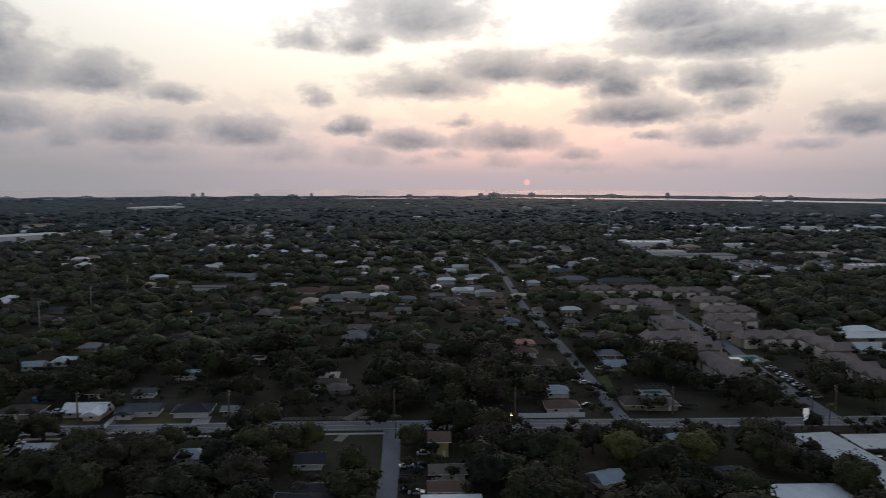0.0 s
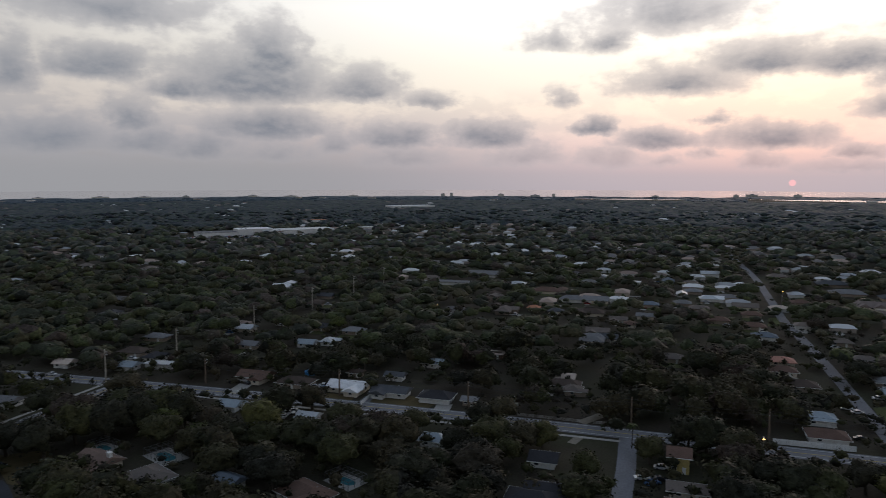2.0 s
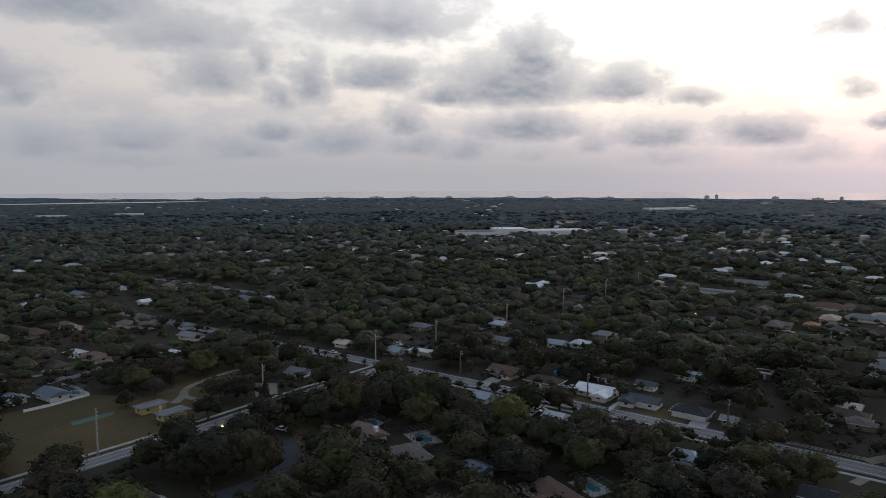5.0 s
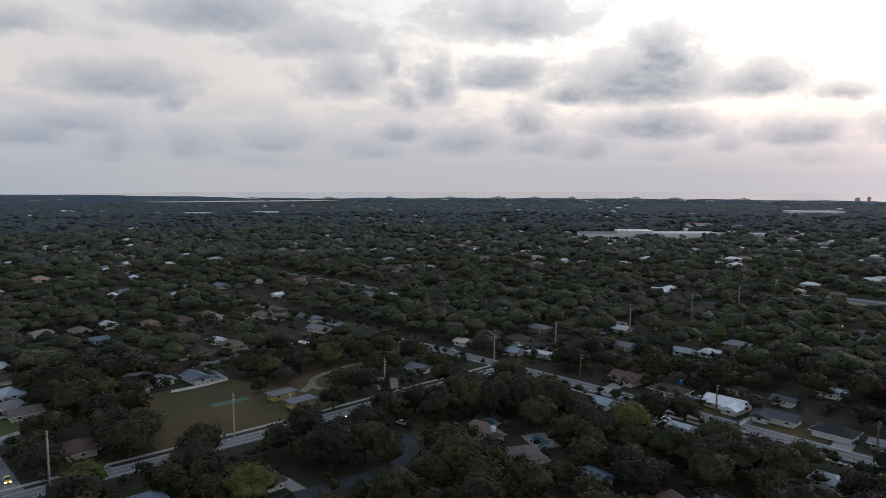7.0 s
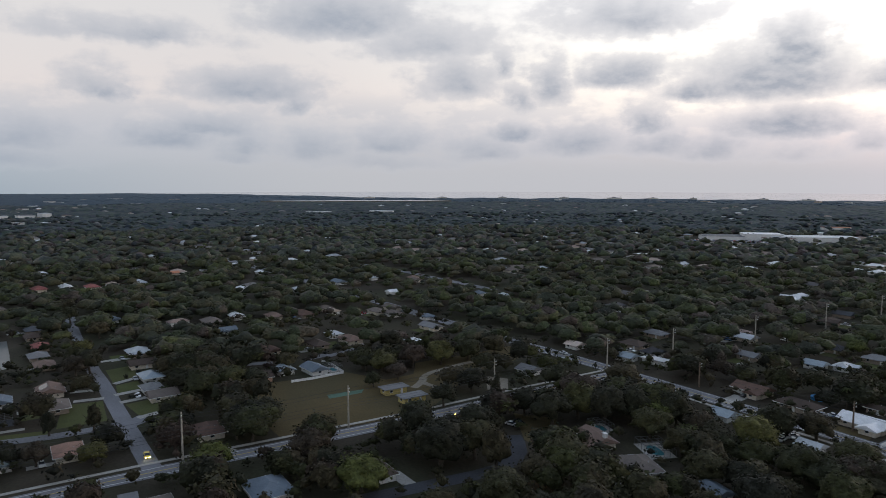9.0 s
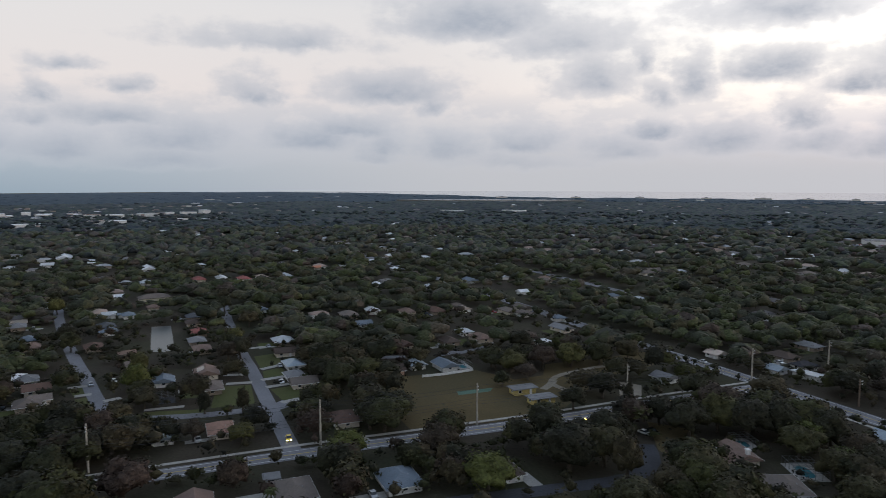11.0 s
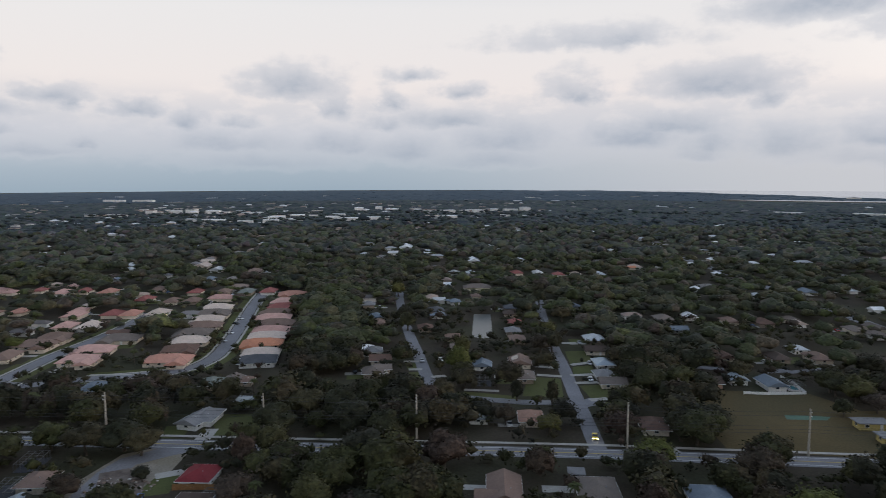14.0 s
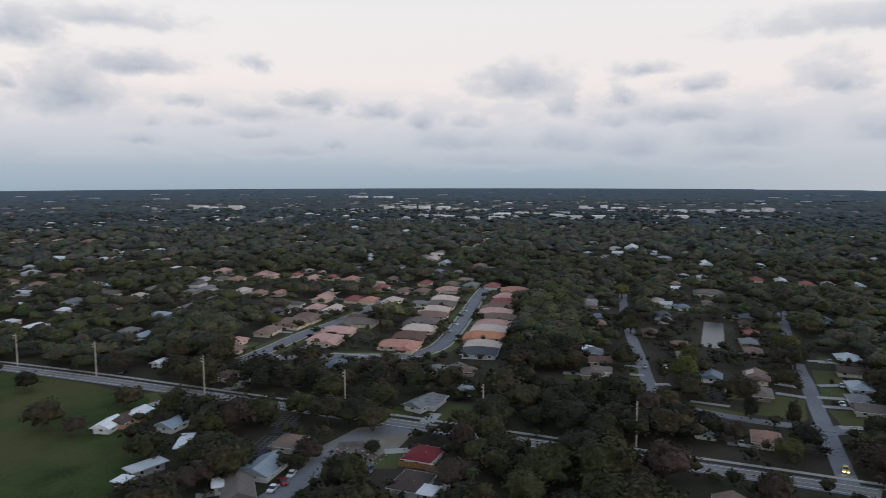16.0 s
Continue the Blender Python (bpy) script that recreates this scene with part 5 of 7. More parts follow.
flat_building(118.7, 190.8, 97.9, 48, 12.9, 3.6, "blue_metal", "white", "long pale storage building with white roller doors", units=2, bays=12)
for px_, py_, w_, d_, hh_, rc_ in ((244.0, 859.3, 66, 30, 8, "white_metal"), (229.4, 756.8, 60, 25, 7, "cream"), (248.2, 562.2, 36, 16, 6, "white_metal"),
                                  (262.2, 723.9, 80, 30, 7, "grey"), (352.4, 841.7, 45, 25, 7, "pale_metal"), (392.7, 646.3, 48, 20, 6, "pale_metal"), (394.9, 751.9, 40, 20, 6, "cream"),
                                  (458.1, 1118.8, 60, 25, 7, "white_metal"), (577.0, 1138.4, 70, 30, 7, "pale_metal"), (592.0, 1065.1, 50, 25, 7, "white_metal"), (388.1, 1154.7, 45, 25, 7, "white_metal"),
                                  (696.4, 1145.1, 50, 25, 7, "white_metal"), (321.7, 558.2, 60, 12, 5, "pale_metal")):
    flat_building(px_, py_, 4, w_ * 0.85, d_ * 0.8, hh_ * 0.7, rc_, "white", "flat-roofed shop building beside a wide car park", units=3)
for px_, py_, w_, d_, hh_, rc_ in ((-654.1, 826.6, 75, 45, 8, "grey"), (-624.4, 857.5, 50, 40, 13, "white_metal"), (-579.7, 902.8, 110, 50, 9, "pale_metal"),
                                  (-594.0, 853.6, 40, 25, 7, "brown"), (-678.6, 1121.3, 42, 20, 8, "orange"), (-765.9, 1776.5, 130, 60, 9, "white_metal"), (-512.7, 1008.8, 40, 15, 6, "white_metal"),
                                  (-1314.5, 753.7, 100, 15, 7, "taupe"), (-1596.2, 709.9, 60, 20, 8, "white_metal"), (-1640.1, 559.2, 60, 20, 8, "white_metal")):
    flat_building(px_, py_, 50, w_, d_ * 0.8, hh_ * 0.7, rc_, "white", "wide white commercial building with a flat roof", units=2)
for px_, py_, w_, d_, hh_, rc_ in ((-1530.1, -861.3, 130, 60, 10, "tan_tile"), (-1519.5, -752.0, 110, 50, 9, "white_metal"), (-1383.6, -472.5, 150, 40, 9, "cream"), (-1232.6, -511.5, 70, 30, 8, "pale_metal"),
                                  (-1734.6, -435.4, 100, 50, 9, "white_metal"), (-1617.7, -196.4, 150, 60, 10, "tan_tile"), (-1390.7, -191.8, 90, 30, 8, "cream"), (-1697.7, -82.0, 150, 60, 10, "taupe"),
                                  (-1460.8, -47.1, 80, 25, 8, "white_metal"), (-1303.3, -335.2, 70, 30, 8, "white_metal"), (-1294.8, -489.4, 60, 30, 9, "white_metal"), (-1332.5, -395.5, 50, 30, 8, "white_metal"),
                                  (-1214.9, -607.6, 60, 25, 8, "white_metal"), (-1340.4, -1287.3, 140, 40, 9, "cream"), (-2245.2, -1407.6, 150, 60, 9, "white_metal"), (-1350.4, -916.8, 60, 25, 8, "pale_metal"), (-1501.9, -650.9, 80, 30, 8, "pale_metal")):
    tone = [rc_, "white_metal", "grey", "pale_metal"]
    for k_ in range(max(2, round(w_ / 40))):
        q_ = (k_ + 0.5) / max(2, round(w_ / 40)) - 0.5
        flat_building(px_ - 0.26 * w_ * q_ + rnd.uniform(-30, 30), py_ + 0.97 * w_ * q_ + rnd.uniform(-8, 8), 105 + rnd.uniform(-4, 4), rnd.uniform(16, 34), d_ * rnd.uniform(0.4, 0.8), hh_ * rnd.uniform(0.7, 1.1),
                      tone[k_ % 4], "white", "pale industrial hall with a flat roof", units=1)


def hotel(x, y, w, d, hgt, tint="white"):
    """A far block on the shore: wall with storey bands and a roof house."""
    ob = empty("hotel_block", pose(x, y, 0, 0, 0, math.degrees(math.atan2(-x, y))), "far pale hotel block on the shore", "building", "shore hotels")
    part("wall", Shape().box(-w / 2, -d / 2, 0, w / 2, d / 2, hgt).mesh("wall", PALE_STUCCO), ob)
    for k in range(int(hgt / 3.2)):
        part("balcony_band", Shape().box(-w / 2 + 1, -d / 2 - 0.5, 1.0 + 3.2 * k, w / 2 - 1, -d / 2, 2.4 + 3.2 * k).mesh("balcony_band", WALLS["grey"]), ob)
    part("roof", Shape().box(-w / 2 - 0.4, -d / 2 - 0.4, 0, w / 2 + 0.4, d / 2 + 0.4, 0.5).box(-w / 8, -d / 4, 0.5, w / 8, d / 4, 3.2).mesh("roof", ROOFS["grey"]), ob, at=pose(0, 0, hgt))
    return ob


for az_, w_, hh_ in ((-26, 34, 14), (-24, 60, 10), (-17.3, 26, 24), (-13, 60, 10), (-6.6, 45, 17), (-3.5, 70, 15), (-2.4, 30, 20), (3.5, 40, 9), (11.5, 20, 16), (13, 60, 8), (15.8, 36, 15), (19.9, 18, 24),
                     (20.6, 26, 18), (28, 60, 9), (33, 70, 8), (36, 50, 14), (41, 40, 12), (44, 60, 9), (47, 90, 10), (51, 60, 9), (56, 50, 12), (61, 60, 9), (67, 70, 10)):
    q_ = polar(az_, 3040 if az_ > -3 else 3250)
    hotel(q_[0], q_[1], w_ * 0.7, 14, hh_ * (0.55 if az_ < 22 else 0.3) + 3)


def mast(x, y, hgt):
    ob = empty("radio_mast", pose(x, y, 0), "tall grey lattice mobile phone mast", "mast")
    s = Shape()
    for k in range(3):
        t = 2 * math.pi * k / 3
        s.add([(1.2 * math.cos(t) + a, 1.2 * math.sin(t) + b, 0) for a, b in ((-0.15, -0.15), (0.15, -0.15), (0.15, 0.15), (-0.15, 0.15))] +
              [(0.5 * math.cos(t) + a, 0.5 * math.sin(t) + b, hgt) for a, b in ((-0.12, -0.12), (0.12, -0.12), (0.12, 0.12), (-0.12, 0.12))],
              [(0, 1, 5, 4), (1, 2, 6, 5), (2, 3, 7, 6), (3, 0, 4, 7), (4, 5, 6, 7)])
    for k in range(int(hgt / 2)):
        r = 1.2 - 0.7 * (2 * k / hgt)
        s.tube(0, 0, 2 * k, 2 * k + 0.15, r, r, 3)
    part("lattice", s.mesh("lattice", STEEL), ob)
    a = Shape()
    for k in range(6):
        t = math.pi * k / 3
        a.box(1.2 * math.cos(t) - 0.2, 1.2 * math.sin(t) - 0.2, hgt - 2.4, 1.2 * math.cos(t) + 0.2, 1.2 * math.sin(t) + 0.2, hgt)
    part("antenna_ring", a.mesh("antenna_ring", WHITE), ob)
    return ob


mast(223.2, 978.3, 34)

# ---------------------------------------------------------------- far houses, one sheet of small roofs
FAR_V, FAR_F, FAR_I = [], [], []


def far_house(x, y, yaw, w, d, flat=False):
    c, s = math.cos(radians(yaw)), math.sin(radians(yaw))
    hgt, rise = 2.6 * (d / 9.5) ** 0.6, 0.3 if d > 15 else d * 0.2
    a, b, g = w / 2 + 0.5, d / 2 + 0.5, max(0.4, w / 2 - d * 0.42)
    pts = [(-w / 2, -d / 2, 0), (w / 2, -d / 2, 0), (w / 2, d / 2, 0), (-w / 2, d / 2, 0), (-w / 2, -d / 2, hgt), (w / 2, -d / 2, hgt), (w / 2, d / 2, hgt), (-w / 2, d / 2, hgt),
           (-a, -b, hgt), (a, -b, hgt), (a, b, hgt), (-a, b, hgt), (-g, 0, hgt + rise), (g, 0, hgt + rise)]
    n = len(FAR_V)
    FAR_V.extend((x + c * p - s * q, y + s * p + c * q, z) for p, q, z in pts)
    FAR_F.extend(tuple(n + i for i in f) for f in ((0, 1, 5, 4), (1, 2, 6, 5), (2, 3, 7, 6), (3, 0, 4, 7), (8, 9, 13, 12), (10, 11, 12, 13), (9, 10, 13), (11, 8, 12)))
    FAR_I.extend([0, 0, 0, 0, 1, 1, 1, 1])
    if d < 12:
        n = len(FAR_V)
        FAR_V.extend((x + c * p - s * q, y + s * p + c * q, 0.05) for p, q in ((-w * 0.42, -d / 2), (-w * 0.42 + 4.5, -d / 2), (-w * 0.42 + 4.5, -d / 2 - 8), (-w * 0.42, -d / 2 - 8)))
        FAR_F.append((n, n + 1, n + 2, n + 3))
        FAR_I.append(2)


def suburb(az0, az1, r0, r1, step, yaw, chance, seed, front, big=1.0):
    """Rows of far houses on streets of one direction, with tall trees kept off their camera side so that they show."""
    r = random.Random(seed)
    c, s = math.cos(radians(yaw)), math.sin(radians(yaw))
    n = int(r1 / step) + 1
    for i in range(-n, n + 1):
        for j in range(-n, n + 1):
            u, v = i * step * 1.25 + r.uniform(-5, 5), j * step * 1.6 + (6 if j % 2 else -6) + r.uniform(-5, 5)
            x, y = c * u - s * v, s * u + c * v
            rad, az = math.hypot(x, y), math.degrees(math.atan2(-x, y))
            if not (r0 < rad < r1 and az0 < az < az1) or r.random() > chance or not is_free(x, y):
                continue
            k = r.uniform(0.8, 1.2) * big
            far_house(x, y, yaw + r.choice((0, 0, 90)) + r.uniform(-3, 3), 12.5 * k, 8.5 * k)
            keep_clear(x, y, 6.5 * k, front * rad)


suburb(9, 33, 560, 1250, 19, 5, 0.4, 11, 0.045)
suburb(-10, 9, 430, 900, 20, 3, 0.55, 12, 0.045)
suburb(-32, -10, 620, 1400, 24, 3, 0.35, 13, 0.04, 1.2)
suburb(5, 40, 260, 560, 22, 5, 0.08, 27, 0.04)
suburb(33, 58, 420, 700, 22, 6, 0.10, 14, 0.035)
suburb(33, 58, 700, 1100, 24, 6, 0.38, 24, 0.04)
suburb(58, 84, 420, 700, 22, 8, 0.12, 15, 0.035)
suburb(58, 84, 700, 1050, 24, 8, 0.32, 25, 0.04)
suburb(84, 112, 400, 620, 21, 14, 0.10, 26, 0.045)
suburb(84, 118, 620, 1150, 24, 12, 0.22, 16, 0.04)
suburb(112, 150, 400, 900, 20, 10, 0.34, 17, 0.035, 0.85)
suburb(112, 150, 950, 1500, 26, 10, 0.25, 18, 0.04, 1.1)
suburb(-34, 60, 1150, 2300, 42, 5, 0.17, 19, 0.025, 1.25)
suburb(60, 150, 1150, 2300, 42, 8, 0.18, 20, 0.025, 1.25)
suburb(86, 122, 1250, 2300, 40, 12, 0.24, 21, 0.02, 1.9)
suburb(-32, -17, 1150, 1800, 34, 3, 0.45, 31, 0.02, 1.4)
suburb(100, 150, 1500, 2100, 40, 10, 0.2, 32, 0.02, 1.7)
suburb(80, 150, 2400, 3400, 90, 12, 0.16, 28, 0.02, 3.2)
suburb(-34, 75, 2300, 2900, 80, 12, 0.12, 29, 0.02, 2.2)


def palette(name, colours, rough=0.8):
    m = bpy.data.materials.new(name)
    m.use_nodes = True
    t = m.node_tree
    ramp = t.nodes.new("ShaderNodeValToRGB")
    ramp.color_ramp.interpolation = "CONSTANT"
    e = ramp.color_ramp.elements
    while len(e) < len(colours):
        e.new(0.5)
    for k, (el, c) in enumerate(zip(e, colours)):
        el.position, el.color = k / len(colours), (*c, 1)
    t.links.new(t.nodes.new("ShaderNodeNewGeometry").outputs["Random Per Island"], ramp.inputs[0])
    p = t.nodes["Principled BSDF"]
    p.inputs["Roughness"].default_value = rough
    t.links.new(ramp.outputs[0], p.inputs["Base Color"])
    return m


CAR_PARK = material("car_park_asphalt", (0.11, 0.115, 0.13), 0.85, spread=0.2, scale=0.08, fine_scale=0.8)
LOT_V, LOT_F = [], []


def car_park(corners, label):
    """An asphalt car park with rows of standing cars."""
    patch("pavement_car_park", CAR_PARK, corners, label, 0.05, "car park")
    xs, ys = [c[0] for c in corners], [c[1] for c in corners]
    for c in corners:
        keep_clear(*c, 6, 40)
    keep_clear(sum(xs) / 4, sum(ys) / 4, 20, 60)
    r = random.Random(int(xs[0]))
    (ax, ay), (bx, by), (cx, cy), (dx, dy) = corners
    rows = max(2, int(math.hypot(dx - ax, dy - ay) / 9))
    for i in range(rows):
        v = (i + 0.5) / rows
        slots = max(4, int(math.hypot(bx - ax, by - ay) / 3.0))
        for k in range(slots):
            if r.random() < 0.45:
                continue
            u = (k + 0.5) / slots
            x = (ax * (1 - u) + bx * u) * (1 - v) + (dx * (1 - u) + cx * u) * v
            y = (ay * (1 - u) + by * u) * (1 - v) + (dy * (1 - u) + cy * u) * v
            n = len(LOT_V)
            for z0, q, l in ((0.3, 0.9, 2.2), (0.95, 0.88, 2.15), (1.0, 0.8, 1.2), (1.5, 0.7, 0.9)):
                LOT_V.extend([(x - q, y - l, z0), (x + q, y - l, z0), (x + q, y + l, z0), (x - q, y + l, z0)])
            for b in (0, 4, 8):
                LOT_F.extend([(n + b + e, n + b + (e + 1) % 4, n + b + 4 + (e + 1) % 4, n + b + 4 + e) for e in range(4)])
            LOT_F.append((n + 12, n + 13, n + 14, n + 15))


car_park([(218.7, 757.5), (286.9, 749.2), (275.3, 703.3), (215.6, 705.8)], "wide grey asphalt car park with standing cars")
car_park([(255.5, 688.6), (318.4, 709.7), (311.0, 639.8), (250.0, 637.7)], "wide grey asphalt car park with standing cars")
car_park([(329.9, 673.5), (381.8, 693.3), (365.1, 634.0), (313.9, 624.6)], "wide grey asphalt car park with standing cars")
car_park([(226.2, 857.7), (354.6, 863.2), (335.2, 815.4), (213.9, 810.4)], "wide grey asphalt car park with standing cars")
car_park([(-680.2, 768.5), (-599.1, 903.7), (-560.1, 858.9), (-637.4, 732.0)], "wide grey asphalt car park beside the white halls")
tagged(new("parked_cars_far", mesh_of("parked_cars_far", LOT_V, LOT_F, palette("far_car_paints", [(0.6, 0.6, 0.6), (0.03, 0.03, 0.035), (0.35, 0.36, 0.38), (0.7, 0.7, 0.7), (0.12, 0.12, 0.13), (0.25, 0.03, 0.03), (0.06, 0.1, 0.2)], 0.3))), "rows of parked cars of many colours", "cars", kind="stuff")
FAR_ROOF = palette("far_roofs", [(0.15, 0.12, 0.10), (0.60, 0.61, 0.62), (0.18, 0.17, 0.17), (0.26, 0.19, 0.16), (0.74, 0.74, 0.74), (0.10, 0.09, 0.09), (0.36, 0.37, 0.39), (0.38, 0.29, 0.24), (0.2, 0.18, 0.17)])
FAR_WALL = palette("far_walls", [(0.6, 0.58, 0.55), (0.45, 0.38, 0.31), (0.66, 0.65, 0.63), (0.35, 0.3, 0.26)])
tagged(new("far_suburb_houses", mesh_of("far_suburb_houses", FAR_V, FAR_F, [FAR_WALL, FAR_ROOF, CONCRETE], index=FAR_I)), "hundreds of small pale and brown house roofs between trees", "houses", kind="stuff")


# ---------------------------------------------------------------- poles, cables, lamps
def cable(points, radius, parent, name="cable"):
    cu = bpy.data.curves.new(name, "CURVE")
    cu.dimensions, cu.bevel_depth, cu.bevel_resolution = "3D", radius, 0
    sp = cu.splines.new("POLY")
    sp.points.add(len(points) - 1)
    for q, p in zip(sp.points, points):
        q.co = (*p, 1)
    me = bpy.data.meshes.new_from_object(bpy.data.objects.new("tmp", cu))
    me.materials.clear()
    me.materials.append(WIRE)
    ob = new(name, me)
    if parent:
        ob.parent = parent
    return ob


def utility_pole(x, y, hgt, mat=None, arm_yaw=0.0, label="tall pale concrete utility pole with cable arms"):
    ob = empty("utility_pole", pose(x, y, 0, 0, 0, arm_yaw), label, "pole", "utility poles")
    part("shaft", Shape().tube(0, 0, 0, hgt, 0.36, 0.22, 8).mesh("shaft", mat or POLE_GREY), ob)
    part("cross_arm", Shape().box(-0.3, -0.08, hgt - 1.0, 1.3, 0.08, hgt - 0.85).box(-0.3, -0.08, hgt - 2.2, 1.3, 0.08, hgt - 2.05).mesh("cross_arm", STEEL), ob)
    s = Shape()
    for z in (hgt - 0.85, hgt - 2.05):
        s.tube(1.2, 0, z, z + 0.35, 0.08, 0.05, 6)
    part("insulator", s.mesh("insulator", WHITE), ob)
    keep_clear(x, y, 3.0, 9)
    return ob


POLES = [(-187, -306), (-192, -260), (-195, -201), (-203, -140), (-209, -88), (-214, -38), (-215, 29), (-216, 83), (-221, 146), (-226, 209), (-227, 251), (-228, 312), (-232, 379), (-232, 435), (-230, 481)]
for p_ in POLES:
    utility_pole(*p_, 15.0)
POLES_A = [(-190, 226), (-130, 231), (-78, 234), (-20, 236.5), (23, 239.5), (80, 242), (140, 245)]
for p_ in POLES_A:
    utility_pole(*p_, 10.5, WOOD_POLE, 90, "weathered wooden utility pole beside the road")


def span(line, heights, off):
    """Cables that sag from pole to pole, each run a thing of its own."""
    for hz in heights:
        pts = []
        for (ax, ay), (bx, by) in zip(line, line[1:]):
            for k in range(8):
                t = k / 8
                pts.append((ax + (bx - ax) * t + off[0], ay + (by - ay) * t + off[1], hz - 0.9 * 4 * t * (1 - t)))
        pts.append((line[-1][0] + off[0], line[-1][1] + off[1], hz))
        tagged(cable(pts, 0.035, None, "power_cable"), "thin dark power cable slung between utility poles", "cable", "power cables")


span(POLES, (14.6, 13.4, 10.2, 9.0, 8.0), (1.2, 0))
span(POLES_A, (10.1, 8.9, 7.0), (0, -0.8))


def street_lamp(x, y, yaw, hgt=7.5):
    ob = empty("street_lamp", pose(x, y, 0, 0, 0, yaw), "slim grey street lamp with an amber light", "street lamp", "street lamps")
    part("post", Shape().tube(0, 0, 0, hgt, 0.1, 0.06, 8).mesh("post", STEEL), ob)
    part("arm", Shape().box(-0.04, -1.6, hgt - 0.1, 0.04, 0.0, hgt).mesh("arm", STEEL), ob)
    head = part("lamp_head", Shape().box(-0.2, -2.3, hgt - 0.16, 0.2, -1.5, hgt + 0.04, 0.05).mesh("lamp_head", STEEL), ob)
    part("lens", Shape().box(-0.22, -2.4, hgt - 0.26, 0.22, -1.7, hgt - 0.165).mesh("lens", AMBER), head, "glowing amber lens")
    return ob


street_lamp(-151.9, 115.3, 40)
street_lamp(-194.1, 112.7, 60)
street_lamp(19.9, 221.6, 0)
street_lamp(-151.1, 392.2, 20)
street_lamp(54.0, 521.1, 0)
street_lamp(-364.2, -209.0, 90)


def pole_sign(x, y, yaw):
    ob = empty("pole_sign", pose(x, y, 0, 0, 0, yaw), "tall white lit roadside pole sign with stacked panels", "sign")
    part("post", Shape().box(-0.5, -0.15, 0, -0.2, 0.15, 7.4).box(0.2, -0.15, 0, 0.5, 0.15, 7.4).mesh("post", STEEL), ob)
    part("panel", Shape().box(-0.9, -0.25, 5.6, 0.9, 0.25, 7.6, 0.05).mesh("panel", SIGN), ob, "white lit upper panel")
    part("panel", Shape().box(-0.6, -0.25, 3.2, 0.6, 0.25, 5.4, 0.05).mesh("panel", SIGN), ob, "white lit lower panel")
    bars = Shape()
    for k, wd in enumerate((0.5, 0.35, 0.45, 0.35)):
        bars.box(-wd, -0.29, 3.5 + 0.45 * k, wd, -0.26, 3.65 + 0.45 * k)
    part("lettering_bars", bars.mesh("lettering_bars", PAINTS["blue"]), ob)
    keep_clear(x, y, 5, 20)


pole_sign(120.1, 227.3, 0)


# ---------------------------------------------------------------- cars
def car_build(paint, label, lit=False, van=False):
    ob = empty("van" if van else "car", pose(0, 0, 0), label, "car", "parked cars")
    L, W = (5.4, 2.0) if van else (4.5, 1.8)
    prof = ([(-L / 2, 0.35), (L / 2, 0.35), (L / 2, 1.0), (L / 2 - 0.9, 1.15), (L / 2 - 1.5, 2.0), (-L / 2, 2.1)] if van else
            [(-L / 2, 0.35), (L / 2, 0.35), (L / 2, 0.75), (L / 2 - 1.1, 0.95), (-L / 2 + 0.7, 0.98), (-L / 2, 0.85)])
    def slab(pr, half, inset=0.0, zt=None):
        n = len(pr)
        v = [(x, -half, z) for x, z in pr] + [(x, half, z) for x, z in pr]
        return v, [tuple(reversed(range(n))), tuple(range(n, 2 * n))] + [(i, (i + 1) % n, n + (i + 1) % n, n + i) for i in range(n)]
    part("body", Shape().add(*slab(prof, W / 2)).mesh("body", paint), ob)
    if not van:
        cab = [(-L / 2 + 0.7, 0.98), (L / 2 - 1.15, 0.96), (L / 2 - 1.9, 1.42), (-L / 2 + 1.2, 1.45)]
        glass = part("cabin_glass", Shape().add(*slab(cab, W / 2 - 0.12)).mesh("cabin_glass", GLASS), ob, "dark cabin windows")
        part("roof_panel", Shape().box(-L / 2 + 1.15, -W / 2 + 0.15, 1.44, L / 2 - 1.9, W / 2 - 0.15, 1.5, 0.04).mesh("roof_panel", paint), glass)
    else:
        part("windscreen", Shape().add([(L / 2 - 0.92, -W / 2 + 0.15, 1.2), (L / 2 - 0.92, W / 2 - 0.15, 1.2), (L / 2 - 1.46, W / 2 - 0.2, 1.95), (L / 2 - 1.46, -W / 2 + 0.2, 1.95)], [(0, 1, 2, 3)]).mesh("windscreen", GLASS), ob, at=pose(0.03, 0, 0.02))
    for sx in (-1, 1):
        for sy in (-1, 1):
            part("wheel", Shape().tube(0, 0, -0.11, 0.11, 0.33, 0.33, 10).mesh("wheel", RUBBER), ob, at=pose(sx * L * 0.31, sy * (W / 2 - 0.08), 0.33, 90))
    for sy in (-1, 1):
        part("headlight", Shape().box(L / 2 - 0.03, sy * 0.6 - 0.2, 0.58, L / 2 + 0.03, sy * 0.6 + 0.2, 0.76).mesh("headlight", HEADLIGHT if lit else STEEL), ob, "lit headlight" if lit else "")
    return ob


CARS = {}


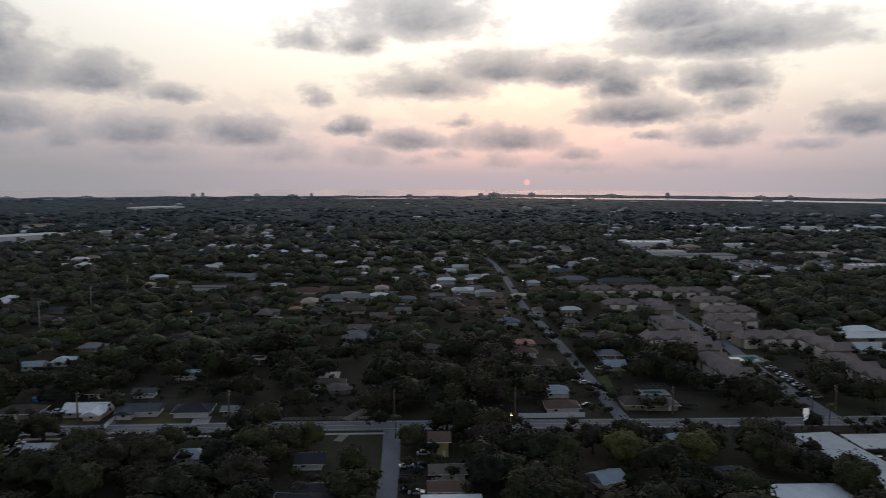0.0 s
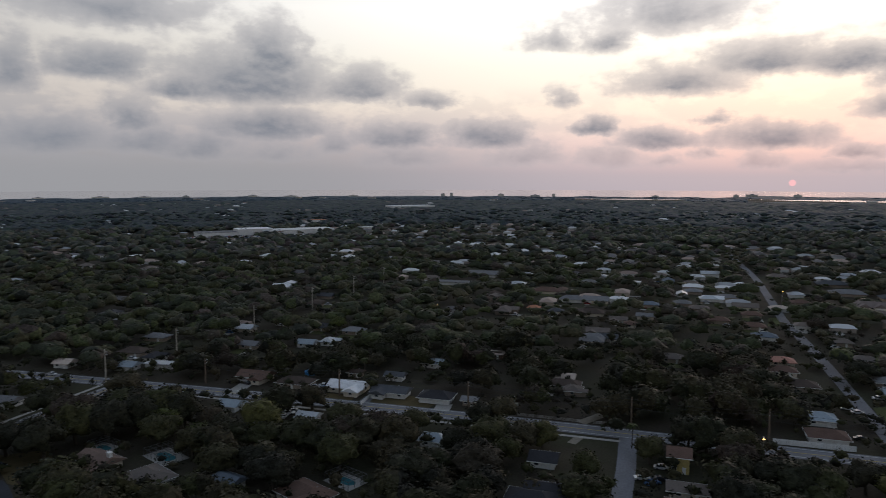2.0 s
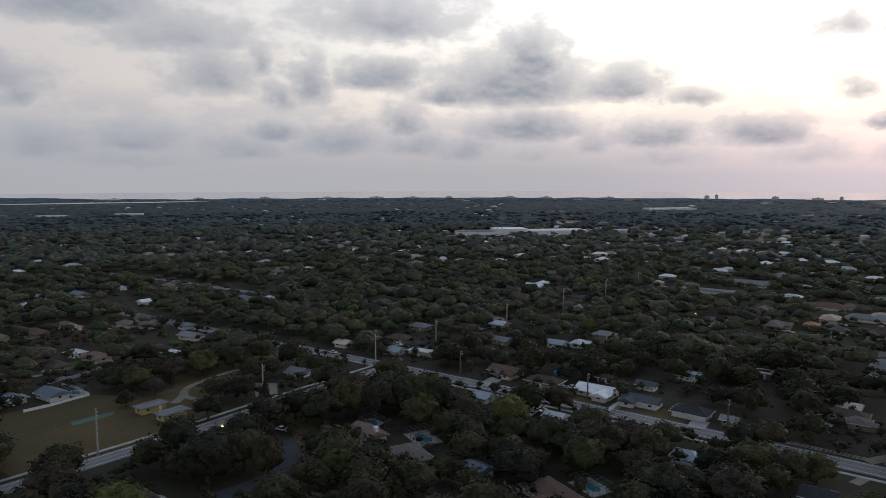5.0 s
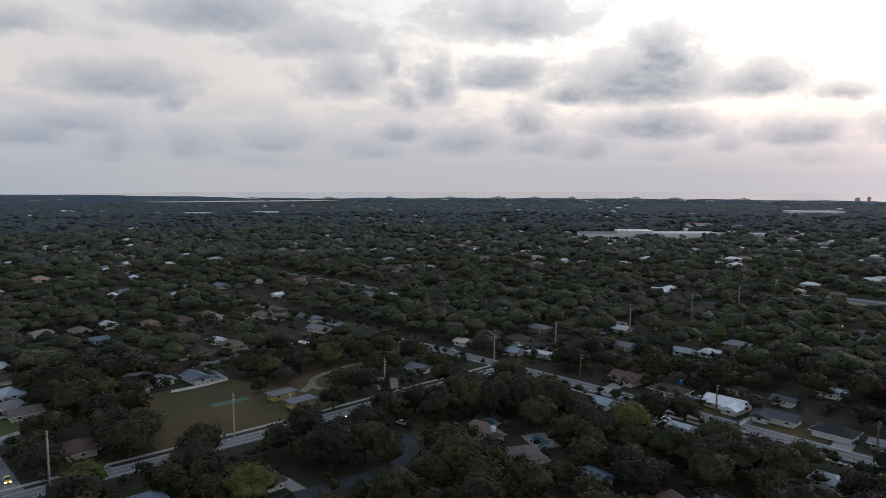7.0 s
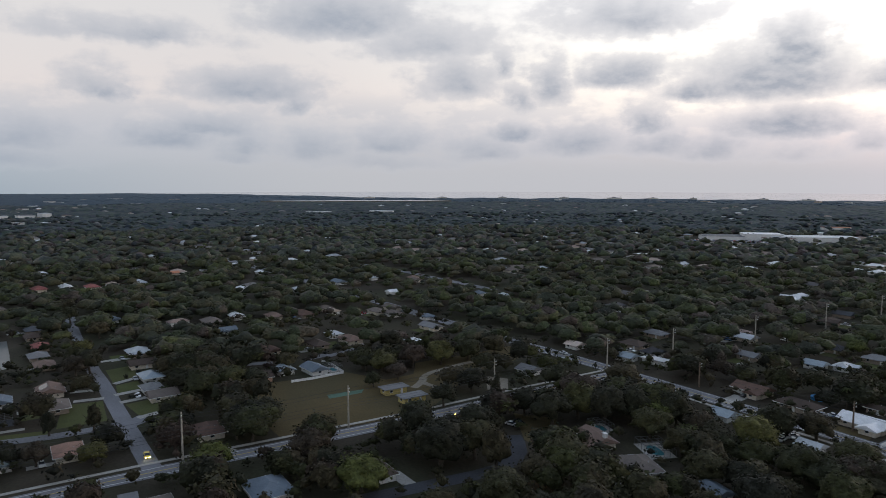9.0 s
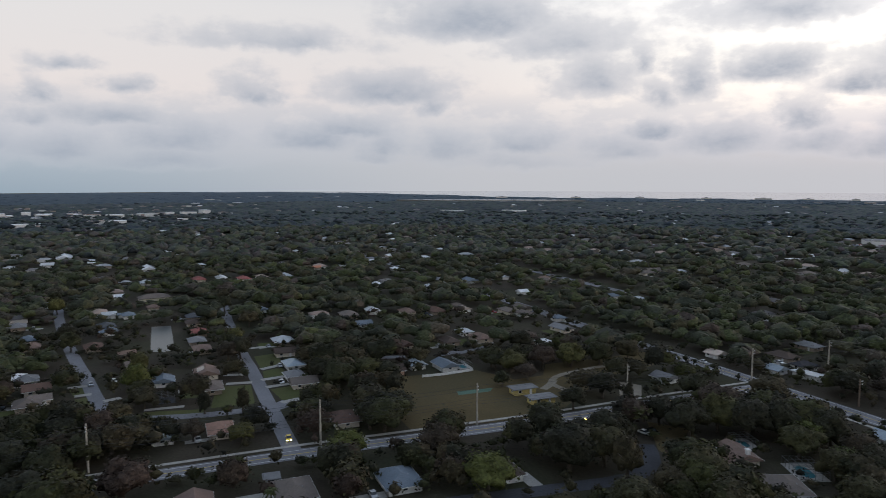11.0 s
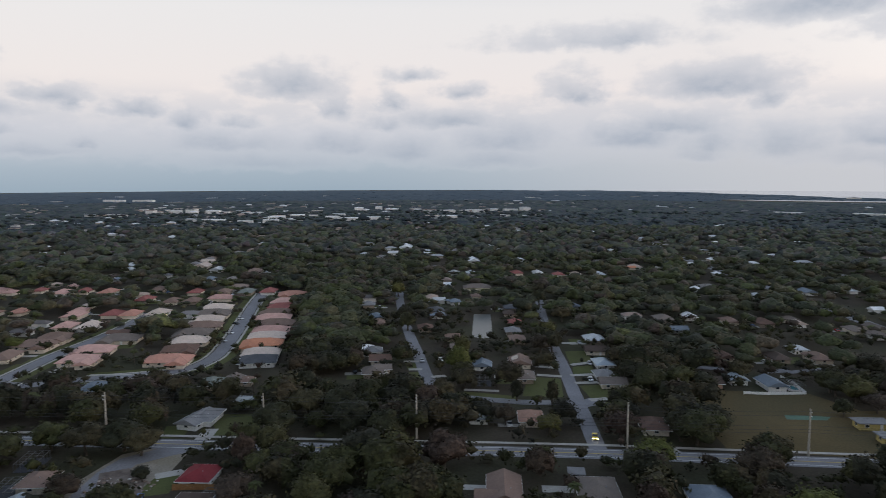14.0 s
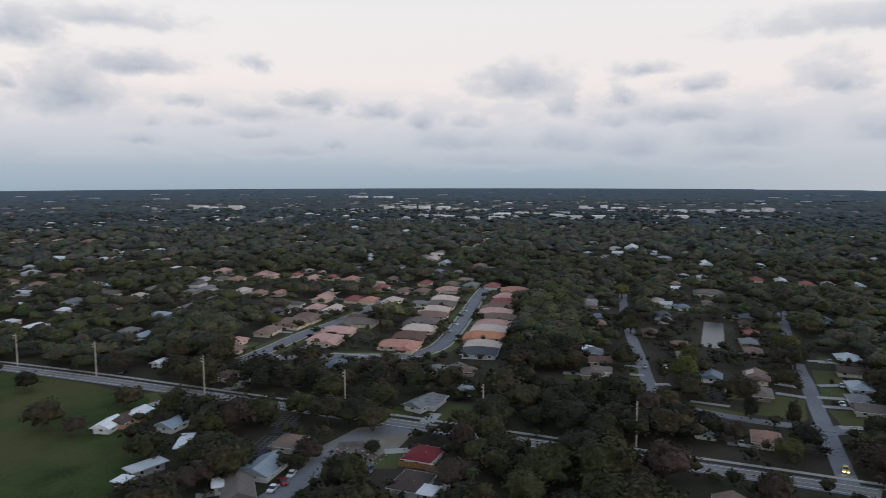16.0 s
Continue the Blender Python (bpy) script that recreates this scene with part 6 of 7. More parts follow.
def car(x, y, yaw, colour="white"):
    m = pose(x, y, 0.06, 0, 0, yaw)
    if colour in CARS:
        return copy_thing(CARS[colour], m)
    words = {"white": "white saloon car parked on a drive", "silver": "silver saloon car parked on a drive", "black": "black saloon car parked on a drive", "red": "red saloon car parked on a drive",
             "blue": "blue saloon car parked on a drive", "van": "white panel van parked on a drive", "lit": "yellow car with lit headlights at the junction"}[colour]
    paint = PAINTS["white" if colour == "van" else "yellow" if colour == "lit" else colour]
    CARS[colour] = car_build(paint, words, colour == "lit", colour == "van")
    CARS[colour].matrix_basis = m
    return CARS[colour]


car(-222.5, 19.7, -2, "lit")
car(-13.0, 194.6, 15, "white")
car(-10.0, 192.3, 40, "blue")
car(-8.2, 195.5, 10, "black")
car(-8.2, 203.8, 5, "silver")
car(-11.5, 178.9, 10, "black")
car(-9.1, 177.6, 0, "white")
car(-178.9, 230.3, 20, "black")
car(-171.9, 231.4, 75, "black")
car(-89.5, 237.4, 95, "white")
car(-87.1, 238.0, 95, "van")
car(-141.4, 239.1, 20, "white")
car(-138.8, 238.0, 25, "blue")
car(-143.7, 236.2, 5, "silver")
car(-139.2, 135.4, 60, "red")
car(-190.7, 133.2, 20, "white")
car(-191.0, 136.5, 10, "black")
car(-242.6, 29.1, 10, "red")
car(-326.9, 68.3, 5, "white")
car(-332.8, 86.8, 40, "white")
car(-223.9, 330.9, 5, "white")
car(-259.7, 211.6, 184, "white")
car(-136.7, 205.9, 15, "white")
car(-136.1, 202.2, 100, "white")
car(-136.4, 208.1, 60, "silver")
car(-162.1, -103.5, 20, "blue")
car(-140.1, -120.7, 15, "white")
car(-149.7, -122.0, 20, "white")
car(-144.6, -121.0, 60, "red")
car(-199.3, -252.5, 20, "black")
car(-212.3, -201.6, 60, "white")
car(52.6, 282.3, 5, "white")
car(55.4, 278.4, 8, "silver")
car(66.3, 299.7, 3, "white")
car(51.1, 250.1, 3, "black")
for k_ in range(9):
    car(142 + 0.2 * k_, 262 + 5.2 * k_, 10, ("white", "silver", "black", "white", "blue")[k_ % 5])
for k_ in range(8):
    car(147 + 0.5 * k_, 350 + 4.6 * k_, 5, ("silver", "white", "black", "red")[k_ % 4])
car(-310.2, -43.6, 14, "white")
car(-308.2, -52.0, 14, "silver")
car(-287.8, 23.1, 5, "white")
car(-313.4, 24.6, 5, "silver")
car(-352.7, -14.8, 5, "white")
car(-333.0, -161.2, 70, "silver")
car(-351.5, -165.8, 70, "white")
car(-374.7, -173.0, 70, "black")
car(-388.5, -176.6, 70, "white")


# ---------------------------------------------------------------- drives, lawns, fences, pools
def drive(ax, ay, bx, by, width=3.2, mat=None, label="pale concrete driveway"):
    return ribbon("driveway", [(ax, ay), (bx, by)], width, 0.07, mat or CONCRETE, label, category="driveway")


drive(-307.0, 0.2, -305.1, 10.4)
drive(-293.3, 0.9, -292.3, 11.4)
drive(-311.2, 16.1, -316.4, 25.1)
drive(-294.6, 15.2, -297.2, 25.1)
drive(-283.4, 16.5, -285.8, 26.1)
drive(-261.7, 20.8, -264.6, 28.0)
drive(-268.5, -28.1, -268.6, -14.2, 2.6)
drive(-294.4, -55.7, -295.5, -49.8)
drive(-307.1, -60.5, -308.3, -53.3)
drive(-284.3, -43.8, -286.9, -38.1)
drive(-352.5, 12.9, -354.3, 21.0)
drive(-173.4, 230.7, -171.0, 217.8, 6)
drive(-87.9, 236.2, -86.6, 228.4, 6)
drive(-118.2, 233.9, -116.7, 219.6, 4, ASPHALT, "grey asphalt driveway")
drive(-138.3, 138.4, -138.7, 127.6, 4)
drive(-175.5, 81.1, -164.9, 81.9, 4)
drive(-211.0, 45.4, -222.4, 39.4, 3)
drive(-214.1, -108.8, -200.7, -106.8, 5)
drive(-176.3, -107.3, -181.7, -99.3, 4)
drive(-202.0, -196.5, -212.5, -195.7, 4)
drive(-175.0, -208.2, -186.4, -207.5, 4)
drive(-219.2, -200.2, -203.5, -193.4, 5)
drive(-36.8, 233.9, -32.3, 242.1, 4, SHELL, "pale shell track to a gate")
drive(-32.3, 242.1, -26.9, 253.0, 4, SHELL, "pale shell track to a gate")
drive(-36.5, 214.1, -34.8, 221.1, 3, SHELL, "broken pale concrete drive")
drive(-310.6, 108.6, -320.0, 130.1, 4, ASPHALT, "grey residential street end")
drive(-310.3, 98.2, -314.6, 111.4, 5, ASPHALT, "grey residential street end")
drive(-327.5, 125.9, -326.7, 134.4, 4)
drive(-315.5, 68.6, -312.9, 83.1, 5, ASPHALT, "grey turning loop")
drive(-260.0, -208.6, -271.4, -210.6, 4)
drive(-273.5, -146.3, -273.2, -155.9, 1.8)
drive(-273.2, -155.9, -268.4, -191.4, 1.8)


def lawn(label, *corners, mat=None):
    return patch("ground_lawn", mat or GRASS, list(corners), label, 0.035)


lawn("short green front lawn", (-335.7, 14.3), (-339.2, 26.4), (-317.4, 25.2), (-313.2, 15.9))
lawn("short green front lawn", (-308.3, 16.7), (-312.3, 25.3), (-299.0, 25.8), (-296.2, 16.5))
lawn("short green front lawn", (-280.0, 18.0), (-283.0, 29.7), (-267.4, 28.9), (-264.5, 21.4))
lawn("short green front lawn", (-259.3, 23.7), (-260.9, 29.3), (-247.7, 26.8), (-246.7, 24.2))
lawn("short green front lawn", (-290.2, -2.8), (-288.9, 10.8), (-264.0, 11.1), (-263.4, -4.8))
lawn("short green back lawn", (-266.3, -27.9), (-262.9, -7.0), (-256.1, -6.8), (-258.1, -28.2))
lawn("short green front lawn", (-305.2, -59.7), (-306.4, -52.5), (-294.6, -48.7), (-292.7, -55.4))
lawn("short green front lawn", (-290.2, -55.0), (-292.9, -48.4), (-276.5, -43.6), (-277.2, -50.4))
lawn("short green side lawn", (-338.5, -130.8), (-340.1, -125.1), (-319.0, -116.8), (-317.7, -122.5))
lawn("short green front lawn", (-219.1, -111.2), (-228.5, -112.3), (-229.7, -98.7), (-210.6, -90.8), (-208.8, -103.0))
lawn("short green front lawn", (-207.5, -105.5), (-220.9, -108.8), (-230.7, -98.8), (-215.8, -92.3))
lawn("short green front lawn", (-203.9, -121.7), (-214.2, -125.3), (-216.8, -117.2), (-206.0, -114.8))
lawn("short green front lawn", (-162.7, -106.8), (-178.9, -106.9), (-179.3, -101.0), (-167.0, -97.9))
lawn("short green estate lawn", (-223.4, -207.1), (-244.4, -205.9), (-241.9, -189.5), (-215.9, -194.2))
lawn("short green verge", (-170.1, -237.7), (-187.5, -217.9), (-187.3, -202.5), (-165.2, -198.2), (-162.4, -224.2))
lawn("bright green back lawn", (-150.0, 132.2), (-150.0, 140.3), (-142.2, 138.7), (-141.5, 130.1))
lawn("thin brown front lawn", (-118.5, 230.6), (-103.6, 240.6), (-91.1, 237.0), (-92.7, 224.2), (-111.8, 221.6), mat=DRYGRASS)
lawn("thin brown front lawn", (-136.9, 232.0), (-124.1, 233.1), (-122.3, 225.9), (-134.7, 226.6), mat=DRYGRASS)
lawn("green front lawn", (-266.3, 22.4), (-277.9, 29.5), (-264.0, 29.4), (-260.4, 21.8))
lawn("green front lawn", (-333.0, 108.3), (-339.8, 123.4), (-329.3, 123.7), (-319.6, 105.1))
lawn("green front lawn", (-322.8, 121.2), (-326.2, 131.2), (-318.9, 129.7), (-316.5, 118.9))
lawn("bright green front lawn", (40.3, 455.3), (46.4, 459.6), (46.6, 432.2), (38.1, 430.1))
lawn("bright green front lawn", (62.2, 288.3), (67.8, 291.8), (66.3, 274.8), (61.5, 271.0))
lawn("dry brown yard", (-200.9, 141.1), (-188.9, 151.3), (-174.6, 142.3), (-169.5, 128.9), (-178.1, 129.6), mat=DRYGRASS)


def panel_fence(points, hgt, mat, label, rails=False):
    """A fence of posts with solid panels, or with three rails, along a line."""
    ob = empty("fence", pose(points[0][0], points[0][1], 0), label, "fence")
    for (ax, ay), (bx, by) in zip(points, points[1:]):
        L = math.hypot(bx - ax, by - ay)
        n = max(1, round(L / 2.6))
        ang = math.degrees(math.atan2(by - ay, bx - ax))
        bay = Shape()
        if rails:
            for z in (0.35, 0.75, 1.15):
                bay.box(0, -0.03, z * hgt / 1.3 - 0.07, L / n, 0.03, z * hgt / 1.3 + 0.07)
        else:
            for q in range(4):
                bay.box(L / n * q / 4 + 0.02, -0.03, 0.05, L / n * (q + 1) / 4 - 0.02, 0.03, hgt - 0.05)
        me, post = bay.mesh("panel", mat), Shape().box(-0.07, -0.07, 0, 0.07, 0.07, hgt + 0.06, 0.02).mesh("post", mat)
        for k in range(n):
            m = pose(ax + (bx - ax) * k / n - points[0][0], ay + (by - ay) * k / n - points[0][1], 0, 0, 0, ang)
            part("rail" if rails else "panel", me, ob, at=m)
            part("post", post, ob, at=m)
    return ob


panel_fence([(-59, 233.2), (-37, 234.3)], 1.2, CONCRETE, "pale grey post and rail fence along the road", rails=True)
panel_fence([(-32.5, 234.6), (-22, 236)], 1.2, CONCRETE, "pale grey post and rail fence along the road", rails=True)
panel_fence([(-164, 202), (-151, 204), (-138, 206)], 1.9, WHITE, "long white vinyl fence beside the road")
panel_fence([(-277.2, 81.4), (-277.3, 90.8), (-279.9, 105.5), (-292.9, 105.5), (-302.6, 103.4)], 1.2, WHITE, "white vinyl fence round a back garden")
panel_fence([(-168.8, -97.9), (-170.0, -91.1), (-170.5, -83.8)], 1.8, CEDAR, "new orange-brown cedar board fence")
panel_fence([(24.1, 236.9), (47.8, 238.5)], 1.9, WHITE, "long white vinyl fence beside the road")
panel_fence([(-116.9, 223.7), (-118.4, 240.3)], 1.6, WHITE, "white vinyl fence beside a drive")
panel_fence([(-223.7, -51.1), (-225.9, -42.4)], 1.6, WHITE, "pale garden wall fence under trees")


def pool_cage(x, y, yaw, w, d, hgt=2.5, water=True):
    """A swimming pool in a screened frame beside a house."""
    ob = empty("pool_enclosure", pose(x, y, 0, 0, 0, yaw), "screened pool enclosure with a slim metal frame", "pool enclosure", "pool enclosures")
    s = Shape()
    nx, ny = max(2, round(w / 2.2)), max(2, round(d / 2.2))
    for i in range(nx + 1):
        px = -w / 2 + w * i / nx
        s.box(px - 0.06, -d / 2, hgt - 0.12, px + 0.06, d / 2, hgt)
        for py in (-d / 2, d / 2):
            s.box(px - 0.05, py - 0.05, 0, px + 0.05, py + 0.05, hgt)
    for j in range(ny + 1):
        py = -d / 2 + d * j / ny
        s.box(-w / 2, py - 0.06, hgt - 0.13, w / 2, py + 0.06, hgt - 0.01)
        for px in (-w / 2, w / 2):
            s.box(px - 0.05, py - 0.05, 0, px + 0.05, py + 0.05, hgt)
    part("frame", s.mesh("frame", MESH), ob, "dark bronze frame")
    part("deck", Shape().box(-w / 2 - 0.3, -d / 2 - 0.3, 0.0, w / 2 + 0.3, d / 2 + 0.3, 0.1).mesh("deck", CONCRETE if water else DARK_ASPHALT), ob)
    if water:
        n = 20
        part("pool_water", mesh_of("pool_water", [(w * 0.34 * math.cos(2 * math.pi * i / n), d * 0.3 * math.sin(2 * math.pi * i / n) * (1 + 0.2 * math.cos(4 * math.pi * i / n)), 0.12) for i in range(n)], [tuple(range(n))], POOL), ob, "blue-green pool water")
    keep_clear(x, y, max(w, d) / 2, 10)
    return ob


pool_cage(-150.4, 159.9, -20, 12, 8)
pool_cage(-173.6, 158.4, -12, 8, 6)
pool_cage(-90.8, 164.1, -20, 10, 7)
pool_cage(-161.3, -140.9, 15, 10, 6, water=False)
pool_cage(-178.9, -147.9, 15, 10, 6, water=False)
pool_cage(-163.2, -83.9, 4, 8, 5, water=False)
pool_cage(-249.8, -177.4, 12, 12, 6)
pool_cage(-303.6, -23.7, 4, 9, 6)
pool_cage(-278.2, -21.6, 4, 8, 7, water=False)
pool_cage(-287.9, 103.4, 8, 8, 6)
pool_cage(80.3, 267.7, 3, 12, 7)


def open_pool(x, y, yaw, w, d):
    ob = empty("swimming_pool", pose(x, y, 0, 0, 0, yaw), "open blue-green swimming pool with a pale deck", "pool")
    part("deck", Shape().box(-w / 2 - 3, -d / 2 - 3, 0, w / 2 + 3, d / 2 + 3, 0.12).mesh("deck", CONCRETE), ob)
    part("pool_water", Shape().box(-w / 2, -d / 2, 0.05, w / 2, d / 2, 0.15).mesh("pool_water", POOL), ob)
    keep_clear(x, y, w / 2 + 4, 14)


open_pool(138.6, 319.6, 10, 13, 7)


def round_pool(x, y, r):
    """An above-ground pool under a blue cover."""
    ob = empty("garden_pool", pose(x, y, 0), "round garden pool under a blue cover", "pool")
    part("side", Shape().tube(0, 0, 0, 1.2, r, r, 20).mesh("side", BLUE_TARP), ob)
    part("cover", Shape().tube(0, 0, 1.21, 1.36, r + 0.05, r * 0.7, 20).mesh("cover", BLUE_TARP), ob)


round_pool(-156.2, 253.7, 3.0)


def dome_shelter(x, y):
    ob = empty("dome_shelter", pose(x, y, 0, 0, 0, 20), "white arched fabric shelter", "shelter")
    n = 10
    arc = [(2.0 * math.cos(math.pi * k / n), 2.4 * math.sin(math.pi * k / n)) for k in range(n + 1)]
    vs = [(a, -2.5, b) for a, b in arc] + [(a, 2.5, b) for a, b in arc]
    part("cover", mesh_of("cover", vs, [(k, k + 1, n + 2 + k, n + 1 + k) for k in range(n)] + [tuple(range(n, -1, -1)), tuple(range(n + 1, 2 * n + 2))], WHITE), ob)
    keep_clear(x, y, 3, 15)


dome_shelter(-64.3, 245.7)


# ---------------------------------------------------------------- palms
FROND = leaf_material("palm_fronds", [(0.05, 0.06, 0.025), (0.045, 0.055, 0.02), (0.06, 0.065, 0.03)])


def palm_meshes():
    trunk = Shape()
    for k in range(6):
        trunk.tube(0.05 * math.sin(k), 0.05 * math.cos(k), k * 1.3, (k + 1) * 1.3 + 0.03, 0.19 - 0.008 * k, 0.16 - 0.008 * k, 7)
    r = random.Random(4)
    v, f = [], []
    for k in range(22):
        a, up = 2 * math.pi * k / 11 + r.uniform(-0.2, 0.2), r.uniform(0.2, 1.1)
        for j in range(5):
            t0, t1 = j / 5, (j + 1) / 5
            for sgn in (-1, 1):
                n = len(v)
                for t in (t0, t1):
                    out, z = 2.3 * t, 7.8 + up * 1.7 * t - 2.2 * t * t
                    wdt = 0.42 * math.sin(math.pi * min(0.95, t + 0.12))
                    v.append((math.cos(a) * out, math.sin(a) * out, z))
                    v.append((math.cos(a) * out - math.sin(a) * wdt * sgn, math.sin(a) * out + math.cos(a) * wdt * sgn, z - 0.25 * wdt))
                f.append((n, n + 1, n + 3, n + 2))
    return trunk.mesh("trunk", BARK, True), mesh_of("frond_crown", v, f, FROND)


PALM_TRUNK, PALM_CROWN = palm_meshes()


def palm(x, y, size=1.0):
    ob = empty("palm_tree", pose(x, y, 0, 0, 0, (x * 37) % 360), "slim palm tree with a ragged frond crown", "palm", "palm trees")
    s = Matrix.LocRotScale(None, None, (size, size, size))
    part("trunk", PALM_TRUNK, ob, at=s)
    part("frond_crown", PALM_CROWN, ob, at=s)
    keep_disc(x, y, 2.5)
    return ob


for px_, py_ in ((-144.5, 251.9), (-132.7, 257.9), (122.3, 240.4), (132.1, 245.8), (114.5, 257.3), (103.7, 246.5), (130.4, 231.3), (134.0, 286.1), (119.9, 315.3),
                 (68.7, 271.7), (-246.0, -107.3), (-261.3, -196.0), (-282.6, -179.4), (-170.0, 10.4), (-160.1, -70.3), (-17.9, 216.9)):
    palm(px_, py_)


# front yards: a lawn, a drive and now and then a car before the houses
yard = random.Random(77)
for hx, hy, hyaw, hw, hd, hgar in HOUSES:
    if hw < 8 or not 95 < math.hypot(hx, hy) < 640:
        continue
    hc, hs = math.cos(radians(hyaw)), math.sin(radians(hyaw))
    spot = lambda p, q: (hx + hc * p - hs * q, hy + hs * p + hc * q)
    turn = -1 if spot(0, -hd)[0] ** 2 + spot(0, -hd)[1] ** 2 < spot(0, hd)[0] ** 2 + spot(0, hd)[1] ** 2 else 1
    if hgar:
        turn = -1
    deep = yard.uniform(6, 9)
    along = -hw / 2 + 3.0 if hgar else yard.choice((-1, 1)) * hw * 0.36
    tests = [spot(p, turn * (hd / 2 + q)) for p in (-hw * 0.5, along - 1.6, along + 1.6, hw * 0.5) for q in (deep, deep + 1.5)] + [spot(along, turn * (hd / 2 + deep * 0.75))]
    if any(TAKEN[int((q[0] - X0) / CELL), int((q[1] - Y0) / CELL)] & 1 for q in tests):
        continue
    kind = yard.random()
    if kind < 0.6:
        lawn("short green front lawn" if kind < 0.35 else "thin brown front lawn", spot(-hw * 0.55, turn * hd / 2), spot(hw * 0.55, turn * hd / 2), spot(hw * 0.55, turn * (hd / 2 + deep)), spot(-hw * 0.55, turn * (hd / 2 + deep)),
             mat=GRASS if kind < 0.35 else WORN)
    if yard.random() < 0.8:
        drive(*spot(along, turn * (hd / 2 + 0.2)), *spot(along, turn * (hd / 2 + deep + 1)), yard.uniform(2.8, 4.4))
        if yard.random() < 0.5:
            car(*spot(along, turn * (hd / 2 + 3.8)), hyaw + yard.uniform(-4, 4), yard.choice(("white", "silver", "black", "red", "blue", "white", "silver")))


# broken paving and debris on the bare yard
RUBBLE = material("brown_rubble", (0.13, 0.105, 0.09), 0.95, spread=0.35, scale=0.5, fine_scale=3.0, second=(0.2, 0.17, 0.15), bump=0.4)
patch("ground_rubble", RUBBLE, [(-175.9, -124.3), (-180.5, -117.9), (-173.5, -108.5), (-160.9, -103.0), (-155.0, -106.0), (-158.3, -114.6)], "brown broken paving and gravel", z=0.19, category="rubble")
heap, chip = Shape(), random.Random(5)
(hx0, hy0), (hx1, hy1) = (-173.9, -122.0), (-160.0, -103.5)
for k in range(120):
    bx, by, bs = chip.uniform(min(hx0, hx1), max(hx0, hx1)), chip.uniform(min(hy0, hy1), max(hy0, hy1)), chip.uniform(0.12, 0.4)
    heap.box(bx - bs, by - bs * chip.uniform(0.5, 1.4), 0.16, bx + bs, by + bs * chip.uniform(0.5, 1.4), 0.2 + bs * chip.uniform(0.4, 1.1), bs * 0.25)
tagged(new("rubble_heap", heap.mesh("rubble_heap", palette("rubble_pieces", [(0.3, 0.27, 0.24), (0.16, 0.12, 0.1), (0.45, 0.43, 0.4), (0.2, 0.15, 0.12)], 0.9))), "scattered pale and brown debris on the yard", "rubble", kind="stuff")


# ---------------------------------------------------------------- trees
def sphere_points(n, r):
    v = r.normal(size=(n, 3))
    return v / np.linalg.norm(v, axis=1, keepdims=True)


def ico(level=1):
    bm = bmesh.new()
    bmesh.ops.create_icosphere(bm, subdivisions=level, radius=1.0)
    v = np.array([p.co for p in bm.verts])
    f = np.array([[p.index for p in q.verts] for q in bm.faces])
    bm.free()
    return v, f


ICO1, ICO2, ICO3, ICO4 = ico(1), ico(2), ico(3), ico(4)


def crown_arrays(seed, lobes, leaves, leaf_size, ball, low=-0.45, ragged=0.1):
    """A domed crown within a unit ball, stretched later: one lobed skin under a coat of leaf clumps."""
    r = np.random.default_rng(seed)
    k = np.arange(lobes) + 0.5
    up = 1 - (1 - low) * k / lobes
    turn = k * 2.39996 + r.uniform(-0.6, 0.6, lobes)
    out = np.sqrt(np.clip(1 - up ** 2, 0, 1))
    reach = 0.46 + 0.30 * r.random(lobes)
    c = np.stack([out * np.cos(turn) * reach, out * np.sin(turn) * reach, up * reach], 1)
    rad = (0.19 + 0.19 * r.random(lobes)) * min(1.5, (18 / lobes) ** 0.35)

    def skin(d):
        along = d @ c.T
        disc = along ** 2 - (c ** 2).sum(1) + rad ** 2
        far = np.where(disc > 0, along + np.sqrt(np.clip(disc, 0, None)), 0.0).max(1)
        far = np.maximum(far, 0.44)
        return np.where(d[:, 2] < low, far * np.clip(low / np.minimum(d[:, 2], -0.05), 0.3, 1), far)

    d, f = ball
    vs = [d * (skin(d) * (1 + ragged * (2 * r.random(len(d)) - 1)) * (0.95 if leaves else 1.0))[:, None]]
    f = f[(d[f][:, :, 2] > -0.75).all(1)]
    tris = [f]
    if leaves:
        n = len(d)
        d = sphere_points(leaves, r)
        d[:, 2] = np.where(d[:, 2] < -0.35, -d[:, 2], d[:, 2])
        pos = d * (skin(d) * (0.86 + 0.34 * r.random(leaves) ** 2))[:, None]
        nor = d + 0.55 * r.normal(size=d.shape) + np.array([0, 0, 0.25])
        nor /= np.linalg.norm(nor, axis=1, keepdims=True)
        e = np.cross(nor, r.normal(size=d.shape))
        e /= np.linalg.norm(e, axis=1, keepdims=True)
        g = np.cross(nor, e)
        size = leaf_size * (0.5 + r.random((leaves, 1)))
        q = np.stack([pos + e * size, pos + g * size * 0.7, pos - e * size, pos - g * size * 0.7], 1).reshape(-1, 3)
        i = n + 4 * np.arange(leaves)
        vs.append(q)
        tris += [np.stack([i, i + 1, i + 2], 1), np.stack([i, i + 2, i + 3], 1)]
    return np.concatenate(vs), np.concatenate(tris)


